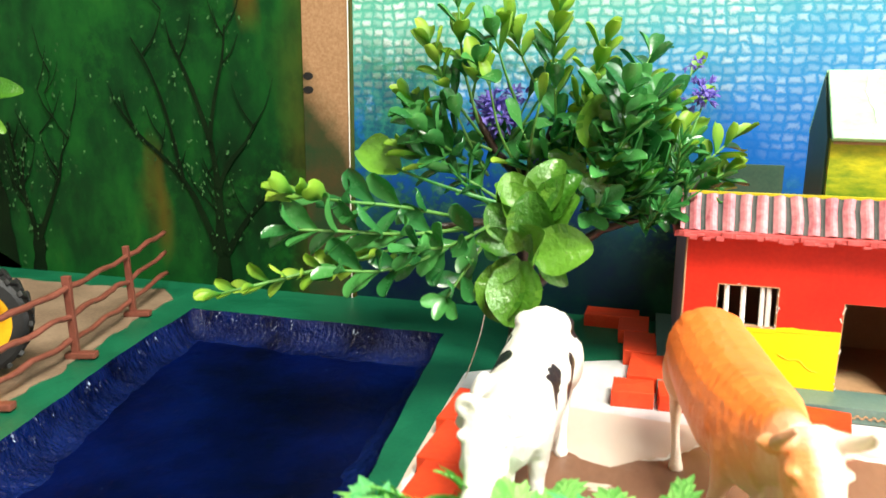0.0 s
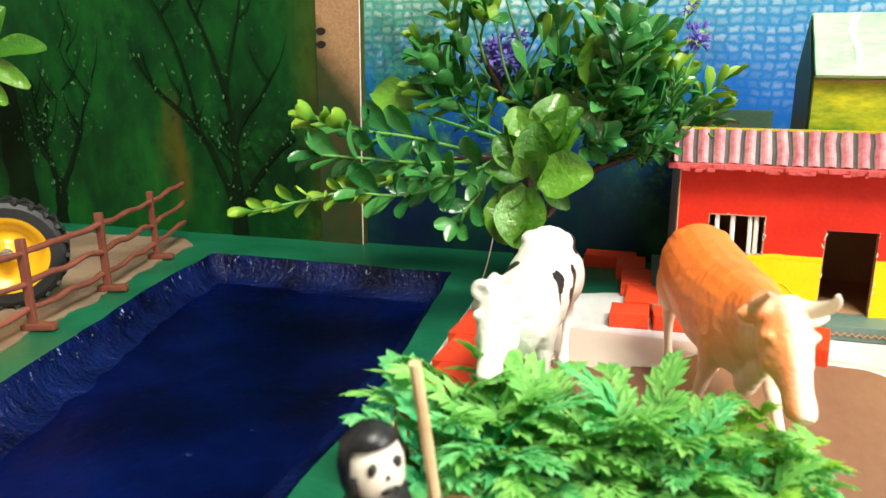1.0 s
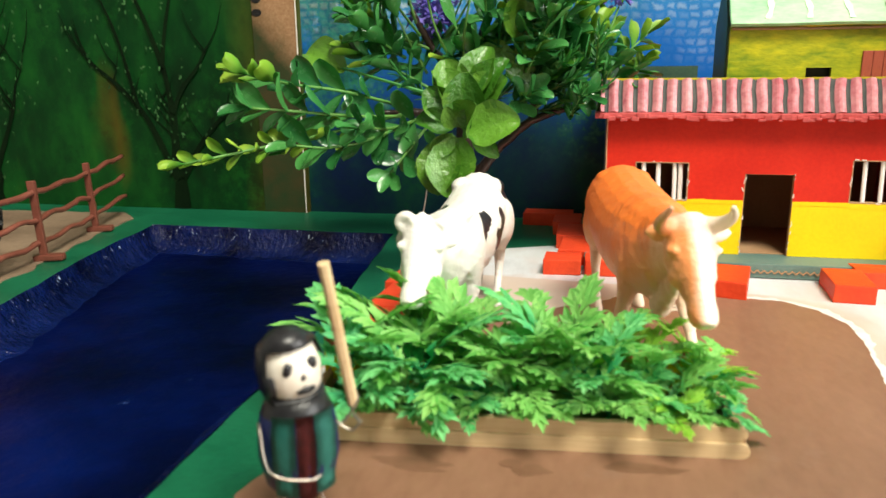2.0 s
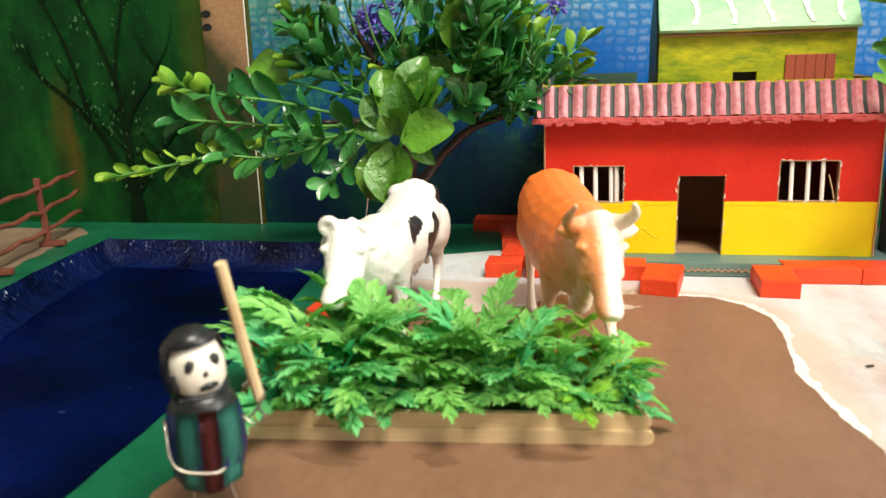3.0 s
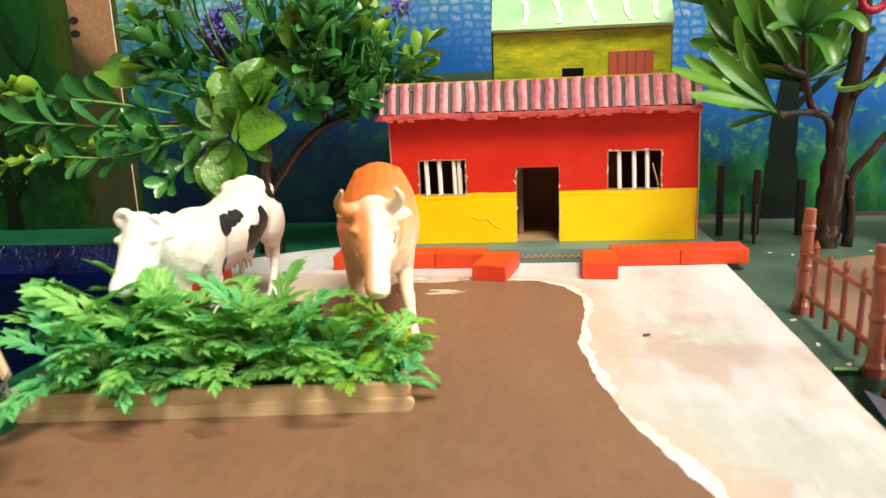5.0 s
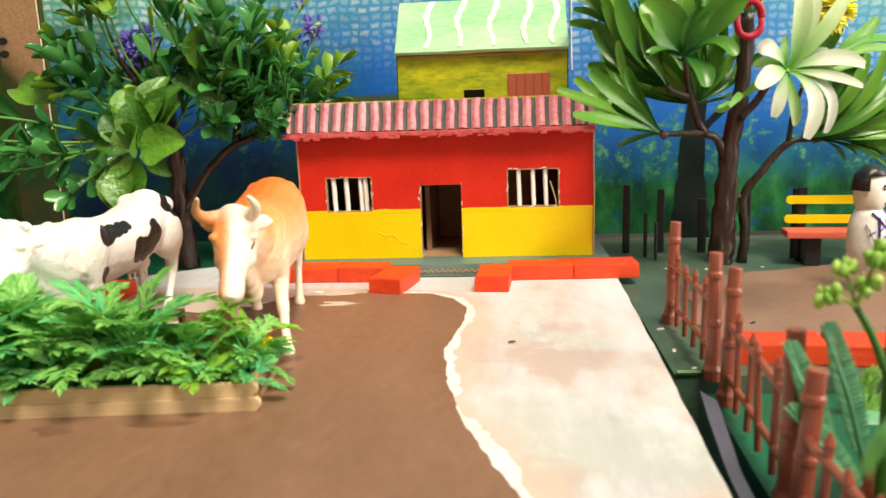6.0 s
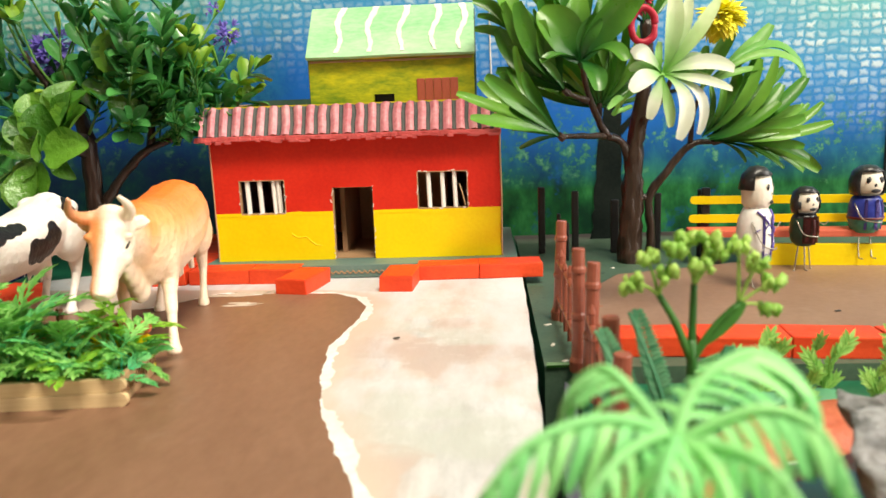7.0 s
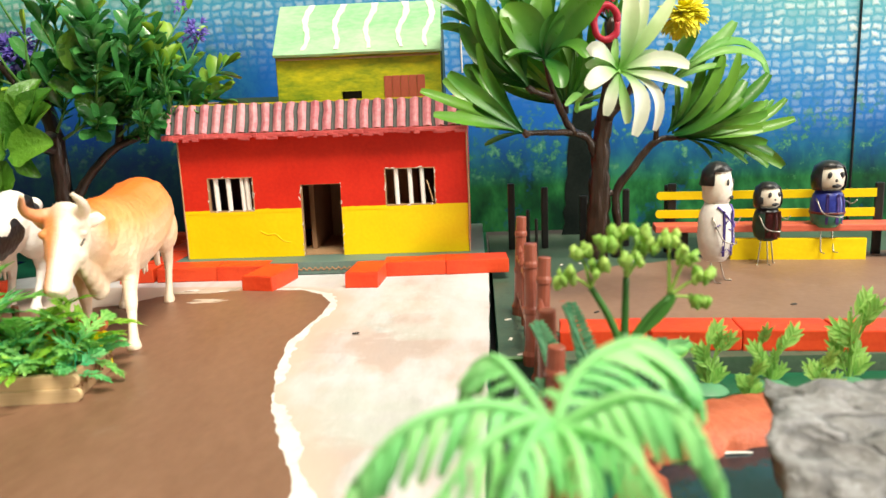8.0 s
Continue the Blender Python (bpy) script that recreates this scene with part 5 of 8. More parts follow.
def toy_cow(name, label, x, y, rz, mat, body, poll, nose, horns, ears, feet, skull_size=1.0, curl=False, slim_neck=1.0):
    """One moulded toy: barrel along y (head towards -y) with hips, shoulders and dewlap, four legs, a long face, horns, ears, udder and tail, skinned into one surface."""
    bm = bmesh.new()
    X, Y, Z = (1, 0, 0), (0, 1, 0), (0, 0, 1)
    loft(bm, [((0, yy, (top + low) / 2), a, (top - low) / 2, X, Z) for yy, top, low, a in body], 20)
    hip = max(body, key=lambda r: r[1] if r[0] > 0 else 0)
    for s in (-1, 1):
        # hook bones, pin bones, thighs and shoulder blades
        blob(bm, (0.62 * s, hip[0] - 0.3, hip[1] - 0.55), 0.46, 0.65, 0.36)
        blob(bm, (0.42 * s, hip[0] + 0.85, hip[1] - 0.85), 0.36, 0.5, 0.4)
        blob(bm, (0.85 * s, hip[0] - 0.1, 3.4), 0.62, 1.0, 1.15)
        blob(bm, (0.92 * s, -2.5, 3.7), 0.42, 0.75, 1.15, turn(-14))
    p, q = Vector(poll), Vector(nose)
    # neck and dewlap
    root = Vector((0, -3.0, body[-3][1] - 1.35))
    nape = p + Vector((0, 0.35, -0.62))
    loft(bm, [(root.lerp(nape, k / 5), (1.05 - 0.47 * k / 5) * slim_neck, 1.42 - 0.66 * k / 5, X, (0, 0.45, 0.9)) for k in range(6)], 16)
    for k in range(6):
        c = (p + Vector((0, 0.3, -1.25))).lerp(Vector((0, -3.5, 2.25)), k / 5)
        blob(bm, c, 0.17 + 0.04 * k, 0.42, 0.46)
    # long face: brow, cheeks, slender muzzle
    fwd = (q - p).normalized()
    upv = Vector((0, fwd.z, -fwd.y)).normalized()
    if upv.z < 0:
        upv = -upv
    n = (q - p).length / 2.97
    skull = [(-0.22, 0.30, 0.24), (0.0, 0.50, 0.40), (0.4, 0.63, 0.58), (0.85, 0.65, 0.70), (1.3, 0.55, 0.68), (1.75, 0.41, 0.54), (2.15, 0.34, 0.42), (2.5, 0.36, 0.39), (2.78, 0.33, 0.33), (2.95, 0.20, 0.20)]
    loft(bm, [(p + fwd * (d * n) + upv * ((0.42 - b) * skull_size), a * skull_size, b * skull_size, X, upv) for d, a, b in skull], 16)
    for s in (-1, 1):
        side = Vector((s * skull_size, 0, 0))
        blob(bm, p + fwd * (0.78 * n) + side * 0.50 + upv * 0.12, 0.22, 0.24, 0.15)
        blob(bm, p + fwd * (1.32 * n) + side * 0.36 - upv * 0.36, 0.26, 0.42, 0.34)
        blob(bm, p + fwd * (2.62 * n) + side * 0.18 + upv * 0.06, 0.15, 0.16, 0.15)
        horn = [p + Vector((0.26 * s, 0.0, -0.02))] + [Vector(h) for h in horns[0 if s < 0 else 1]]
        tube(bm, horn, 0.30, 0.085, n=10)
        if curl:
            c = horn[-1]
            rr = 0.24 if s < 0 else 0.15
            tube(bm, [c + Vector((rr * math.cos(v), 0.05, rr * math.sin(v))) for v in [6.28 * k / 8 for k in range(8)]], 0.16, 0.12, n=8, per=3)
        tip = Vector(ears[0 if s < 0 else 1])
        base = p + fwd * (0.25 * n) + side * 0.52 - upv * 0.2
        rings = []
        for k, (w, h) in enumerate(((0.12, 0.12), (0.13, 0.22), (0.12, 0.30), (0.10, 0.27), (0.08, 0.16), (0.06, 0.05))):
            rings.append((base.lerp(tip, k / 5) + Vector((0, 0, 0.06 * math.sin(k * 0.63))), w, h, Y, (0, 0.25, 0.97)))
        loft(bm, rings, 10)
        (fx, fy), (bx, by) = feet[0 if s < 0 else 1]
        lx, ly = 0.85 * s, -2.6
        leg = [((lx, ly, 3.5), 0.50, 0.72), ((lx * 1.02, ly, 2.55), 0.36, 0.44)]
        for z, f, a, b in ((1.95, 0.25, 0.25, 0.30), (1.5, 0.45, 0.24, 0.27), (1.25, 0.55, 0.19, 0.21), (0.75, 0.78, 0.165, 0.18), (0.45, 0.90, 0.19, 0.21), (0.28, 0.96, 0.20, 0.24), (0.22, 1.0, 0.24, 0.29), (0.0, 1.0, 0.27, 0.33)):
            leg.append(((lx + (fx - lx) * f, ly + (fy - ly) * f, z), a, b))
        loft(bm, [(c, a, b, X, Y) for c, a, b in leg], 14)
        lx, ly = 0.80 * s, hip[0] + 0.1
        leg = [((lx, ly, 3.7), 0.55, 1.0), ((lx, ly + 0.12, 2.8), 0.42, 0.66)]
        for z, f, a, b, back in ((2.2, 0.3, 0.27, 0.38, 0.34), (1.75, 0.5, 0.21, 0.29, 0.46), (1.35, 0.65, 0.17, 0.22, 0.40), (0.8, 0.85, 0.16, 0.18, 0.22), (0.45, 0.94, 0.19, 0.21, 0.08), (0.28, 0.97, 0.20, 0.24, 0.0), (0.22, 1.0, 0.24, 0.29, 0.0), (0.0, 1.0, 0.27, 0.33, 0.0)):
            leg.append(((lx + (bx - lx) * f, ly + (by - ly) * f + back, z), a, b))
        loft(bm, [(c, a, b, X, Y) for c, a, b in leg], 14)
    # udder with teats, and the tail
    blob(bm, (0, 1.9, 2.35), 0.55, 0.62, 0.42)
    for tx in (-0.24, 0.24):
        for ty in (1.65, 2.1):
            tube(bm, [(tx, ty, 2.15), (tx * 1.15, ty, 1.62)], 0.12, 0.08, n=6)
    end = body[0][0]
    tube(bm, [(0, end - 0.25, hip[1] - 0.75), (0.05, end + 0.25, hip[1] - 1.3), (0.1, end + 0.2, 3.0), (0.1, end + 0.1, 1.9), (0.1, end + 0.15, 1.4)], 0.2, 0.15, n=7)
    bmesh.ops.recalc_face_normals(bm, faces=list(bm.faces))
    ob = part(name, bm, mat, None, label, smooth=True)
    md = ob.modifiers.new("skin", "REMESH")
    md.mode, md.voxel_size, md.use_smooth_shade = "VOXEL", 0.0006, True
    sm = ob.modifiers.new("soften", "SMOOTH")
    sm.factor, sm.iterations = 0.5, 6
    place(ob, x, y, 0.035, rz)
    return tagged(ob, label, "toy cow")


# spine and belly heights and half widths from the rump to the chest
TAN_BODY = ((4.6, 4.6, 3.4, 0.35), (4.3, 5.25, 3.0, 0.95), (3.4, 5.76, 2.65, 1.42), (2.2, 5.68, 2.45, 1.52), (0.6, 5.50, 2.2, 1.58), (-1.0, 5.42, 2.08, 1.57), (-2.3, 5.50, 2.15, 1.42), (-3.3, 5.38, 2.3, 1.12), (-4.0, 4.9, 2.8, 0.75))
PIED_BODY = ((4.35, 4.5, 3.4, 0.3), (4.05, 5.0, 3.0, 0.80), (3.2, 5.42, 2.65, 1.18), (2.0, 5.05, 2.5, 1.28), (0.6, 4.74, 2.2, 1.36), (-0.8, 4.72, 2.1, 1.36), (-2.0, 4.92, 2.1, 1.26), (-3.0, 4.76, 2.2, 1.02), (-3.7, 4.4, 2.6, 0.7))
COW_TAN = cow_mat("tan_toy_cow_skin", (), ((0.60, -6.52, 4.36, 0.055), (0.62, -6.44, 4.42, 0.06), (0.64, -6.36, 4.50, 0.06), (0.65, -6.28, 4.57, 0.05), (-0.62, -6.52, 4.36, 0.04), (-0.66, -6.42, 4.44, 0.04), (0.26, -7.62, 3.05, 0.06), (-0.16, -7.62, 3.05, 0.06)))
COW_PIED = cow_mat("pied_toy_cow_skin", ((1.2, -2.1, 4.25, 0.36), (1.2, -1.7, 4.3, 0.36), (1.2, -1.2, 4.35, 0.33), (1.15, -0.7, 4.4, 0.28), (1.15, -0.25, 4.42, 0.2), (1.25, 0.0, 3.25, 0.40), (1.25, 0.55, 3.2, 0.42), (1.25, 1.05, 3.35, 0.42), (1.2, 1.45, 3.7, 0.40), (1.1, 1.4, 4.05, 0.22), (0.95, 3.1, 4.75, 0.36), (1.0, 3.5, 4.45, 0.36), (0.9, 3.75, 4.05, 0.28), (1.2, -2.4, 2.6, 0.26), (-1.1, 1.9, 4.2, 0.35), (-1.25, 0.0, 4.1, 0.75), (-1.25, -1.0, 3.7, 0.5)), ((0.45, -6.0, 4.1, 0.08), (0.48, -5.93, 4.15, 0.07), (-0.42, -6.0, 4.1, 0.08), (0.3, -7.33, 3.25, 0.06), (-0.05, -7.33, 3.25, 0.06)))
toy_cow("toy_cow", "orange and cream plastic toy cow with horns", -5.2, -9.65, 10, COW_TAN, TAN_BODY, (0.02, -5.75, 5.3), (0.06, -7.64, 2.86),
        (((-0.80, -6.1, 5.32), (-0.98, -6.6, 5.62), (-0.80, -7.0, 6.07)), ((0.70, -6.2, 5.42), (0.86, -6.75, 5.75), (0.71, -7.16, 6.09))), ((-1.18, -5.52, 5.06), (1.24, -5.74, 5.06)),
        (((-1.1, -1.7), (-0.95, 2.5)), ((1.15, -4.05), (0.86, 3.05))), 1.12)
toy_cow("toy_cow", "white plastic toy cow with black patches, head lowered to the tray", -11.55, -10.0, -2, COW_PIED, PIED_BODY, (-0.02, -5.3, 4.95), (0.12, -7.38, 3.05),
        (((-0.42, -5.45, 5.05), (-0.52, -5.6, 5.14)), ((0.42, -5.45, 4.98), (0.5, -5.55, 5.02))), ((-0.95, -5.3, 4.55), (1.02, -5.25, 4.5)),
        (((-0.9, -2.4), (-0.85, 3.3)), ((0.9, -3.0), (0.85, 2.6))), 1.04, True, 0.95)


# ---- feeding tray with plastic greens ----
TRAY_ROT = 5.1
tray = thing("feeding_tray", "low tray of pale craft sticks filled with plastic greens", "tray", -14.05, -19.52, 0.035, TRAY_ROT)


def stick_bm(length, h, t):
    """A craft stick on edge with a rounded right end."""
    n = 8
    prof = [(0, 0), (length - h / 2, 0)] + [(length - h / 2 + h / 2 * math.sin(math.pi * k / n), h / 2 - h / 2 * math.cos(math.pi * k / n)) for k in range(1, n)] + [(length - h / 2, h), (0, h)]
    bm = bmesh.new()
    a = [bm.verts.new((x, 0, z)) for x, z in prof]
    b = [bm.verts.new((x, t, z)) for x, z in prof]
    bm.faces.new(a)
    bm.faces.new(list(reversed(b)))
    m = len(prof)
    for i in range(m):
        j = (i + 1) % m
        bm.faces.new((a[j], a[i], b[i], b[j]))
    bmesh.ops.recalc_face_normals(bm, faces=list(bm.faces))
    return bm


place(part("stick", stick_bm(11.4, 0.41, 0.2), WOOD, tray, "pale wooden craft stick"), 0, 0.0, 0.0)
place(part("stick", stick_bm(11.33, 0.41, 0.2), WOOD, tray, "pale wooden craft stick"), 0, 0.03, 0.425, 0.25)
for z, mat, lab in ((0.0, YELLOW, "yellow painted craft stick"), (0.45, YELLOW, "yellow painted craft stick"), (0.9, YELLOW, "yellow painted craft stick"), (1.35, CORAL, "red painted craft stick")):
    place(part("stick", stick_bm(11.5, 0.43, 0.2), mat, tray, lab), -0.3, 2.9, z)
bm = bmesh.new()
core = []
for i in range(41):
    core.append((0.05 + 2.9 * i / 40, 0.10 + 0.16 * math.sin(i * 1.5)))
va = [bm.verts.new((11.25, a, 0.18 + b + 0.15)) for a, b in core]
vb = [bm.verts.new((11.25, a, 0.24 + b + 0.15)) for a, b in core]
for i in range(40):
    bm.faces.new((va[i], va[i + 1], vb[i + 1], vb[i]))
thick(part("fluted_edge", bm, CARD, tray, "cut fluted cardboard end"), 0.05)
for xx in (11.1, -0.05):
    place(part("end_board", box_bm(0.2, 2.8, 0.85, 0.03), CARD, tray, "cardboard end of the tray"), xx, 1.5, 0)
for xx, yy in ((10.75, 2.6), (0.35, 2.7)):
    bm = bmesh.new()
    add_box(bm, xx, yy, 0.6, 0.75, 0.3, 0.72, 0.08)
    part("yellow_peg", bm, YELLOW, tray, "short yellow peg")
bm = bmesh.new()
add_box(bm, 5.5, 1.6, 0, 11.0, 2.6, 0.4)
part("tray_floor", bm, TRAY_FLOOR, tray, "green painted tray floor")
bm = tube_bm([(8.3, 2.8, 0.0), (8.35, 2.85, 2.4)], 0.12, n=6)
part("peg", bm, FENCE, tray)


def frond_mesh(seed, mat, size=1.0):
    """A moulded plastic frond along +y: a gently arched rib with alternate pointed leaflets, some with a tooth at their side."""
    rng = random.Random(seed)
    bm = bmesh.new()
    L = 2.0 * size
    arch = lambda f: Vector((0.12 * math.sin(f * 3 + seed), L * f, 0.24 * size * math.sin(f * 2.2) - 0.34 * size * f * f))
    tube(bm, [arch(0), arch(0.35), arch(0.7), arch(0.95)], 0.042, 0.024, n=4, per=2)

    def leaflet(p, d, up, n, wide):
        side = d.cross(up).normalized()
        leaf(bm, p, d, up, n, wide, 0.14, 0.35, "point", 4)
        for f, s, g in ((0.22, 1, 0.52), (0.36, -1, 0.46)):
            e = d * 0.86 + side * (s * 0.51)
            leaf(bm, p + d * (n * f), e, up, n * g * rng.uniform(0.8, 1.15), wide * 0.66, 0.1, 0.3, "point", 3)

    for i in range(8):
        f = 0.20 + 0.72 * i / 7
        s = -1 if i % 2 else 1
        a = rng.uniform(0.45, 0.8)
        tang = (arch(min(1, f + 0.05)) - arch(f - 0.05)).normalized()
        side = Vector((s, 0, rng.uniform(0.05, 0.4)))
        leaflet(arch(f), (tang * math.cos(a) + side * math.sin(a)).normalized(), Vector((0, 0.2, 1)), rng.uniform(0.85, 1.15) * size * (1.0 - 0.25 * f), 0.27 * size)
    leaflet(arch(0.93), (arch(1) - arch(0.85)).normalized(), Vector((0, 0.2, 1)), 0.85 * size, 0.28 * size)
    for v in bm.verts:
        v.co *= CM
    me = bpy.data.meshes.new("leaf")
    bm.to_mesh(me)
    bm.free()
    me.materials.append(mat)
    return me


FRONDS = {m.name: [frond_mesh(i, m) for i in range(4)] for m in (TRAY_LEAF, TRAY_TEAL, TRAY_LIME)}


def stem_mesh(length, bend, mat):
    bm = tube_bm([(0, 0, 0), (bend * 0.3, 0, length * 0.5), (bend, 0, length)], 0.06, 0.035, n=5, per=3)
    for v in bm.verts:
        v.co *= CM
    me = bpy.data.meshes.new("stem")
    bm.to_mesh(me)
    bm.free()
    me.materials.append(mat)
    return me


STEMS = {m.name: [stem_mesh(1.5, b, m) for b in (0.1, 0.35)] for m in (TRAY_LEAF, TRAY_TEAL, TRAY_LIME)}


def aim_leaf(mesh, parent, p, d, up, s):
    d, up = Vector(d).normalized(), Vector(up)
    side = d.cross(up).normalized()
    m = Matrix((side, d, side.cross(d))).transposed().to_4x4()
    ob = new("leaf", mesh)
    ob.parent = parent
    ob.matrix_basis = Matrix.Translation(Vector(p) * CM) @ m @ Matrix.Diagonal((s, s, s, 1))


def plastic_sprig(m, mat, word, seed, fronds, low):
    """A plastic sprig: a short stem with a rosette of arching fronds and a few lower ones."""
    rng = random.Random(seed)
    t = tagged(new("plastic_sprig"), word + " plastic leaf sprig standing in the tray", "plastic plant", "greens in the tray")
    t.matrix_basis = m
    k = rng.randrange(2)
    bend = (0.1, 0.35)[k]
    ob = new("stem", STEMS[mat.name][k])
    ob.parent = t
    for i in range(fronds):
        f = 0.45 + 0.55 * i / (fronds - 1)
        a = i * 2.4 + rng.uniform(-0.4, 0.4)
        p = (bend * f * f, 0, 1.5 * f)
        aim_leaf(rng.choice(FRONDS[mat.name]), t, p, (math.cos(a), math.sin(a), rng.uniform(0.25, 0.95) + low + (0.5 if i == fronds - 1 else 0)), (0.01, 0, 1), rng.uniform(1.1, 1.45))


rng = random.Random(77)
tray_m = pose(-14.05 * CM, -19.52 * CM, 0.035 * CM, 0, 0, TRAY_ROT)
for row, (yy, tilt, n) in enumerate(((0.75, 14, 12), (1.15, 4, 9), (1.75, 0, 8), (2.4, -6, 7))):
    for i in range(n):
        xx = 0.7 + 10.0 * (i + 0.5 + rng.uniform(-0.3, 0.3)) / n
        if row < 2:
            xx = min(xx, 10.2 if row == 0 else 9.6)
        pick = rng.random()
        mat, word = (TRAY_LIME, "bright lime") if xx > 8.9 and pick < 0.6 else (TRAY_TEAL, "bluish green") if pick < 0.34 else (TRAY_LEAF, "bright green")
        sc = rng.uniform(0.85, 1.1) * (0.52, 0.78, 0.86, 0.84)[row] * (0.78 if xx > 8.6 else 1.0)
        side = 6 if xx > 9.4 else -14 if xx < 1.4 else 0
        m = tray_m @ pose(xx * CM, yy * CM, 0.38 * CM, tilt + rng.uniform(-10, 10), side + rng.uniform(-12, 12), 0) @ pose(0, 0, 0, 0, 0, rng.uniform(0, 360)) @ Matrix.Diagonal((sc, sc, sc, 1))
        plastic_sprig(m, mat, word, 100 + row * 20 + i, 5, -0.05 if row < 2 else 0.1)
for i, (xx, yy, mat, word) in enumerate(((10.6, 0.8, TRAY_TEAL, "bluish green"), (10.7, 1.7, TRAY_LEAF, "bright green"), (10.6, 2.3, TRAY_TEAL, "bluish green"))):
    m = tray_m @ pose(xx * CM, yy * CM, 0.3 * CM, 0, 26, 0) @ pose(0, 0, 0, 0, 0, 70 * i) @ Matrix.Diagonal((0.42, 0.42, 0.42, 1))
    plastic_sprig(m, mat, word, 300 + i, 5, -0.1)
# one small red leaf piece lying on the greens
bm = bmesh.new()
leaf(bm, (0, 0, 0), (1, -0.2, 0.1), (0, -0.5, 1), 1.0, 0.4, 0.2, 0.2, "point")
leaf(bm, (0.1, 0, 0), (-0.6, -0.3, 0.0), (0, -0.4, 1), 0.6, 0.3, 0.2, 0.2, "point")
ob = thick(part("red_petal", bm, FLOWER_RED), 0.04)
tagged(place(ob, -12.2, -17.0, 2.35), "small red plastic petal among the greens", "petal")


# ---- dolls made from painted beans with wire limbs ----
def doll(name, label, x, y, z, rz, height, width, clothes, hair_style, legs, group="", sash=None, hem=None, scribble=False, head_yaw=0, head_tilt=0, head_size=1.0):
    """A one-piece painted doll: rounded body, big head, cap of hair, dot features, wire limbs."""
    bm = bmesh.new()
    mats = [clothes, SKIN, HAIR, WIRE, sash or clothes, MAROON, hem or clothes]
    hb = height * 0.60
    w = width / 2

    def mark(start, idx):
        bm.faces.ensure_lookup_table()
        for f in bm.faces[start:]:
            f.material_index = idx

    start = 0
    lathe(bm, [(0.02, 0), (w * 0.55, 0.03), (w * 0.86, 0.14 * hb), (w, 0.4 * hb), (w * 0.96, 0.68 * hb), (w * 0.88, 0.82 * hb), (w * 0.78, 0.9 * hb), (w * 0.62, hb)], 18)
    mark(start, 0)
    if hem:
        for f in bm.faces:
            if f.calc_center_median().z < 0.42 * hb:
                f.material_index = 6
        n0 = len(bm.faces)
        lathe(bm, [(w * 0.9, 0.36 * hb), (w * 1.02, 0.37 * hb), (w * 1.03, 0.43 * hb), (w * 0.9, 0.44 * hb)], 18)
        mark(n0, 5)
    for f in bm.faces:
        if hair_style in ("long", "side") and f.calc_center_median().z > 0.83 * hb:
            f.material_index = 2
    start = len(bm.faces)
    neck = len(bm.verts)
    hh = height - hb * 0.95
    lathe(bm, [(0.02, 0), (w * 0.6, 0.02), (w * 0.82, 0.18 * hh), (w * 0.88, 0.5 * hh), (w * 0.72, 0.82 * hh), (w * 0.35, 0.97 * hh), (0.02, hh)], 18, turn(x=0, y=-0.02, z=hb * 0.95))
    mark(start, 1)
    # hair: a slightly larger shell over the crown and the back of the head
    start = len(bm.faces)
    cap = bmesh.new()
    loft(cap, [((0, 0, zz), r, r, (1, 0, 0), (0, 1, 0)) for r, zz in ((w * 0.86, 0.05 * hh), (w * 0.95, 0.2 * hh), (w * 0.98, 0.5 * hh), (w * 0.82, 0.84 * hh), (w * 0.42, 1.02 * hh), (0.02, 1.06 * hh))], 28)
    front = []
    for f in cap.faces:
        c = f.calc_center_median()
        low = {"long": 0.0, "side": 0.0, "short": 0.42, "round": 0.0}[hair_style] * hh
        brow = {"long": 0.74, "side": 0.86, "short": 0.72, "round": 0.80}[hair_style] * hh
        wide = {"long": 0.80, "side": 0.78, "short": 0.98, "round": 0.72}[hair_style] * w
        if (c.y < -0.15 * w and abs(c.x) < wide and c.z < brow) or c.z < low or (hair_style == "side" and c.x > 0.2 * w and c.y < 0.45 * w and c.z < 0.66 * hh):
            front.append(f)
    bmesh.ops.delete(cap, geom=front, context="FACES")
    bmesh.ops.solidify(cap, geom=list(cap.faces), thickness=-0.03)
    merge(bm, cap, turn(z=hb * 0.95))
    mark(start, 2)
    # dots for eyes, nose and mouth
    start = len(bm.faces)
    for dx, dz, sx, sz in ((-0.36, 0.57, 0.19, 0.21), (0.36, 0.57, 0.19, 0.21), (0.0, 0.42, 0.15, 0.19), (0.03, 0.20, 0.33, 0.12)):
        dot = bmesh.new()
        bmesh.ops.create_icosphere(dot, subdivisions=1, radius=1)
        rr = w * (0.84 if 0.2 < dz < 0.5 else 0.87)
        yy = -math.sqrt(max(0.01, rr * rr - (dx * w) ** 2))
        merge(bm, dot, turn(x=dx * w, y=yy, z=hb * 0.95 + dz * hh) @ Matrix.Diagonal((sx * w, 0.04 * w + 0.01, sz * w * 1.1, 1)))
    mark(start, 2)
    bm.verts.ensure_lookup_table()
    set_head = Matrix.Translation((0, 0, hb * 0.97)) @ Matrix.Rotation(radians(head_tilt), 4, "Y") @ Matrix.Rotation(radians(head_yaw), 4, "Z") @ Matrix.Scale(head_size, 4) @ Matrix.Translation((0, 0, -hb * 0.97))
    for v in bm.verts[neck:]:
        v.co = set_head @ v.co
    # stripe down the coat and wire arm
    start = len(bm.faces)
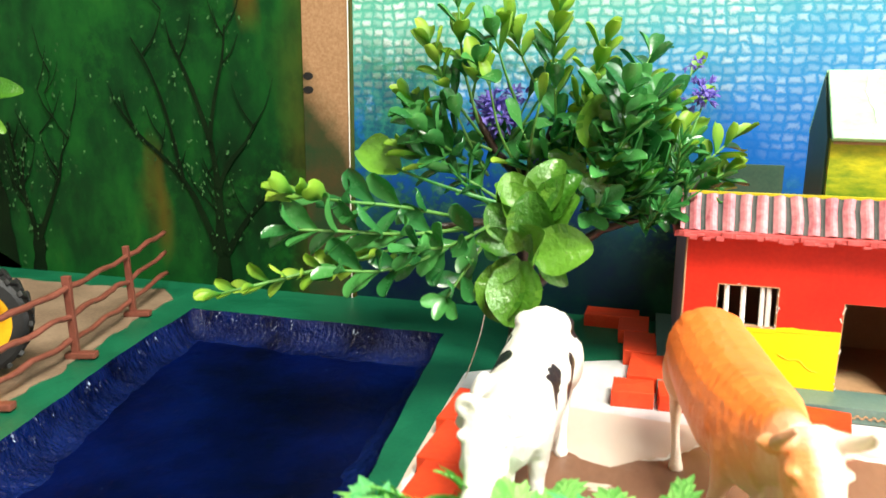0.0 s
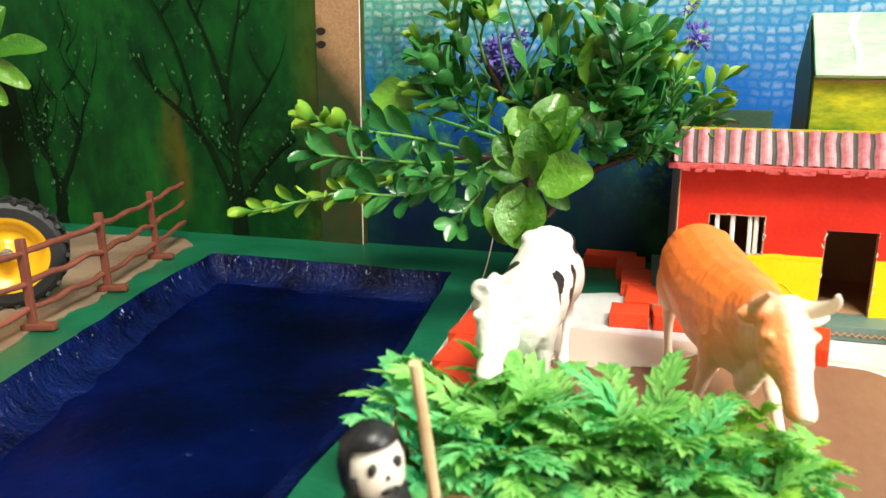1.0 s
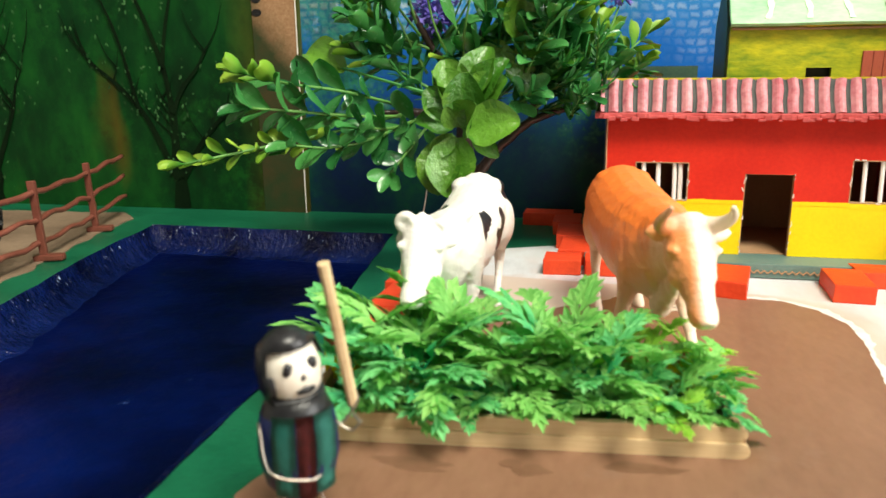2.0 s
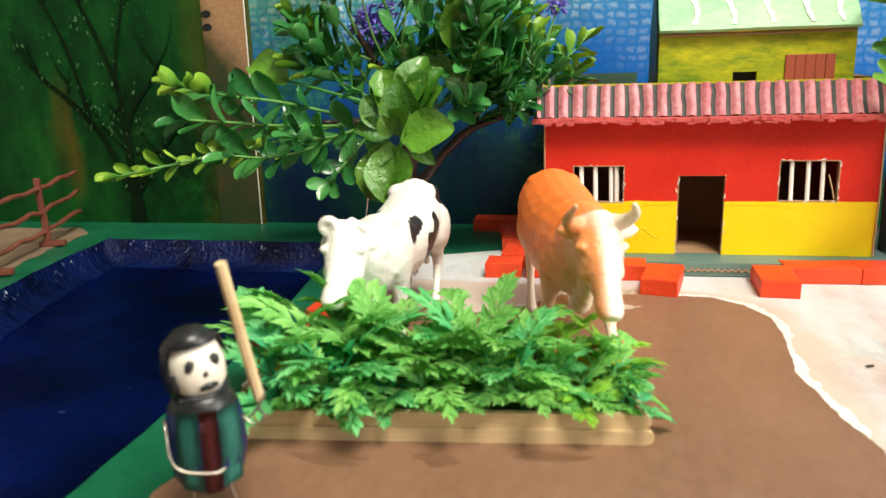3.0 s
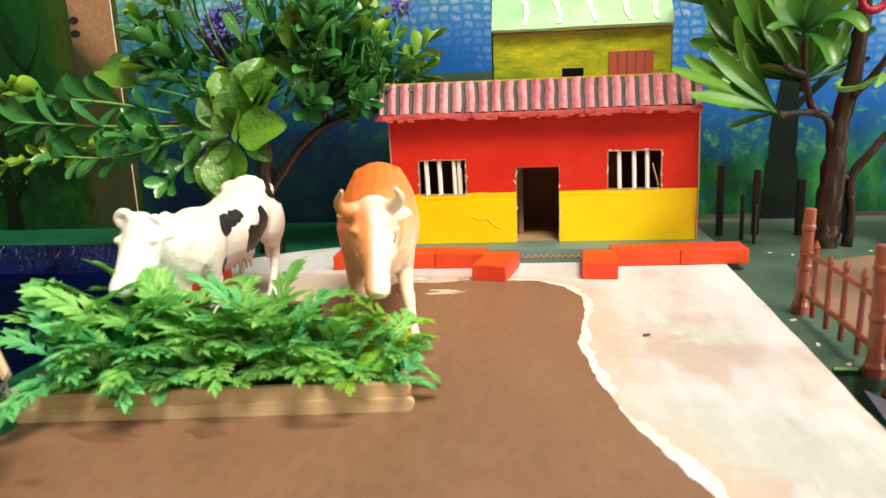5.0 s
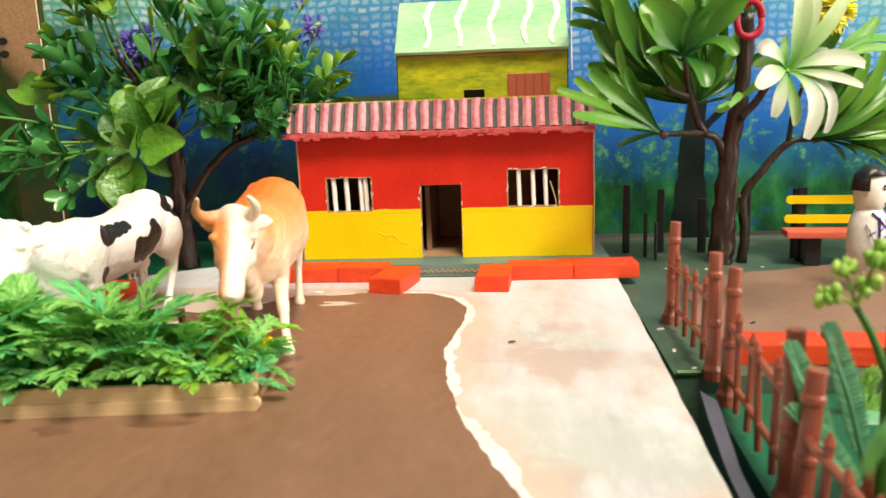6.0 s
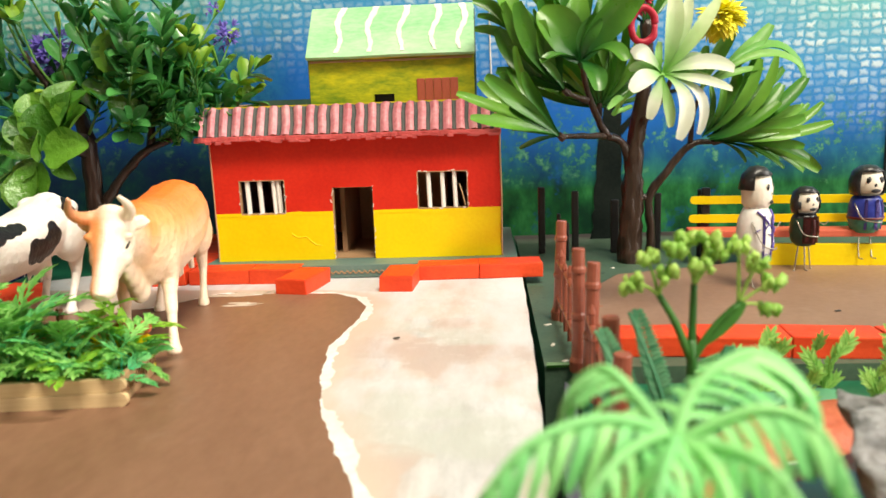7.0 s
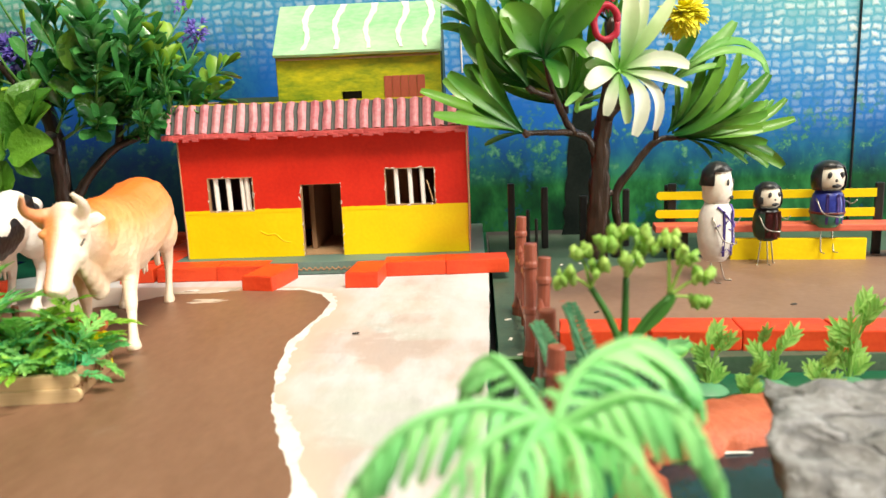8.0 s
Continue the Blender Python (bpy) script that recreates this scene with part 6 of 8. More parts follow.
    if sash:
        for sx, wide in ((-0.42, 0.30), (0.72, 0.34)) if hair_style in ("long", "side") else ((0.15, 0.12), (-0.5, 0.08), (0.6, 0.08)):
            stripe = bmesh.new()
            rows = []
            for k in range(9):
                zz = hb * (0.12 + 0.76 * k / 8)
                r = w * (0.99 if 2 < k < 7 else 0.93) * 1.015
                a0, a1 = -math.pi / 2 + sx - wide, -math.pi / 2 + sx + wide
                rows.append([stripe.verts.new((r * math.cos(a0 + (a1 - a0) * q / 3), r * math.sin(a0 + (a1 - a0) * q / 3), zz)) for q in range(4)])
            for a, b in zip(rows, rows[1:]):
                for q in range(3):
                    stripe.faces.new((a[q], a[q + 1], b[q + 1], b[q]))
            bmesh.ops.solidify(stripe, geom=list(stripe.faces), thickness=0.02)
            merge(bm, stripe)
        if scribble:
            # collar and loose strokes on the coat
            rng = random.Random(6)
            for k in range(13):
                a = -math.pi / 2 + rng.uniform(-1.2, 0.9)
                up = hb * rng.uniform(0.2, 0.7)
                r = w * 1.0
                tube(bm, [(r * math.cos(a), r * math.sin(a), up), (r * math.cos(a + 0.2), r * math.sin(a + 0.2), up + 0.22 * rng.uniform(-1, 1)), (r * math.cos(a + 0.3), r * math.sin(a + 0.3), up + 0.16)], 0.03, 0.02, n=5, per=2)
            for s in (-1, 1):
                tube(bm, [(s * w * 0.62, -w * 0.5, hb * 0.95), (s * w * 0.35, -w * 0.86, hb * 0.82), (0.1 * w, -w * 0.96, hb * 0.66)], 0.05, 0.04, n=6)
        mark(start, 4)
        start = len(bm.faces)
        if hair_style in ("long", "side"):
            belt = bmesh.new()
            rows = []
            for k in range(9):
                zz = hb * (0.08 + 0.8 * k / 8)
                r = w * (0.99 if 2 < k < 7 else 0.92) * 1.01
                rows.append([belt.verts.new((r * math.cos(q), r * math.sin(q), zz)) for q in (-math.pi / 2 - 0.08, -math.pi / 2 + 0.14, -math.pi / 2 + 0.36)])
            for a, b in zip(rows, rows[1:]):
                for q in range(2):
                    belt.faces.new((a[q], a[q + 1], b[q + 1], b[q]))
            bmesh.ops.solidify(belt, geom=list(belt.faces), thickness=0.02)
            merge(bm, belt)
            mark(start, 5)
            start = len(bm.faces)
    tube(bm, [(-w * 0.92, -w * 0.4, hb * 0.78), (-w * 0.75, -w * 1.0, hb * 0.42), (w * 0.1, -w * 1.18, hb * 0.33), (w * 0.45, -w * 1.05, hb * 0.34)], 0.035, n=5)
    tube(bm, [(w * 0.9, -w * 0.3, hb * 0.7), (w * 1.25, -w * 0.5, hb * 0.62), (w * 1.5, -w * 0.6, hb * 0.72)], 0.03, n=5)
    for s, fx, fy, down in legs:
        tube(bm, [(s * w * 0.4, 0, 0.08), (s * w * 0.45 + fx * 0.3, fy * 0.2, -down * 0.5), (s * w * 0.45 + fx * 0.6, fy * 0.4, -down + 0.06), (s * w * 0.45 + fx, fy, -down + 0.035)], 0.035, n=5)
    mark(start, 3)
    ob = part(name, bm, mats, None, label, smooth=True)
    place(ob, x, y, z, rz)
    return tagged(ob, label, "doll", group)


doll("doll", "black-haired painted doll in a teal coat beside the tray", -12.74, -23.1, 0.90, 26, 3.9, 1.72, NAVY, "side", ((-1, -0.15, -0.15, 0.82), (1, 0.3, -0.25, 0.82)), sash=TEAL, head_yaw=20, head_tilt=-7, head_size=0.83)
bm = bmesh.new()
tube(bm, [(-11.86, -23.4, 6.08), (-11.75, -23.0, 4.4), (-11.68, -22.55, 2.75)], 0.125, n=8)
tagged(part("wooden_stick", bm, WOOD), "thin pale wooden stick leaning by the doll", "stick")
bm = bmesh.new()
tube(bm, [(-12.05, -22.85, 2.3), (-11.8, -22.75, 2.45), (-11.55, -22.6, 2.85), (-11.75, -22.45, 3.0), (-11.7, -22.6, 2.6), (-11.5, -22.7, 2.4)], 0.035, n=5)
tagged(part("wire_loop", bm, WIRE), "bent steel wire tied round the wooden stick", "wire")


# ---- leaves and trees ----
def leaf_mesh(name, length, width, shape, droop, cup, mat, seg=6, t=0.05, twist=0.0, bow=0.0, sway=0.0, via=None):
    """One leaf along +y, face up: a cupped, bending blade, thick in the middle and rounded at its rims; bow arches it without moving its tip, via is the point that its middle passes."""
    bm = bmesh.new()
    rows = []
    for i in range(seg + 1):
        f = math.sin(i / seg * math.pi / 2) ** 0.9
        if shape == "oval":
            w = max(0.06, math.sin(math.pi * (0.04 + 0.94 * f) ** 0.85) ** 0.7)
        elif shape == "spoon":
            w = 0.14 + 0.86 * (math.sqrt(max(0.0, 1 - ((f - 0.62) / 0.40) ** 2)) if f > 0.62 else math.sin(f / 0.62 * math.pi / 2) ** 1.7)
        elif shape == "strap":
            w = 0.20 + 0.80 * (math.sqrt(max(0.0, 1 - ((f - 0.70) / 0.312) ** 2)) if f > 0.70 else math.sin(f / 0.70 * math.pi / 2) ** 1.5)
        elif shape == "finger":
            w = (1.0 - 0.35 * f) * (math.sqrt(max(0.02, 1 - ((f - 0.86) / 0.145) ** 2)) if f > 0.86 else 1.0)
        elif shape == "round":
            w = max(0.10, math.sin(math.pi * (0.03 + 0.95 * f)) ** 0.55)
        else:
            w = max(0.05, math.sin(math.pi * (0.10 + 0.88 * f)) ** 0.9)
        y = length * f * (1 - 0.2 * abs(droop) * f)
        z = -droop * length * f * f + bow * length * 4 * f * (1 - f)
        h = width / 2 * w
        a = twist * (f - 0.3)
        e = cup * h * (1 + 0.35 * math.sin(f * 7 + length))
        tt = t * (0.4 + 0.6 * w)
        c, s = math.cos(a), math.sin(a)
        section = ((-h, e), (-h * 0.62, e * 0.34), (-h * 0.08, -0.1 * tt), (h * 0.08, -0.1 * tt), (h * 0.62, e * 0.34), (h, e), (h * 0.6, e * 0.34 - tt), (0, -1.4 * tt), (-h * 0.6, e * 0.34 - tt))
        if via:
            k = 4 * f * (1 - f)
            mid = Vector((via[0] * k, length * f + (via[1] - length / 2) * k, via[2] * k))
            run = Vector((via[0] * 4 * (1 - 2 * f), length + (via[1] - length / 2) * 4 * (1 - 2 * f), via[2] * 4 * (1 - 2 * f))).normalized()
            side = run.cross(Vector((0, 0, 1))).normalized()
            face = side.cross(run)
            rows.append([bm.verts.new(mid + side * (q * c - r * s) + face * (q * s + r * c)) for q, r in section])
        else:
            rows.append([bm.verts.new((q * c - r * s + sway * length * 4 * f * (1 - f), y, z + q * s + r * c)) for q, r in section])
    m = len(rows[0])
    for a, b in zip(rows, rows[1:]):
        for p in range(m):
            q = (p + 1) % m
            bm.faces.new((a[p], a[q], b[q], b[p]))
    bm.faces.new(list(reversed(rows[0])))
    bm.faces.new(rows[-1])
    bmesh.ops.recalc_face_normals(bm, faces=list(bm.faces))
    for v in bm.verts:
        v.co *= CM
    me = bpy.data.meshes.new(name)
    bm.to_mesh(me)
    bm.free()
    me.materials.append(mat)
    me.shade_smooth()
    me.set_sharp_from_angle(angle=radians(70))
    return me


def put_leaf(mesh, parent, p, d, up, scale=1.0, name="leaf"):
    """A leaf object at p, growing along d, its face towards up."""
    d = Vector(d).normalized()
    up = Vector(up)
    side = d.cross(up)
    side = side.normalized() if side.length > 1e-4 else d.orthogonal().normalized()
    up = side.cross(d)
    m = Matrix((side, d, up)).transposed().to_4x4()
    ob = new(name, mesh)
    ob.parent = parent
    ob.matrix_basis = Matrix.Translation(Vector(p) * CM) @ m @ Matrix.Diagonal((scale, scale, scale, 1))
    return ob


def blade(parent, base, mid, tip, width, mat, face=(0, -1.0, 0.4), shape="spoon", twist=0.2, name="leaf"):
    """One long leaf from base to tip, its middle passing mid."""
    base, mid, tip = Vector(base), Vector(mid), Vector(tip)
    d = (tip - base).normalized()
    side = d.cross(Vector(face)).normalized()
    m = Matrix((side, d, side.cross(d)))
    me = leaf_mesh("leaf", (tip - base).length, width, shape, 0.0, 0.34, mat, 13, 0.05, twist, via=m @ (mid - base))
    return put_leaf(me, parent, base, d, face, 1.0, name)


OVAL = [leaf_mesh("leaf", 1.4, 0.74, "spoon", d, 0.32, LEAF, 7, 0.05) for d in (0.05, 0.28)]
OVAL_LIME = [leaf_mesh("leaf", 1.3, 0.66, "spoon", d, 0.32, LEAF_LIME, 7, 0.05) for d in (0.0, 0.2)]
BROAD = [leaf_mesh("leaf", 2.4, w, "round", d, c, LEAF_BROAD, 9, 0.04, tw) for w, d, c, tw in ((2.0, 0.16, 0.5, 0.15), (1.6, 0.35, 0.75, -0.3))]
NEEDLE = [leaf_mesh("leaf", 0.85, 0.16, "point", 0.1, 0.2, LEAF, 4, 0.03)]


VIOLET_HEADS = (((-6.1, 3.4, 12.8), 1.1, 12, 1), ((-15.0, 1.0, 11.8), 1.5, 24, 2), ((-14.3, 1.0, 12.9), 0.9, 8, 3), ((-13.0, 0.2, 10.2), 0.9, 8, 4), ((-8.6, 1.8, 10.6), 0.6, 5, 5), ((-6.5, 2.6, 14.2), 0.6, 5, 6))


def by_flower(p):
    """True where a leaf would stand in a flower head or crowd the bare side before it."""
    for c, r, n, k in VIOLET_HEADS[:3]:
        d = Vector(p) - Vector(c)
        axis = Vector((0.42, -0.9, -0.05)).normalized()
        s = d.dot(axis)
        if s > -0.3 and (d - axis * s).length < r * 0.75 + 0.8:
            return True
    return False


def twig(tree, pts, meshes, pairs, scale=1.0, seed=0, lime_tip=None, start=0.2, name="twig", mat=None, angle=50):
    """A twig with opposite leaves; the outermost leaves can be of a younger colour."""
    rng = random.Random(seed)
    path = smooth_path(pts, 6)
    tw = part(name, tube_bm(pts, 0.085, 0.045, n=6, per=4), mat or TWIG, tree, smooth=True)
    roll = rng.uniform(0, 6.28)
    for i in range(pairs):
        f = start + (1 - start) * i / max(1, pairs - 1)
        x = f * (len(path) - 1)
        k = min(len(path) - 2, int(x))
        p = path[k].lerp(path[k + 1], x - k)
        d = (path[k + 1] - path[k]).normalized()
        o = d.orthogonal().normalized()
        o = Matrix.Rotation(roll + i * 1.57 + rng.uniform(-0.4, 0.4), 3, d) @ o
        pool = lime_tip if (lime_tip and f > 0.55) else meshes
        for s in () if by_flower(p) else (-1, 1):
            a = radians(angle + rng.uniform(-14, 14) - 16 * f)
            ld = d * math.cos(a) + o * (s * math.sin(a)) + Vector((0, 0, 0.12))
            put_leaf(rng.choice(pool), tw, p, ld, d * 0.8 + Vector((0, -0.35, 0.6)) - o * (0.3 * s), scale * rng.uniform(0.78, 1.15) * (0.8 if f > 0.9 else 1.0))
    put_leaf(rng.choice(lime_tip or meshes), tw, path[-1], path[-1] - path[-2], (0.1, -0.5, 1), scale * 0.85)
    return tw


def flower_head(tree, c, r, mat, n, seed, name="flower"):
    rng = random.Random(seed)
    bm = bmesh.new()
    for i in range(2 * n):
        d = Vector((rng.gauss(0, 1), rng.gauss(0, 1) - 0.3, rng.gauss(0, 1) + 0.4)).normalized()
        p = Vector(c) + d * r * rng.uniform(0.15, 0.7)
        for k in range(4):
            q = (d + Vector((rng.gauss(0, 0.6), rng.gauss(0, 0.6), rng.gauss(0, 0.6)))).normalized()
            leaf(bm, p, q, (0, -0.6, 0.8), r * 0.40, r * 0.13, 0.2, 0.3, "point", 3)
    ob = part(name, bm, mat, tree)
    return tagged(thick(ob, 0.03), kind="stuff")


def bushy_tree():
    t = thing("plastic_tree", "bushy plastic tree with oval glossy leaves and violet flowers", "plastic tree")
    bm = bmesh.new()
    tube(bm, [(-13.7, 1.8, -0.02), (-13.65, 1.6, 2.0), (-13.5, 1.2, 4.6), (-13.4, 0.9, 7.4), (-13.6, 0.6, 9.6)], 0.62, 0.34, n=21, per=5, lump=0.35, ridge=0.09)
    part("trunk", bm, BARK, t, "dark brown ridged plastic trunk", smooth=True)
    for pts, r in (([(-13.3, 1.3, 3.4), (-12.2, 1.0, 4.9), (-10.4, 1.0, 6.7), (-8.6, 1.2, 7.4), (-7.0, 1.5, 7.9), (-5.9, 2.2, 9.0)], 0.27), ([(-13.4, 0.8, 6.8), (-14.6, -1.2, 7.4), (-16.2, -4.0, 7.6)], 0.3),
                   ([(-13.5, 0.8, 7.6), (-12.6, -1.8, 7.6), (-12.3, -4.2, 7.2)], 0.26), ([(-10.0, 1.1, 6.9), (-9.8, 1.2, 8.6), (-9.2, 1.4, 10.4)], 0.24), ([(-13.6, 0.6, 9.0), (-15.0, 0.3, 10.6), (-15.8, 0.0, 12.2)], 0.26),
                   ([(-13.5, 0.6, 9.0), (-12.6, 0.8, 10.8), (-12.2, 0.8, 12.8)], 0.26)):
        part("branch", tube_bm(pts, r, r * 0.45, n=8, per=5, lump=0.4), BARK, t, smooth=True)
    # long low sprays towards the pool
    twig(t, [(-15.6, -3.2, 7.5), (-18.0, -6.6, 6.9), (-20.2, -9.2, 6.5), (-22.1, -11.0, 6.15)], OVAL_LIME, 11, 0.78, 1, OVAL_LIME, 0.25, angle=42)
    twig(t, [(-15.4, -3.0, 7.8), (-17.4, -5.6, 8.6), (-19.2, -7.4, 9.0), (-20.4, -8.6, 9.4)], OVAL, 7, 1.12, 2, OVAL + OVAL_LIME)
    twig(t, [(-15.4, -3.2, 7.4), (-17.0, -6.0, 7.6), (-18.8, -7.6, 7.9), (-20.2, -8.8, 8.1)], OVAL, 7, 1.15, 3)
    twig(t, [(-15.0, -3.0, 7.2), (-16.4, -5.6, 6.6), (-17.6, -7.2, 6.4), (-18.6, -8.4, 6.6)], OVAL, 6, 1.1, 4)
    twig(t, [(-14.6, -2.2, 7.4), (-15.6, -4.8, 7.0), (-16.4, -6.6, 7.2)], OVAL, 5, 1.25, 5)
    twig(t, [(-14.4, -1.8, 7.2), (-15.0, -4.4, 6.0), (-15.4, -6.0, 5.2)], OVAL, 5, 0.9, 6)
    # upper sprays
    up = [((-15.4, 0.0, 11.0), (-16.8, -0.6, 13.0), (-17.6, -1.0, 15.0)), ((-15.6, 0.0, 11.6), (-16.2, -0.6, 14.2), (-16.4, -1.0, 17.2)), ((-12.3, 0.8, 12.0), (-12.4, 0.2, 14.4), (-12.2, 0.0, 16.4)),
          ((-12.6, 0.6, 10.6), (-11.0, 0.4, 12.8), (-10.2, 0.2, 15.0)), ((-9.3, 1.3, 10.0), (-9.0, 1.6, 12.4), (-8.4, 2.4, 14.6)), ((-9.3, 1.3, 10.0), (-7.8, 2.0, 11.6), (-6.6, 3.0, 13.8)),
          ((-7.2, 1.5, 7.9), (-6.0, 2.4, 9.6), (-4.6, 3.2, 11.0)), ((-7.6, 1.4, 7.8), (-6.2, 2.0, 8.6), (-4.9, 2.6, 9.5)), ((-8.4, 1.2, 7.6), (-7.6, 1.0, 9.4), (-7.0, 1.4, 11.2)),
          ((-9.4, 1.2, 8.8), (-10.4, 0.6, 10.4), (-10.8, 0.4, 12.2)), ((-13.6, 0.4, 9.2), (-14.4, -1.0, 11.2), (-14.8, -1.6, 13.2)), ((-13.4, 0.4, 9.0), (-13.0, -1.4, 11.0), (-12.6, -2.0, 12.6)),
          ((-15.0, 0.2, 10.4), (-17.0, 0.4, 11.2), (-18.8, 0.2, 12.6)), ((-14.6, -0.6, 8.4), (-16.8, -0.6, 9.6), (-18.6, -0.8, 10.4)), ((-12.4, 0.9, 12.2), (-13.6, 0.6, 14.0), (-14.2, 0.2, 15.8)),
          ((-6.6, 1.8, 8.4), (-6.6, 2.6, 10.4), (-6.0, 3.4, 12.4)), ((-9.6, 1.2, 9.4), (-8.2, 1.2, 10.4), (-7.4, 0.8, 12.6))]
    for i, pts in enumerate(up):
        twig(t, pts, (OVAL + OVAL_LIME) if pts[2][2] > 12.9 else OVAL, 8, 1.12, 20 + i, OVAL_LIME if i % 3 != 1 else OVAL + OVAL_LIME, 0.15)
    rng = random.Random(12)
    for i in range(17):
        a = Vector((rng.uniform(-16.5, -7.5), rng.uniform(-0.6, 1.6), rng.uniform(8.6, 12.6)))
        if a.x > -9.5:
            a.z -= 1.0
        d = Vector((rng.gauss(0, 0.8) + (a.x + 12) * 0.12, rng.uniform(-1.3, 0.1), rng.uniform(0.2, 1.2))).normalized()
        twig(t, [a, a + d * 1.3 + Vector((0, 0, 0.15)), a + d * 2.6 + Vector((0, 0, 0.55))], OVAL, 6, 1.24, 90 + i, (OVAL + OVAL_LIME) if a.z > 11 else OVAL, 0.1)
    # fine needle sprays in the dark heart of the crown
    for i, pts in enumerate((((-12.8, 0.6, 7.4), (-11.2, 0.6, 8.4), (-10.0, 0.6, 9.6)), ((-13.0, 0.4, 7.8), (-12.0, -0.2, 9.2), (-11.4, -0.6, 10.6)), ((-10.0, 1.0, 7.4), (-8.8, 0.8, 8.4), (-7.8, 0.6, 9.4)), ((-14.0, 0.2, 7.4), (-15.4, -0.6, 8.4), (-16.6, -1.0, 9.6)), ((-9.0, 1.1, 7.5), (-7.6, 1.2, 8.2), (-6.4, 1.4, 8.6)))):
        twig(t, pts, NEEDLE, 14, 1.0, 60 + i, angle=38)
    rng = random.Random(31)
    for i in range(16):
        a = Vector((rng.uniform(-11.0, -6.6), rng.uniform(0.2, 1.6), rng.uniform(7.0, 9.2)))
        d = Vector((rng.uniform(-0.2, 1.0), rng.uniform(-1.0, 0.2), rng.uniform(0.0, 0.9))).normalized()
        if i % 2:
            twig(t, [a, a + d * 0.9, a + d * 1.9 + Vector((0, 0, 0.3))], NEEDLE, 12, 1.1, 140 + i, angle=36)
        else:
            twig(t, [a, a + d * 0.9, a + d * 1.8 + Vector((0, 0, 0.3))], OVAL, 5, 0.95, 140 + i, start=0.15)
    # broad glossy leaves
    broad = part("twig", tube_bm([(-12.6, -1.8, 7.5), (-12.4, -3.6, 7.3), (-12.3, -5.0, 7.0)], 0.12, 0.07, n=6), LEAF, t)
    for p, d, u, s, k in (((-12.65, -5.1, 6.65), (-0.1, -0.45, -1.0), (-0.1, -1, 0.35), 1.1, 0), ((-12.95, -4.9, 6.55), (-0.35, -0.35, -1.0), (-0.3, -1, 0.2), 1.05, 0), ((-12.2, -5.2, 7.0), (1.0, -0.3, 0.22), (0, -1, 0.35), 0.98, 0), ((-12.5, -4.6, 7.2), (0.1, -0.3, 1.0), (0.2, -1, 0.2), 0.92, 0),
                          ((-12.4, -5.2, 7.0), (0.25, -0.7, 0.5), (0, -1, 0.5), 0.8, 0), ((-12.9, -4.8, 7.1), (-0.75, -0.3, 0.2), (0.1, -1, 0.4), 0.7, 1), ((-11.9, -4.2, 7.9), (0.35, -0.1, 1.0), (-0.7, -1, 0.2), 1.0, 1),
                          ((-12.7, -4.2, 7.8), (-0.5, -0.1, 1.0), (0.8, -1, 0.1), 0.9, 1), ((-12.8, -4.9, 6.7), (-0.6, -0.4, -0.6), (0, -1, 0.3), 0.62, 1),
                          ((-12.3, -4.4, 7.6), (0.8, 0.1, 0.9), (-0.3, -1, 0.5), 0.95, 0), ((-12.1, -4.0, 8.2), (0.1, 0.1, 1.0), (-0.3, -1, 0.0), 1.05, 1), ((-12.9, -4.0, 8.0), (-0.25, 0.0, 1.0), (0.4, -1, 0.1), 0.85, 0), ((-12.7, -5.5, 7.1), (-0.2, -0.4, 0.7), (0, -1, 0.5), 0.42, 0),
                          ((-12.3, -5.6, 7.1), (0.3, -0.4, 0.6), (0, -1, 0.5), 0.42, 0), ((-11.9, -5.0, 6.8), (0.7, -0.5, -0.5), (0, -1, 0.4), 0.6, 1), ((-13.1, -4.6, 7.4), (-0.6, -0.2, 0.9), (0.2, -1, 0.3), 0.7, 0)):
        put_leaf(BROAD[k], broad, p, d, u, s)
    broad = part("twig", tube_bm([(-14.4, -1.0, 8.2), (-17.0, -1.6, 9.0), (-19.4, -0.8, 9.6)], 0.1, 0.06, n=6), LEAF, t)
    put_leaf(BROAD[1], broad, (-19.0, -1.0, 9.4), (-0.9, 0.1, 0.55), (0.3, -1, 0.5), 1.15)
    broad = part("twig", tube_bm([(-11.8, 0.6, 8.6), (-10.6, -0.6, 9.8), (-10.2, -1.4, 11.0)], 0.1, 0.06, n=6), LEAF, t)
    for p, d, u, s, k in (((-10.3, -1.3, 10.6), (0.1, -0.2, 1.0), (0.2, -1, 0.2), 1.0, 0), ((-10.6, -1.0, 10.0), (0.9, -0.2, 0.6), (-0.3, -1, 0.4), 0.8, 1), ((-10.8, -0.8, 9.6), (-0.7, -0.3, 0.5), (0.3, -1, 0.4), 0.75, 1), ((-9.4, 0.2, 9.0), (0.8, -0.5, 0.7), (-0.3, -1, 0.5), 0.9, 1), ((-9.8, 0.0, 8.4), (-0.6, -0.6, 0.6), (0.2, -1, 0.5), 0.8, 0)):
        put_leaf(BROAD[k], broad, p, d, u, s)
    for c, r, n, seed in VIOLET_HEADS:
        flower_head(t, c, r, PURPLE, n, seed)
    # white thread hanging below the crown
    part("thread", tube_bm([(-14.1, -4.2, 5.0), (-14.5, -4.0, 3.0), (-15.2, -3.4, 0.9)], 0.025, n=5), WHITE_BAR, t, "thin white thread")
    return t


bushy_tree()

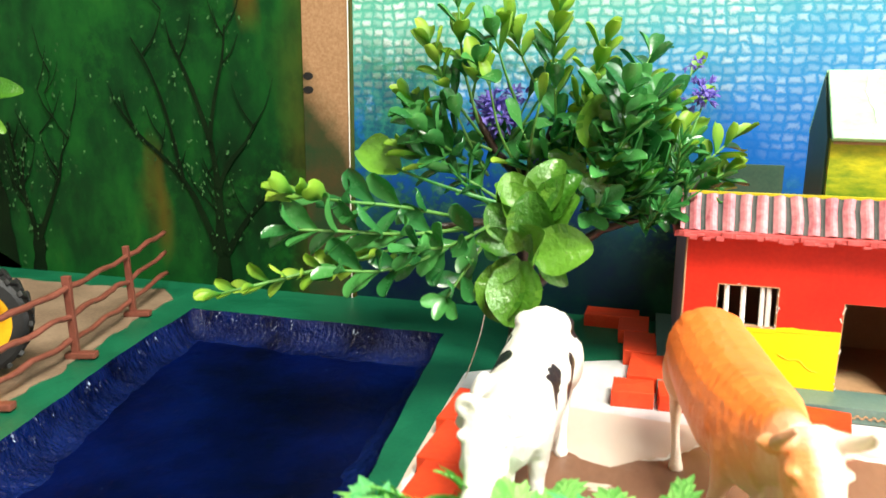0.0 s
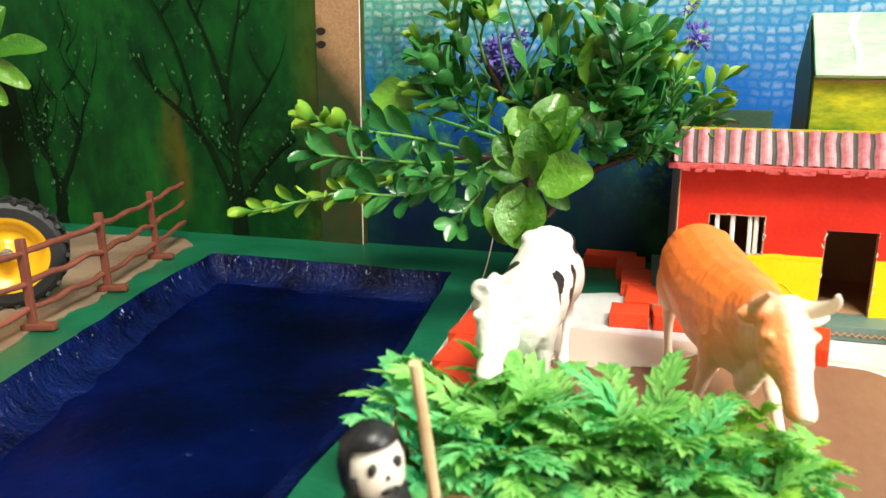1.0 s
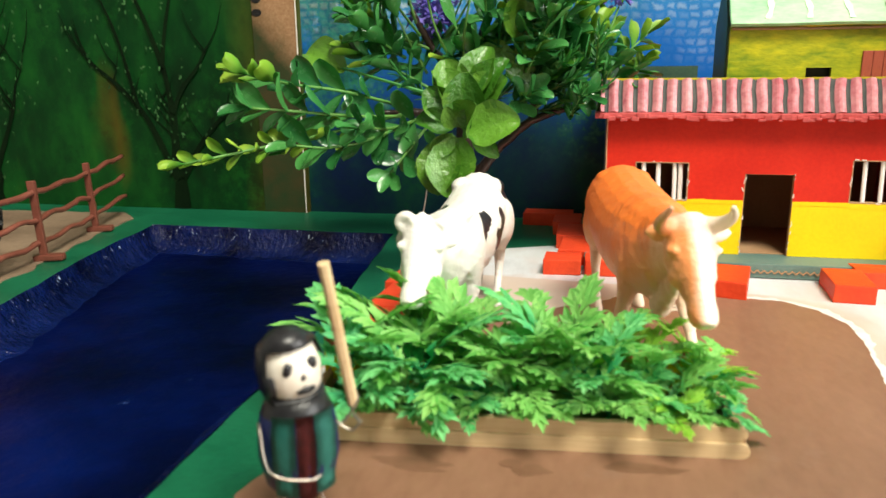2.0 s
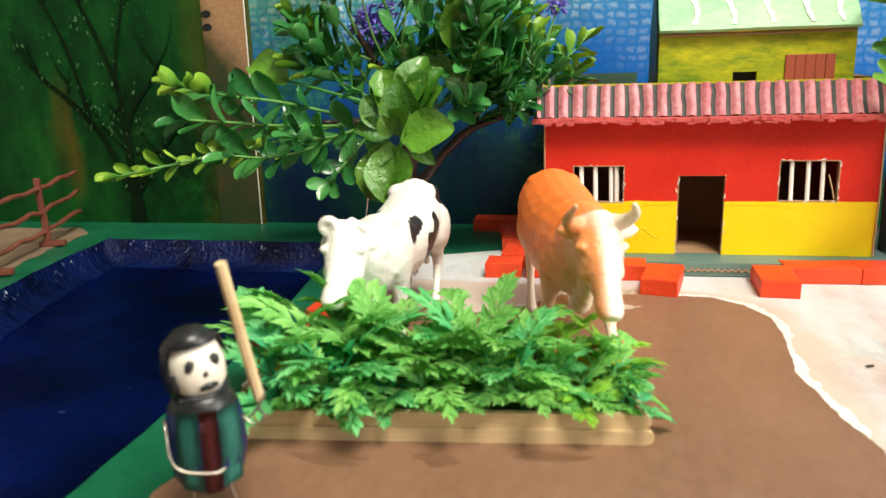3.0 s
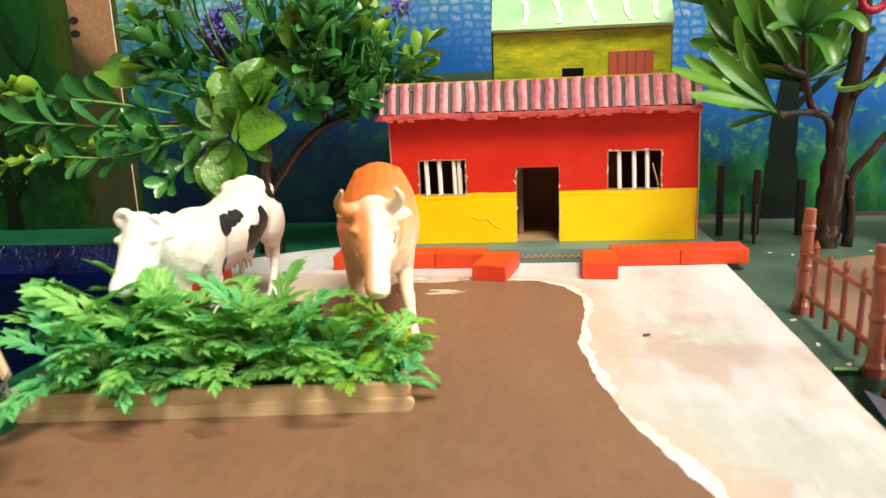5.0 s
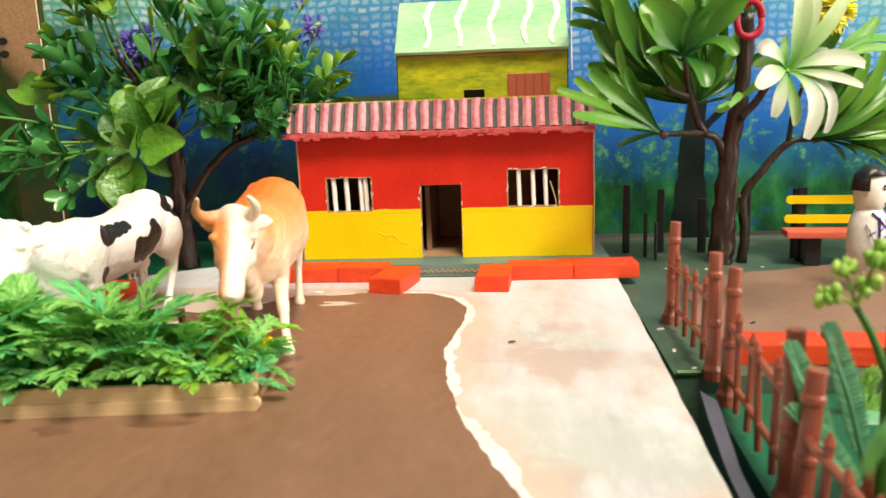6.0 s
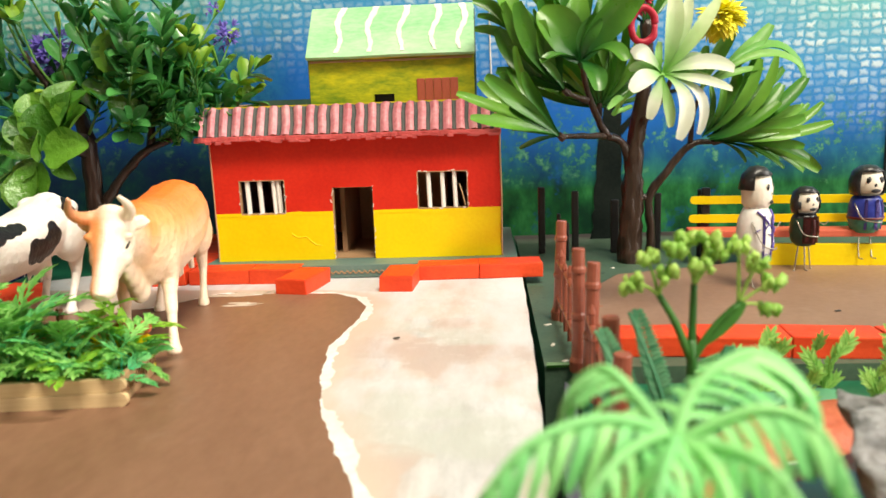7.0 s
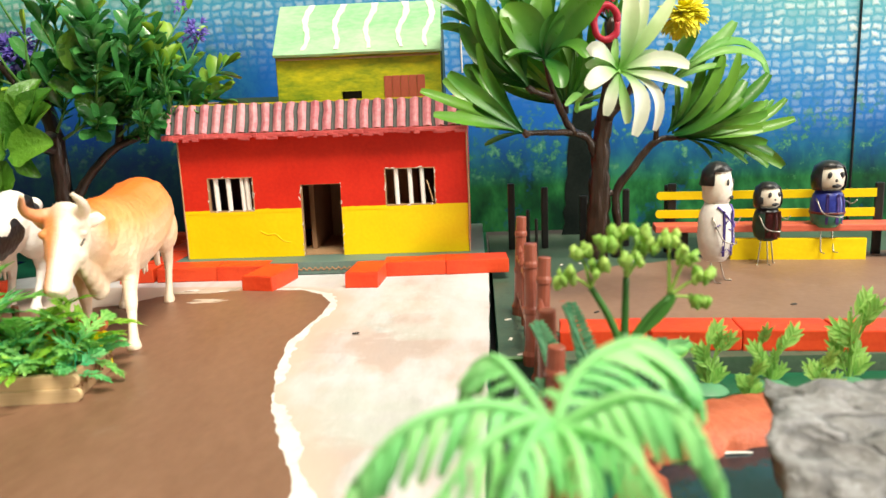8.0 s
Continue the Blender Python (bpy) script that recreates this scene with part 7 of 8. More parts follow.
STRAP = [leaf_mesh("leaf", 5.4, w, "strap", 0.0, 0.34, LEAF_STRAP, 12, 0.05, tw, bw, sw) for w, bw, tw, sw in ((0.74, -0.12, 0.35, 0.06), (0.66, -0.17, -0.5, -0.08), (0.60, 0.06, 0.7, 0.10), (0.80, -0.09, -0.3, -0.06))]
STRAP_WIDE = [leaf_mesh("leaf", 5.4, w, "spoon", 0.0, 0.34, LEAF_STRAP, 12, 0.05, tw, bw, sw) for w, bw, tw, sw in ((1.05, -0.10, 0.3, 0.06), (1.25, -0.14, -0.4, -0.08), (0.95, 0.10, 0.5, 0.09))]


def fan(tree, base, tips, meshes, length, seed, lift=(0, -1.0, 0.35), thicken=1):
    """A tuft of long leaves from one point, one for each tip."""
    rng = random.Random(seed)
    tuft = part("leaf_tuft", tube_bm([Vector(base) + Vector((0, 0.3, -0.4)), Vector(base), Vector(base) + Vector((0, -0.1, 0.25))], 0.2, 0.12, n=8), BARK, tree)
    for tip in tips:
        d = Vector(tip) - Vector(base)
        put_leaf(rng.choice(meshes), tuft, Vector(base) + d.normalized() * 0.15, d, Vector(lift) + Vector((rng.uniform(-0.8, 0.8), rng.uniform(-0.4, 0.4), rng.uniform(-0.5, 0.4))), d.length / length * 1.04)
        for again in range(rng.choice((1, 2)) * thicken):
            e = d + Vector((rng.gauss(0, 0.55), rng.uniform(-0.3, 1.5), rng.gauss(0, 0.6))) - d * rng.uniform(0.0, 0.45)
            put_leaf(rng.choice(meshes), tuft, Vector(base) + e.normalized() * 0.15, e, Vector(lift) + Vector((rng.uniform(-0.9, 0.9), 0, rng.uniform(-0.4, 0.6))), e.length / length)
    return tuft


def behind(tuft, base, mid, tip, width, rng):
    """Two shorter, slimmer leaves crowding behind one of a tuft's leaves."""
    for k in range(2):
        off = Vector((rng.gauss(0, 0.25), rng.uniform(0.3, 1.5), rng.gauss(0, 0.25)))
        f = rng.uniform(0.6, 0.95)
        b = Vector(base)
        blade(tuft, b, b.lerp(Vector(mid), f) + off * 0.6, b.lerp(Vector(tip), f) + off * 1.5, width * rng.uniform(0.8, 1.2), LEAF_STRAP, (rng.uniform(-0.7, 0.7), -1, rng.uniform(-0.1, 0.8)), "strap", rng.uniform(-0.6, 0.6))


def strap_tree():
    rng = random.Random(31)
    t = thing("plastic_tree", "plastic tree with long strap leaves and a white lily-like tuft", "plastic tree")
    bm = bmesh.new()
    tube(bm, [(16.1, 2.6, RZ - 0.02), (16.1, 2.5, 0.6), (16.15, 2.4, 2.6), (16.2, 2.3, 4.6), (16.2, 2.1, 6.2), (16.5, 1.8, 8.0), (16.6, 1.4, 10.4), (16.6, 1.2, 12.6)], 0.68, 0.30, n=21, per=5, lump=0.35, ridge=0.09)
    part("trunk", bm, BARK, t, "dark brown ridged plastic trunk", smooth=True)
    for pts, r in (([(16.1, 2.2, 5.0), (15.4, 1.7, 6.4), (14.4, 0.9, 6.75), (13.2, -0.8, 6.85), (11.8, -2.6, 6.95)], 0.25), ([(14.6, 1.0, 6.7), (14.0, 0.4, 7.6), (13.3, -0.9, 9.0), (12.85, -2.0, 10.4)], 0.22),
                   ([(17.2, 2.5, RZ), (17.2, 2.4, 1.6), (17.1, 2.4, 3.3), (18.1, 2.3, 4.8), (19.0, 2.2, 5.9), (19.6, 2.1, 6.2), (20.7, 1.9, 6.25)], 0.27), ([(16.3, 2.3, 3.0), (16.8, 2.4, 3.3), (17.2, 2.4, 3.0)], 0.24),
                   ([(16.5, 1.6, 7.4), (17.4, 1.2, 8.6), (18.2, 0.8, 10.4)], 0.24), ([(13.3, -0.8, 8.6), (12.6, -1.6, 8.8), (12.0, -2.4, 9.1)], 0.17), ([(19.2, 2.2, 6.1), (19.2, 1.8, 7.6), (19.5, 1.3, 9.2)], 0.16),
                   ([(15.9, 1.6, 8.2), (14.6, -1.4, 8.0), (14.0, -4.6, 8.0), (13.8, -7.4, 8.5), (14.5, -8.4, 9.1), (15.1, -8.6, 9.4)], 0.14)):
        part("branch", tube_bm(pts, r, r * 0.5, n=8, per=5, lump=0.4), LEAF_STRAP_PALE if r == 0.14 else BARK, t, smooth=True)
    # a low tuft over the house's roof: few long spoon leaves
    tuft = part("leaf_tuft", tube_bm([(11.9, -2.5, 6.85), (11.7, -2.7, 7.05)], 0.2, 0.14, n=8), BARK, t)
    b = (11.75, -2.65, 6.95)
    for mid, tip, w, face in (((9.35, -3.3, 8.1), (6.88, -3.6, 9.12), 0.78, (0, -0.8, 0.7)), ((9.7, -3.9, 7.5), (7.5, -4.7, 8.0), 0.86, (0.1, -0.8, 0.7)), ((9.95, -3.7, 8.45), (8.25, -4.5, 9.83), 0.98, (-0.3, -1, 0.4)), ((10.25, -2.9, 9.2), (9.65, -3.1, 11.2), 0.56, (-0.5, -1, 0.1)),
                              ((10.6, -3.0, 8.7), (10.0, -3.4, 10.0), 0.66, (-0.3, -1, 0.3)), ((9.6, -1.6, 8.3), (7.9, -1.2, 9.7), 0.8, (-0.2, -1, 0.5)), ((10.4, -1.8, 7.6), (8.9, -1.6, 7.9), 0.7, (0, -0.7, 0.8)), ((10.4, -1.4, 8.6), (9.0, -0.8, 10.1), 0.8, (-0.3, -1, 0.3)), ((10.6, -3.4, 7.3), (9.4, -4.0, 7.4), 0.55, (0, -0.6, 0.8))):
        blade(tuft, b, mid, tip, w * 0.8, LEAF_STRAP, face)
        behind(tuft, b, mid, tip, w * 0.55, rng)
    # the tuft above it, broader
    tuft = part("leaf_tuft", tube_bm([(12.2, -2.2, 8.95), (11.95, -2.45, 9.15)], 0.18, 0.12, n=8), BARK, t)
    b = (12.0, -2.4, 9.1)
    for mid, tip, w, face in (((10.1, -1.4, 10.4), (8.9, -0.6, 12.3), 1.15, (-0.4, -1, 0.2)), ((10.6, -2.2, 11.1), (9.85, -2.0, 13.3), 1.2, (-0.3, -1, 0.2)), ((10.3, -1.8, 11.0), (9.2, -1.4, 13.4), 0.9, (-0.5, -1, 0.1)), ((9.7, -1.2, 12.4), (7.7, -0.8, 13.6), 0.8, (-0.4, -0.8, 0.6)), ((11.2, -2.4, 10.7), (11.0, -2.4, 12.4), 0.9, (-0.2, -1, 0.2)),
                              ((11.4, -1.2, 10.6), (11.2, -0.6, 12.6), 1.0, (0, -1, 0.2)), ((10.5, -0.8, 10.0), (9.4, 0.2, 11.2), 1.0, (-0.2, -1, 0.3)), ((11.5, -2.9, 9.9), (10.8, -3.2, 10.6), 0.5, (-0.2, -1, 0.3))):
        blade(tuft, b, mid, tip, w * 0.78, LEAF_STRAP, face)
        behind(tuft, b, mid, tip, w * 0.55, rng)
    fan(t, (14.3, 1.9, 8.2), [(9.4, 2.4, 10.2), (10.2, 2.6, 11.2), (12.2, 2.4, 9.8), (16.4, 2.4, 11.0), (17.4, 2.6, 10.4), (11.0, 2.0, 11.6), (12.2, 2.2, 12.4), (13.4, 2.2, 12.8), (14.6, 2.2, 12.6), (15.6, 2.2, 12.0), (11.8, 1.8, 10.8), (13.2, 2.0, 11.4), (15.0, 2.4, 11.2)], STRAP_WIDE[2:] + STRAP, 5.2, 21, thicken=2)
    fan(t, (12.95, -1.2, 10.8), [(10.2, -1.0, 14.2), (11.2, -1.0, 15.0), (12.4, -1.4, 15.6), (13.8, -1.2, 15.0), (15.2, -1.0, 14.8), (9.0, -1.2, 14.8)], STRAP_WIDE, 5.2, 2, thicken=1)
    # a rosette of rounder leaves
    tuft = part("leaf_tuft", tube_bm([(12.9, -1.9, 10.2), (12.8, -2.15, 10.5)], 0.16, 0.1, n=6), LEAF_STRAP, t)
    b = (12.8, -2.1, 10.45)
    for mid, tip, w, face, shape in (((11.9, -2.3, 11.8), (10.9, -2.0, 12.9), 1.9, (0.2, -1, 0.15), "round"), ((11.8, -2.8, 10.75), (10.85, -3.2, 10.4), 0.6, (0, -0.35, 1), "spoon"), ((13.8, -3.0, 10.95), (14.6, -3.8, 10.3), 0.95, (0, -0.6, 0.9), "spoon"), ((13.2, -3.2, 9.95), (13.35, -3.9, 9.0), 1.0, (0.2, -1, 0.3), "spoon"),
                                     ((12.95, -2.6, 11.5), (13.6, -2.6, 12.4), 0.95, (0.2, -1, 0.2), "spoon"), ((12.6, -2.0, 12.0), (12.9, -1.6, 13.7), 1.3, (0, -1, 0.1), "round"), ((14.2, -2.4, 12.5), (15.7, -2.6, 13.3), 1.7, (0.2, -0.8, -0.5), "round")):
        blade(tuft, b, mid, tip, w, LEAF_STRAP, face, shape)
    fan(t, (16.6, 1.2, 12.2), [(14.6, 0.0, 16.0), (16.0, -0.4, 16.6), (17.6, 0.0, 16.4), (18.8, 0.2, 15.4), (13.8, -0.4, 14.6)], STRAP, 5.2, 3)
    # the far tuft: slim arching leaves, upper tips turned up, lower ones drooping
    tuft = part("leaf_tuft", tube_bm([(20.3, 1.95, 6.2), (20.9, 1.85, 6.3)], 0.2, 0.14, n=8), BARK, t)
    far = (((19.7, 1.6, 6.6), (21.3, 0.9, 8.1), (22.3, 1.0, 10.4), 0.66), ((19.9, 1.6, 6.5), (22.0, 0.9, 7.95), (23.1, 1.0, 10.5), 0.60), ((20.2, 1.7, 6.4), (22.7, 1.2, 7.5), (24.9, 1.6, 9.4), 0.86), ((20.4, 1.8, 6.4), (22.6, 1.4, 7.15), (24.7, 1.6, 7.9), 0.74), ((20.0, 1.5, 6.5), (21.8, 0.9, 7.3), (23.6, 1.4, 9.1), 0.9),
           ((20.0, 1.5, 6.4), (21.5, 0.8, 6.95), (23.3, 0.8, 8.2), 0.82), ((20.3, 1.6, 6.3), (22.2, 0.7, 6.7), (24.5, 0.6, 7.4), 0.74), ((20.4, 1.7, 6.3), (22.2, 0.7, 6.45), (24.2, 0.3, 6.6), 0.72), ((20.7, 1.9, 6.3), (23.5, 1.3, 6.45), (26.1, 1.0, 7.05), 0.72), ((20.7, 1.9, 6.3), (23.8, 2.1, 6.65), (26.2, 2.5, 8.1), 0.56),
           ((20.7, 1.9, 6.25), (23.5, 2.1, 6.0), (26.2, 2.5, 4.45), 0.86), ((20.7, 1.8, 6.25), (23.2, 1.7, 6.1), (25.4, 1.9, 5.15), 0.72), ((20.6, 1.8, 6.2), (22.4, 1.5, 5.75), (23.85, 1.3, 4.75), 0.34), ((20.5, 1.8, 6.4), (23.1, 2.6, 7.3), (25.6, 3.0, 7.3), 0.7), ((20.2, 2.0, 6.5), (22.4, 2.8, 8.3), (24.4, 3.4, 10.0), 0.8),
           ((20.0, 2.0, 6.6), (21.8, 2.6, 8.6), (22.9, 3.0, 10.8), 0.7), ((19.8, 1.8, 6.6), (20.9, 1.4, 8.3), (21.4, 1.4, 10.0), 0.6), ((19.7, 1.8, 6.5), (20.3, 1.2, 7.8), (20.5, 1.0, 9.2), 0.5), ((20.4, 1.6, 6.35), (22.6, 0.9, 6.2), (24.6, 0.7, 5.9), 0.6), ((20.3, 2.2, 6.5), (22.8, 2.9, 7.6), (25.2, 3.2, 8.6), 0.8))
    for i, (p, mid, tip, w) in enumerate(far):
        behind(tuft, p, mid, tip, w * 0.6, rng)
        blade(tuft, p, mid, tip, w * 0.88, LEAF_STRAP, (0.5 * math.sin(i * 2.3), -1, 0.45 + 0.35 * math.sin(i * 1.7)), "strap", 0.5 * math.sin(i * 3.1))
    # pale leaves over it
    tuft = part("leaf_tuft", tube_bm([(19.4, 1.4, 8.9), (19.55, 1.25, 9.25)], 0.14, 0.1, n=7), LEAF_STRAP_PALE, t)
    b = (19.5, 1.3, 9.1)
    for mid, tip, w, face in (((21.6, 1.8, 10.5), (23.3, 2.4, 12.2), 0.8, (-0.3, -1, 0.3)), ((23.0, 1.8, 11.1), (25.0, 2.1, 9.3), 0.74, (0, -0.7, 0.8)), ((22.4, 1.3, 10.6), (24.6, 1.5, 9.9), 0.6, (0, -0.8, 0.7)), ((20.0, 0.8, 10.5), (20.7, 0.4, 11.7), 0.74, (0, -1, 0.2)), ((21.0, 1.0, 9.7), (22.6, 1.2, 9.9), 0.5, (0, -0.7, 0.8)),
                              ((19.3, 0.9, 10.0), (19.4, 0.4, 11.1), 0.6, (0, -1, 0.2)), ((21.4, 2.0, 10.4), (22.6, 2.6, 11.6), 0.7, (-0.2, -1, 0.3))):
        blade(tuft, b, mid, tip, w, LEAF_STRAP_PALE, face)
    # the white tuft on its long bare stem
    lily = part("flower_tuft", tube_bm([(14.95, -8.5, 9.3), (15.1, -8.75, 9.5)], 0.16, 0.12, n=8), LEAF_STRAP_PALE, t, "white and pale green lily-like tuft")
    b = (15.1, -8.7, 9.45)
    for mid, tip, w, mat in (((14.35, -9.3, 10.15), (13.78, -9.4, 10.2), 0.85, LEAF_WHITE), ((14.4, -9.0, 9.75), (13.75, -9.1, 9.65), 0.55, LEAF_CREAM), ((14.35, -9.5, 9.35), (13.65, -9.9, 8.85), 0.92, LEAF_WHITE), ((14.75, -9.2, 8.65), (14.48, -9.3, 7.75), 0.66, LEAF_WHITE), ((15.22, -9.1, 8.4), (15.35, -9.1, 7.4), 0.6, LEAF_CREAM),
                             ((15.75, -9.6, 8.5), (15.5, -9.8, 6.95), 0.8, LEAF_WHITE), ((16.35, -9.3, 8.65), (16.4, -9.2, 7.1), 0.56, LEAF_WHITE), ((16.3, -9.2, 9.2), (17.65, -9.2, 8.75), 0.58, LEAF_WHITE), ((16.4, -9.0, 9.8), (17.75, -9.0, 9.5), 0.9, LEAF_WHITE), ((15.9, -8.5, 9.95), (16.75, -8.2, 10.15), 0.45, LEAF_CREAM),
                             ((16.2, -8.8, 10.7), (17.25, -8.4, 12.2), 0.72, LEAF_CREAM), ((15.45, -8.8, 10.9), (15.55, -8.5, 12.6), 0.9, LEAF_CREAM), ((15.85, -8.5, 10.8), (16.2, -8.2, 12.5), 0.62, LEAF_CREAM), ((15.8, -8.9, 9.45), (17.0, -8.8, 9.2), 0.5, LEAF_CREAM), ((14.9, -8.9, 9.9), (15.0, -8.6, 10.7), 0.4, LEAF_CREAM)):
        blade(lily, b, mid, tip, w * 0.78, mat, (0.1, -1, 0.5), name="petal")
    stem_leaf = part("leaf_tuft", tube_bm([(13.8, -7.2, 8.4), (13.85, -7.5, 8.6)], 0.1, 0.08, n=6), LEAF_STRAP_PALE, t)
    blade(stem_leaf, (13.85, -7.5, 8.55), (13.5, -8.4, 8.6), (12.95, -9.0, 8.2), 0.3, LEAF_STRAP_PALE)
    blade(stem_leaf, (13.85, -7.5, 8.55), (14.0, -8.4, 8.85), (14.3, -9.0, 9.2), 0.4, LEAF_STRAP_PALE)
    # crimson ring flower and yellow flower
    bm = bmesh.new()
    pts = [(15.85 + 0.58 * math.cos(a), -1.4, 12.05 + 0.80 * math.sin(a)) for a in [2 * math.pi * k / 12 for k in range(13)]]
    tube(bm, pts, 0.17, 0.17, n=7, per=3, lump=0.6)
    part("red_flower", bm, FLOWER_RED, t, "crimson plastic flower ring", smooth=True)
    flower_head(t, (15.6, -0.9, 13.3), 1.1, FLOWER_RED, 12, 9, "red_flower")
    bm = bmesh.new()
    rng = random.Random(4)
    for i in range(90):
        d = Vector((rng.gauss(0, 1), rng.gauss(0, 1) - 0.8, rng.gauss(0, 1))).normalized()
        leaf(bm, Vector((19.95, 0.2, 12.4)) + d * 0.3, d, (0, -0.5, 1), 1.05, 0.5, 0.25, 0.3, "oval", 3)
    tagged(thick(part("yellow_flower", bm, FLOWER_YELLOW, t, "yellow many-petalled plastic flower"), 0.03), kind="stuff")
    return t


strap_tree()


# ---- fences ----
def rail_fence():
    t = thing("rail_fence", "brown plastic ranch fence with wavy rails beside the pool", "fence")
    posts = [(-36.35, 2.3), (-34.55, -4.3), (-33.6, -10.3), (-32.6, -16.5)]
    for x, y in posts:
        p = part("post", box_bm(0.37, 0.28, 4.15, 0.06, rough=0.05, cuts=2, seed=int(-x)), FENCE_DARK, t)
        place(p, x, y, 0.04, 15, ry=-2)
        f = part("foot", box_bm(1.5, 0.5, 0.32, 0.08, rough=0.04, cuts=1), FENCE_DARK, p)
        f.matrix_basis = pose(0.25 * CM, 0, 0)
    line = [Vector((-37.7, 7.6, 0))] + [Vector((x, y, 0)) for x, y in posts]
    for h in (0.95, 2.2, 3.55):
        pts = []
        for a, b in zip(line, line[1:]):
            for k in range(4):
                q = a.lerp(b, k / 4)
                pts.append((q.x - 0.12, q.y, h + 0.08 * math.sin(q.y * 1.9 + h * 3) + (0.35 if a is line[0] else 0) * (1 - k / 4)))
        pts.append((line[-1].x - 0.12, line[-1].y, h))
        part("rail", tube_bm(pts, 0.15, n=7, per=3, lump=0.5), FENCE_DARK, t, smooth=True)


rail_fence()


def picket_panel(i, y0, y1, x0, x1, z, hgt):
    t = thing("picket_fence", "red-brown plastic picket fence panel with round end posts", "fence", group="picket panels by the yard")
    rng = random.Random(i)
    for y, x in ((y0, x0), (y1, x1)):
        bm = bmesh.new()
        lathe(bm, [(0.0, 0.0), (0.40, 0.0), (0.42, 0.35), (0.33, 0.5), (0.30, 0.7), (0.29, hgt * 0.42), (0.34, hgt * 0.44), (0.34, hgt * 0.47), (0.29, hgt * 0.49), (0.28, hgt * 0.8), (0.33, hgt * 0.81), (0.33, hgt * 0.84), (0.28, hgt * 0.86), (0.27, hgt - 0.03), (0.25, hgt), (0.0, hgt)], 14)
        for v in bm.verts:
            v.co.x *= 0.78
            v.co.y *= 0.78
        ob = part("end_post", bm, FENCE, t, smooth=False)
        place(ob, x, y, z, 0, rng.uniform(-3, 1), rng.uniform(-1, 3))
        b = part("foot", box_bm(0.7, 0.34, 0.3, 0.08), FENCE, ob)
        b.matrix_basis = pose(0.1 * CM, 0, 0, 0, 0, 20)
    n = 4
    for k in range(1, n + 1):
        f = k / (n + 1)
        x, y = x0 + (x1 - x0) * f, y0 + (y1 - y0) * f
        bm = bmesh.new()
        h = hgt * 0.74 + 0.12 * math.sin(k * 2.1)
        tube(bm, [(0, 0, 0.25), (0, 0, h - 0.25)], 0.10, 0.10, n=7)
        tube(bm, [(0, 0, h - 0.26), (0, 0, h)], 0.135, 0.03, n=7)
        place(part("picket", bm, FENCE, t), x, y, z, 0, rng.uniform(-3, 3), rng.uniform(-2, 2))
    for h in (hgt * 0.22, hgt * 0.6):
        part("rail", tube_bm([(x0, y0, z + h), ((x0 + x1) / 2, (y0 + y1) / 2, z + h + 0.05), (x1, y1, z + h)], 0.105, n=7, lump=0.4), FENCE, t, smooth=True)


picket_panel(0, -8.75, -15.0, 11.0, 11.05, RZ, 4.15)
picket_panel(1, -15.9, -22.0, 11.25, 10.9, PZ - 0.35, 4.35)
picket_panel(2, -22.85, -28.6, 10.84, 10.7, PZ - 0.35, 3.75)

# black posts before the painted wood
for x, y, h, w in ((11.45, 5.6, 4.05, 0.42), (12.35, 4.4, 2.6, 0.22), (13.45, 5.7, 3.75, 0.42), (12.75, 3.4, 2.2, 0.18), (15.75, 5.4, 3.2, 0.5), (18.3, 5.6, 3.5, 0.42), (20.2, 3.4, 3.9, 0.4)):
    ob = part("black_post", box_bm(w, 0.22, h, 0.09), BLACK)
    tagged(place(ob, x, y, RZ, 4), "black painted stick standing as a post", "post", "black posts by the painted wood")


# ---- bench and its dolls ----
def bench():
    t = thing("park_bench", "yellow and coral bench of craft sticks with black posts", "bench", 19.0, 1.25, RZ, -7.5)
    place(part("seat", box_bm(14.5, 1.5, 0.36, 0.06, rough=0.03, cuts=3), CORAL, t, "coral painted seat board"), 7.25, 0.6, 1.55)
    for z, x0 in ((2.12, 0.15), (3.15, 0.2)):
        ob = part("back_slat", stick_bm(11.3, 0.44, 0.16), YELLOW, t, "yellow rounded back slat")
        ob.matrix_basis = pose((x0 + 11.3) * CM, 1.5 * CM, z * CM, 0, 0, 180)
    for x, h in ((1.05, 4.05), (11.7, 3.9), (6.4, 3.4)):
        place(part("back_post", box_bm(0.46, 0.2, h, 0.07), BLACK, t, "black back post"), x, 1.55, 0)
    place(part("front_board", box_bm(6.75, 0.35, 1.18, 0.05, rough=0.03, cuts=2), YELLOW, t, "yellow board under the seat"), 7.3, 0.1, 0.0)
    for x in (1.4, 12.6):
        place(part("leg", box_bm(0.8, 0.9, 1.55, 0.05), BLACK, t), x, 0.75, 0)


bench()
doll("doll", "black-haired painted doll in a white coat with violet lines", 20.5, -4.2, 0.72, 38, 4.65, 1.66, CLOTH_WHITE, "short", ((-1, 0.2, -0.5, 1.02), (1, 0.35, -0.45, 1.02)), "dolls by the bench", sash=VIOLET, scribble=True, head_yaw=14, head_size=0.95)
doll("doll", "small painted doll in dark green and maroon on wire legs", 24.2, -0.7, 0.95, 14, 2.95, 1.4, DARK_GREEN_CLOTH, "long", ((-1, -0.25, -0.1, 1.26), (1, 0.3, 0.1, 1.26), (0.2, 0.0, -0.35, 1.26)), "dolls by the bench", sash=MAROON)
doll("doll", "painted doll in a violet-blue top sitting on the bench", 27.6, 0.15, 1.4, 4, 3.4, 1.7, ROYAL, "round", ((-0.8, -0.05, -0.6, 1.3), (0.8, 0.05, -0.6, 1.3)), "dolls by the bench", sash=VIOLET, hem=TEAL)


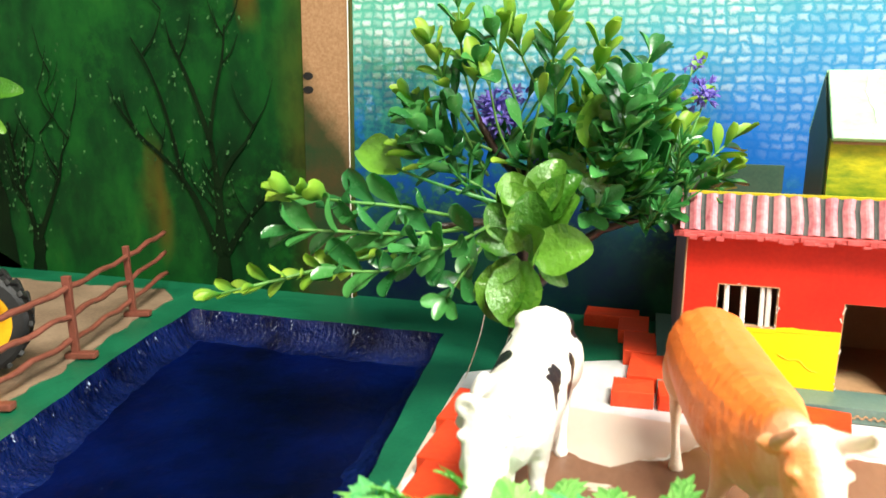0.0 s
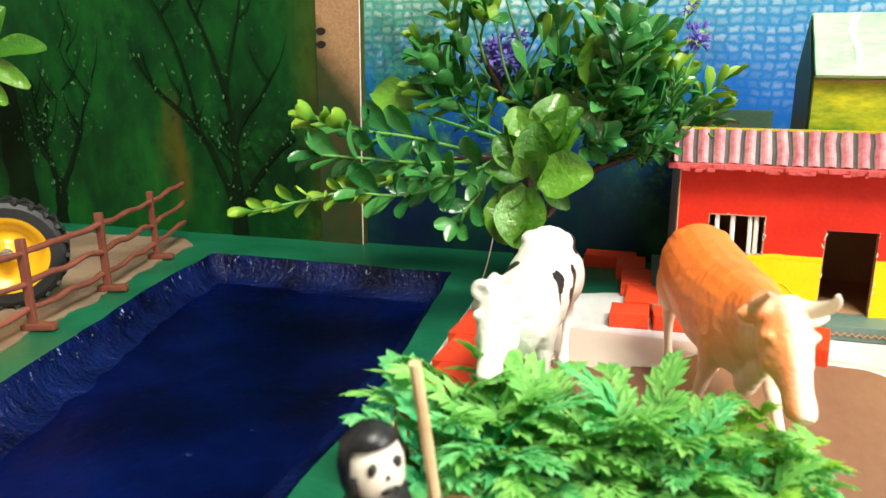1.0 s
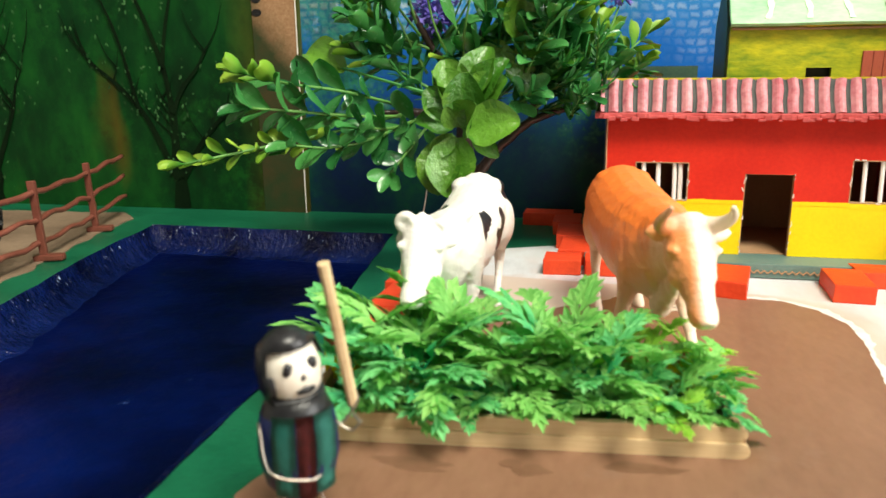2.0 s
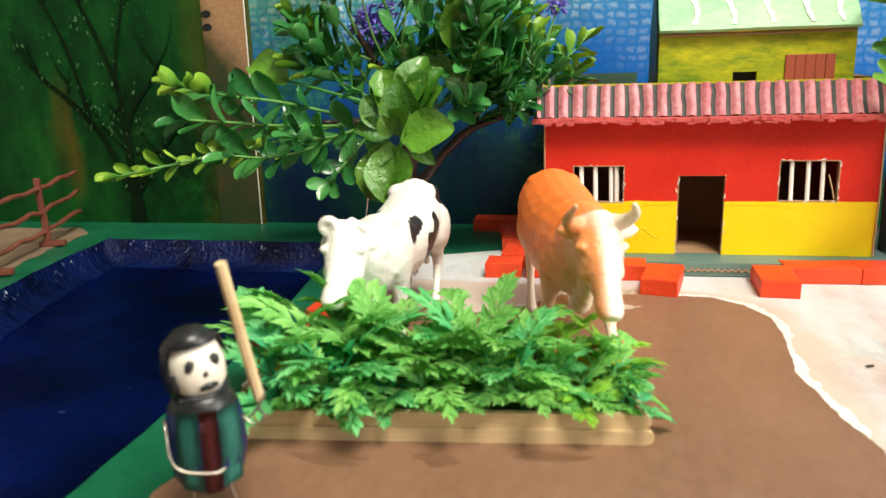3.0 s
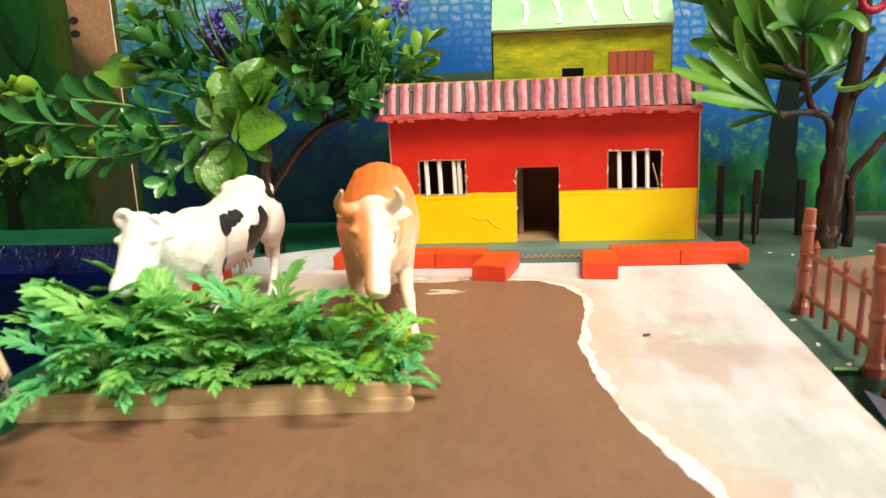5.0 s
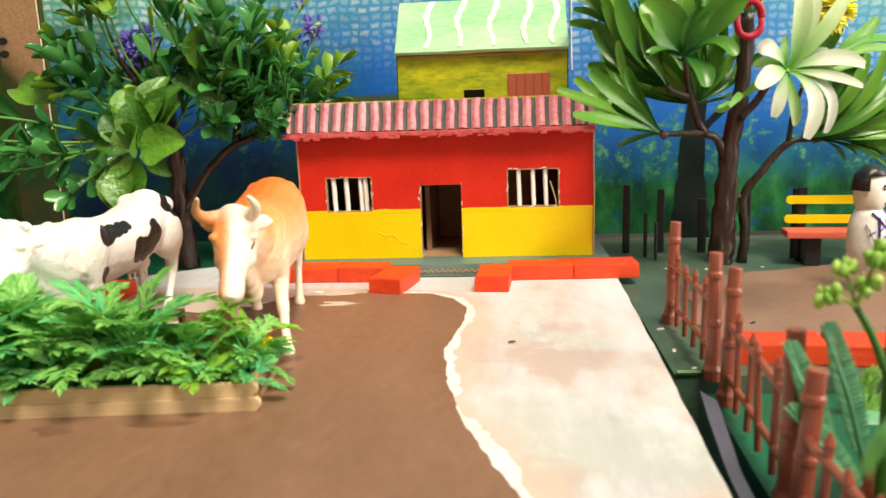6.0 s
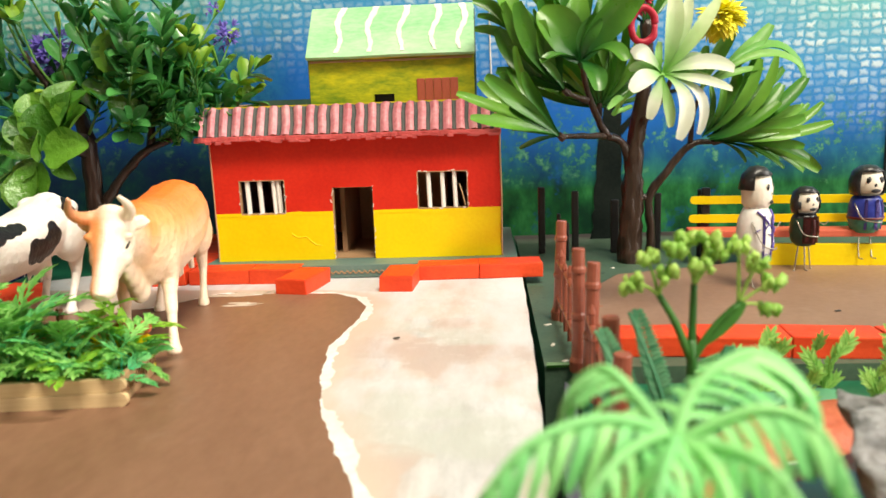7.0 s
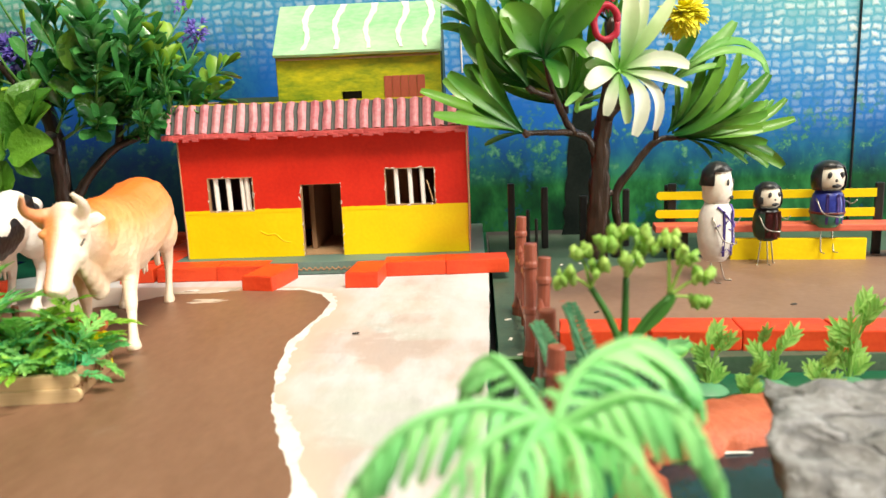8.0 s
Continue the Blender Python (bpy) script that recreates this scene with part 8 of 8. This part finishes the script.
# ---- toy wheel behind the rail fence ----
def wheel():
    t = thing("tractor_wheel", "large black toy tractor wheel with a yellow rim", "wheel", -37.2, -7.7, 2.69, 40)
    W = 1.5
    bm = bmesh.new()
    prof = [(1.85, -W / 2), (2.3, -W / 2), (2.52, -W * 0.42), (2.56, 0), (2.52, W * 0.42), (2.3, W / 2), (1.85, W / 2)]
    lathe(bm, prof, 40, turn(90))
    bmesh.ops.delete(bm, geom=[f for f in bm.faces if len(f.verts) > 4], context="FACES")
    tyre = part("tyre", bm, TYRE, t, "black ribbed tyre")
    for k in range(22):
        a = 2 * math.pi * k / 22
        for s in (-1, 1):
            lug = part("lug", box_bm(0.26, 0.85, 0.2, 0.04), TYRE, tyre)
            b = a + (math.pi / 22 if s > 0 else 0)
            lug.matrix_basis = Matrix.Rotation(b, 4, "Y") @ pose(0, s * 0.36 * CM, 2.47 * CM, 0, 0, 28 * s)
    bm = bmesh.new()
    lathe(bm, [(0.0, 0.45), (0.5, 0.45), (0.55, 0.25), (1.2, 0.18), (1.5, 0.55), (1.8, 0.72), (1.95, 0.72), (1.95, -0.72), (0.0, -0.72)], 32, turn(90))
    part("rim", bm, RIM, t, "yellow dished rim", smooth=True)
    bm = bmesh.new()
    lathe(bm, [(0.0, 0.85), (0.22, 0.85), (0.3, 0.7), (0.3, 0.4), (0.0, 0.4)], 12, turn(90))
    part("hub", bm, ROCK, t, "grey hub cap")


wheel()


# ---- plants, pond and stone at the front ----
def palm():
    t = thing("toy_palm", "light green plastic palm with arching fronds", "toy palm", 10.05, -31.5, 0)
    part("trunk", tube_bm([(0.5, 0.3, PZ - 0.4), (0.35, 0.4, 1.6), (0.15, 0.55, 3.4), (0.07, 0.6, 4.45)], 0.34, 0.2, n=10, per=5, lump=0.5), CLAY, t, "brown plastic palm trunk", smooth=True)
    # points along each arching rib, leaflet size, how far the leaflets hang
    hub = Vector((0.07, 0.6, 4.5))
    for i, (pts, size, hang) in enumerate(((((-0.30, 1.1, 4.95), (-0.60, 1.4, 5.15), (-0.90, 1.8, 4.82), (-1.05, 2.0, 4.3)), 0.80, 0.45), (((0.30, 0.9, 4.95), (0.70, 1.1, 5.28), (1.25, 1.3, 5.36), (1.75, 1.5, 5.0), (1.98, 1.6, 4.6)), 1.05, 0.30),
                                           (((0.55, 0.5, 4.85), (1.05, 0.4, 5.02), (1.55, 0.3, 4.78), (1.9, 0.2, 4.05)), 1.0, 0.85), (((0.35, 0.0, 4.78), (0.70, -0.5, 4.8), (1.0, -0.9, 4.4)), 0.85, 0.6), (((-0.10, -0.1, 4.9), (-0.35, -0.7, 4.9), (-0.65, -1.3, 4.4)), 0.9, 0.45),
                                           (((-0.35, 0.3, 4.9), (-0.95, 0.1, 5.05), (-1.65, -0.2, 4.9), (-2.15, -0.4, 4.4)), 1.0, 0.7), (((0.15, -0.2, 4.8), (0.2, -0.8, 4.7), (0.2, -1.2, 4.3)), 0.75, 0.5), (((-0.25, 0.1, 4.85), (-0.8, -0.5, 4.85), (-1.3, -0.9, 4.4)), 0.85, 0.6))):
        fr = part("frond", tube_bm([hub] + list(pts), 0.085, 0.035, n=7, per=5), PALM, t, smooth=True)
        path = smooth_path([hub] + [Vector(p) for p in pts], 3)
        n = len(path) - 1
        for k in range(2, n + 1):
            f = k / n
            tang = (path[k] - path[k - 1]).normalized()
            side = tang.cross(Vector((0, 0, 1))).normalized()
            w = size * 0.80 * math.sin(math.pi * (0.20 + 0.64 * f)) ** 0.65
            for s in (-1, 1):
                dd = side * s * 0.72 + tang * 0.6 + Vector((0, 0, -hang + 0.06 * math.sin(k * 2.3 + i)))
                put_leaf(LEAFLET[k % 2], fr, path[k], dd, Vector((0, 0, 1)) + side * s * 0.35 - tang * 0.25, w, "leaflet")
        put_leaf(LEAFLET[0], fr, path[-1], path[-1] - path[-2], (0, 0, 1), 0.4, "leaflet")


LEAFLET = [leaf_mesh("leaflet", 1.0, w, "finger", d, -0.22, PALM, 7, 0.05) for w, d in ((0.215, 0.42), (0.195, 0.55))]
palm()


def umbel():
    t = thing("umbel_plant", "green plastic plant with clusters of round buds", "plastic plant", 12.6, -22.6, PZ - 0.35)
    base = Vector((0, 0, 3.95))
    part("stem", tube_bm([(0.1, 0, 0), (0.05, 0, 2.0), base], 0.17, 0.11, n=8), STALK, t, smooth=True)
    rng = random.Random(3)
    limbs = (((-0.75, 0, 5.0), ((-1.35, 0.0, 5.3), (-0.95, 0.2, 5.75), (-0.45, -0.1, 6.0), (-0.6, -0.2, 5.5))), ((0.05, 0.1, 5.2), ((-0.1, 0.2, 6.15), (0.3, -0.1, 6.2), (0.55, 0.1, 5.8), (0.1, -0.3, 5.75))), ((1.0, 0, 4.75), ((1.0, 0.1, 6.0), (1.35, -0.1, 5.7), (1.75, 0.0, 5.2), (1.7, 0.1, 4.6))))
    for i, (knee, tips) in enumerate(limbs):
        limb = part("stalk", tube_bm([base - Vector((0, 0, 0.5)), base.lerp(Vector(knee), 0.5) + Vector((0, 0, -0.12)), knee], 0.10, 0.075, n=7), STALK, t, smooth=True)
        if i == 2:
            blade(limb, base - Vector((0, 0, 0.35)), base.lerp(Vector(knee), 0.5) + Vector((0.05, -0.06, -0.16)), Vector(knee) + Vector((0.1, -0.06, 0.05)), 0.34, STALK, (0, -1, 0.3))
        for j, tip in enumerate(tips):
            sub = tube_bm([knee, Vector(knee).lerp(Vector(tip), 0.5) + Vector((0, 0, 0.06)), tip], 0.045, 0.03, n=6)
            part("stalklet", sub, UMBEL, limb, smooth=True)
            for k in range(6):
                a = k * 1.1 + i + j
                c = Vector(tip) + Vector((0.17 * math.cos(a), 0.17 * math.sin(a), rng.uniform(-0.15, 0.15)))
                bm = bmesh.new()
                bmesh.ops.create_icosphere(bm, subdivisions=2, radius=rng.uniform(0.075, 0.125))
                for v in bm.verts:
                    v.co.z *= 1.5
                    v.co += noise.noise_vector(v.co * 9 + Vector((k, i, j))) * 0.07
                place(part("bud", bm, UMBEL, limb, smooth=True), *c)
    # ferny blades beside the stem
    for p, d, L in (((-0.9, 0.2, 1.2), (-0.35, 0, 1.0), 3.2), ((-0.3, 0.1, 1.4), (-0.28, 0, 1.0), 3.4), ((-0.5, -0.2, 0.8), (-0.7, 0, 1.0), 2.6), ((0.3, 0.2, 1.2), (0.25, 0, 1.0), 2.6)):
        d = Vector(d).normalized()
        bm = bmesh.new()
        tube(bm, [Vector(p), Vector(p) + d * L * 0.5, Vector(p) + d * L + Vector((-0.15, 0, -0.1))], 0.07, 0.03, n=5)
        for k in range(3, 30):
            f = k / 30
            q = Vector(p) + d * L * f
            w = 0.36 * math.sin(math.pi * (0.1 + 0.85 * f)) ** 0.6
            for s in (-1, 1):
                leaf(bm, q, Vector((s, -0.15, 0.6)), (0, -1, 0.2), w, 0.13, 0.1, 0.2, "point", 3)
        tagged(thick(part("fern_blade", bm, FERN, t, "teal ferny blade"), 0.04), kind="stuff")
    bm = bmesh.new()
    for k in range(14):
        f = k / 14
        q = Vector((0.0, 0.05, 3.2)) + Vector((1.6, 0.3, 0.35)) * f
        for s in (-1, 1):
            leaf(bm, q, Vector((0.5, s * 0.8, 0.3)), (0, -0.3, 1), 0.7 * math.sin(math.pi * (0.15 + 0.8 * f)), 0.14, 0.2, 0.2, "point", 3)
    tagged(thick(part("fern_blade", bm, PALM, t), 0.04), kind="stuff")


umbel()


def water_weed(x, y, h, seed, z=PZ - 0.35):
    """A small plastic water plant: upright stems with pointed, toothed leaves."""
    t = thing("water_plant", "small bright green plastic water plant on a round base", "plastic plant", x, y, z, group="plants by the pond")
    rng = random.Random(seed)
    bm = bmesh.new()
    lathe(bm, [(0.0, 0.25), (0.35, 0.2), (0.6, 0.05), (0.65, 0.0), (0.0, 0.0)], 14)
    part("base", bm, FERN, t, smooth=True)
    for k in range(3):
        lean = Vector((rng.uniform(-0.5, 0.5), rng.uniform(-0.3, 0.3), 0))
        hh = h * rng.uniform(0.7, 1.0)
        tip = lean * hh * 0.6 + Vector((0, 0, hh))
        st = part("stem", tube_bm([(0, 0, 0.1), lean * hh * 0.2 + Vector((0, 0, hh * 0.5)), tip], 0.05, 0.03, n=5), WEED_LEAF, t)
        for j in range(3):
            f = 0.05 + 0.75 * j / 2
            p = (lean * hh * 0.6 * f) + Vector((0, 0, hh * f))
            a = j * 2.4 + k
            put_leaf(WEED[(j + k) % 3], st, p, (math.cos(a), math.sin(a) * 0.5, 1.3), (0, -0.9, 0.3), rng.uniform(0.42, 0.66) * (h / 1.8) ** 0.5)


def weed_mesh(seed):
    """An upright lobed leaf along +y: a rib with pairs of pointed lobes."""
    rng = random.Random(seed)
    bm = bmesh.new()
    tube(bm, [(0, 0, 0), (0, 0.8, 0.1), (0, 1.6, 0.0)], 0.05, 0.025, n=4, per=2)
    leaf(bm, (0, 1.25, 0.04), (0, 1, -0.05), (0, 0, 1), 0.75, 0.24, 0.1, 0.25, "point", 4)
    for f in (0.45, 0.7, 0.95, 1.2):
        for s in (-1, 1):
            a = rng.uniform(0.5, 0.75)
            leaf(bm, (0, f, 0.06), (s * math.sin(a), math.cos(a), 0.1), (0, 0, 1), rng.uniform(0.6, 0.85), 0.22, 0.1, 0.25, "point", 4)
    for v in bm.verts:
        v.co *= CM
    me = bpy.data.meshes.new("leaf")
    bm.to_mesh(me)
    bm.free()
    me.materials.append(WEED_LEAF)
    return me


WEED = [weed_mesh(40 + i) for i in range(3)]
for i, (x, y, h) in enumerate(((16.5, -16.4, 1.75), (18.5, -16.2, 1.7), (21.0, -16.1, 2.8), (15.0, -16.8, 1.4), (22.6, -16.8, 1.6), (19.7, -17.2, 1.1), (17.4, -17.4, 1.0))):
    water_weed(x, y, h, i)

# orange clay bank round a dark pond
bank_out = [(12.0, -24.6), (12.6, -22.6), (12.9, -21.4), (14.4, -19.4), (15.8, -18.4), (17.6, -17.8), (21.0, -17.6), (26.0, -18.4), (27.5, -24), (26.0, -31.0), (14.0, -31.0), (12.4, -27.0)]
tagged(part("pond_water", sheet_bm(bank_out, PZ - 0.36, PZ - 0.30, 0.1, 0.8), POND), "dark glossy painted pond water", "water", kind="structure")


def clay_bank():
    bm = bmesh.new()
    inner = [(13.3, -28.5), (13.5, -25.0), (13.4, -22.2), (13.9, -21.5), (15.4, -21.0), (16.9, -20.5), (18.0, -20.2), (20.5, -20.0), (24.0, -20.6)]
    outer = [(11.2, -28.5), (11.7, -25.0), (12.5, -22.6), (12.9, -21.2), (14.5, -19.2), (15.9, -18.2), (17.7, -17.7), (21.0, -17.6), (25.0, -18.0)]
    cols = []
    n = 60
    for i in range(n + 1):
        x = i / n * (len(inner) - 1)
        k = min(len(inner) - 2, int(x))
        a, b = Vector((*inner[k], 0)).lerp(Vector((*inner[k + 1], 0)), x - k), Vector((*outer[k], 0)).lerp(Vector((*outer[k + 1], 0)), x - k)
        row = []
        for j, (f, z) in enumerate(((0, -0.32), (0.03, 0.12), (0.2, 0.30), (0.5, 0.36), (0.8, 0.30), (0.97, 0.1), (1.0, -0.4))):
            p = a.lerp(b, f) + noise.noise_vector(Vector((i * 0.35, j * 0.5, 2))) * 0.26 + noise.noise_vector(Vector((i * 1.3, j * 1.7, 8))) * 0.1
            row.append(bm.verts.new((p.x, p.y, PZ + z + 0.10 * noise.noise(Vector((i * 0.8, j, 5))))))
        cols.append(row)
    for a, b in zip(cols, cols[1:]):
        for j in range(6):
            bm.faces.new((a[j], a[j + 1], b[j + 1], b[j]))
    bmesh.ops.recalc_face_normals(bm, faces=list(bm.faces))
    tagged(part("clay_bank", bm, CLAY, smooth=True), "rough orange clay bank round the pond", "bank")


clay_bank()


def stone():
    bm = bmesh.new()
    bmesh.ops.create_cube(bm, size=1)
    bmesh.ops.subdivide_edges(bm, edges=list(bm.edges), cuts=34, use_grid_fill=True)
    for v in bm.verts:
        c = v.co * 2
        r = max(abs(c.x), abs(c.y), abs(c.z))
        s = c.normalized() * 0.22 * r + c * 0.78
        k = Vector((s.x * 3.8, s.y * 3.0, s.z * 1.7))
        taper = 1.0 - 0.15 * (1 - (s.z + 1) / 2)
        low = min(1.0, max(0.0, 0.8 - s.z) / 1.3)
        k.x += 2.0 * low * max(0.0, -s.x + 0.1)
        k.z += 0.10 * math.sin(k.z * 5.2 + k.x * 0.5)
        if s.z > 0:
            k.z *= 1.0 - 0.45 * max(0.0, -s.y - 0.1)
        k.x, k.y = k.x * taper, k.y * taper
        n = noise.noise_vector(k * 0.5) * 0.22 + noise.noise_vector(k * 1.4 + Vector((4, 0, 0))) * 0.16 + noise.noise_vector(Vector((k.x * 0.5, k.y * 0.5, k.z * 3.8 + k.x * 0.6))) * 0.17 + noise.noise_vector(k * 3.6) * 0.05
        v.co = k + n
    bmesh.ops.recalc_face_normals(bm, faces=list(bm.faces))
    ob = part("stone", bm, ROCK, smooth=True)
    tagged(place(ob, 18.3, -26.5, 0.48, -18), "large grey banded stone beside the pond", "stone")


stone()

# a lime-leaved plant at the far end of the painted wood
def lime_plant():
    t = thing("plastic_plant", "plastic plant with broad lime leaves before the painted wood", "plastic plant", -54.0, 6.6, 0)
    part("stem", tube_bm([(0, 0, 0.0), (0.3, 0, 5.0), (1.6, 0.1, 10.0), (2.6, 0.2, 12.6)], 0.4, 0.16, n=9, per=5, lump=0.3), BARK, t, "dark brown plastic stem", smooth=True)
    wide = [leaf_mesh("leaf", 3.9, w, "round", d, 0.4, LEAF_BROAD, 9, 0.05, 0.2) for w, d in ((1.9, 0.12), (1.6, 0.3))]
    for p, d, u, s, k in (((2.5, 0.2, 12.4), (1.0, 0.15, 0.12), (0, -0.9, 0.6), 1.0, 0), ((2.4, 0.2, 12.8), (0.35, 0.1, 1.0), (0.5, -1, 0.2), 0.75, 1), ((2.2, 0.1, 11.8), (1.0, -0.2, -0.45), (0, -1, 0.5), 0.9, 1), ((2.3, 0.0, 12.4), (-0.7, -0.2, 0.6), (0, -1, 0.5), 0.9, 0), ((1.9, 0.0, 10.9), (0.8, -0.2, -0.9), (0, -1, 0.4), 0.7, 0)):
        put_leaf(wide[k], t, p, d, u, s)


lime_plant()

# a white sliver afloat on the pond
ob = part("white_sliver", tube_bm([(-0.55, 0, 0), (0, 0.03, 0.01), (0.55, 0, 0)], 0.05, 0.03, n=6), WHITE_BAR)
tagged(place(ob, 15.7, -20.95, PZ - 0.27, 3), "thin white plastic sliver lying on the pond", "sliver")

# scraps of torn paper by the fence and the trunk
for k, (x, y, rz) in enumerate(((10.5, -9.6, 20), (10.45, -12.2, 70), (11.5, -13.9, 15), (10.7, -14.1, 40), (12.9, 1.2, 10), (13.8, 0.6, 50), (14.9, 1.0, 30), (17.9, 1.3, 0))):
    ob = part("paper_scrap", box_bm(0.30 - 0.02 * k, 0.12, 0.04, 0.01, rough=0.06, cuts=1, seed=k), TORN)
    tagged(place(ob, x, y, RZ, rz), "small scrap of torn white paper on the green board", "paper scrap", "paper scraps on the green board")

# crumbs and specks on the ground
for x, y, z, rz in ((4.65, -12.34, 0.06, 12), (14.2, -9.0, RZ + 0.05, 40), (22.4, -8.6, RZ + 0.05, 10), (13.0, -7.0, RZ, 20)):
    ob = part("crumb", box_bm(0.26, 0.1, 0.05, 0.02, rough=0.03), CRUMB if y < -8 else CLAY)
    tagged(place(ob, x, y, z, rz), "tiny dark crumb lying on the ground", "crumb")
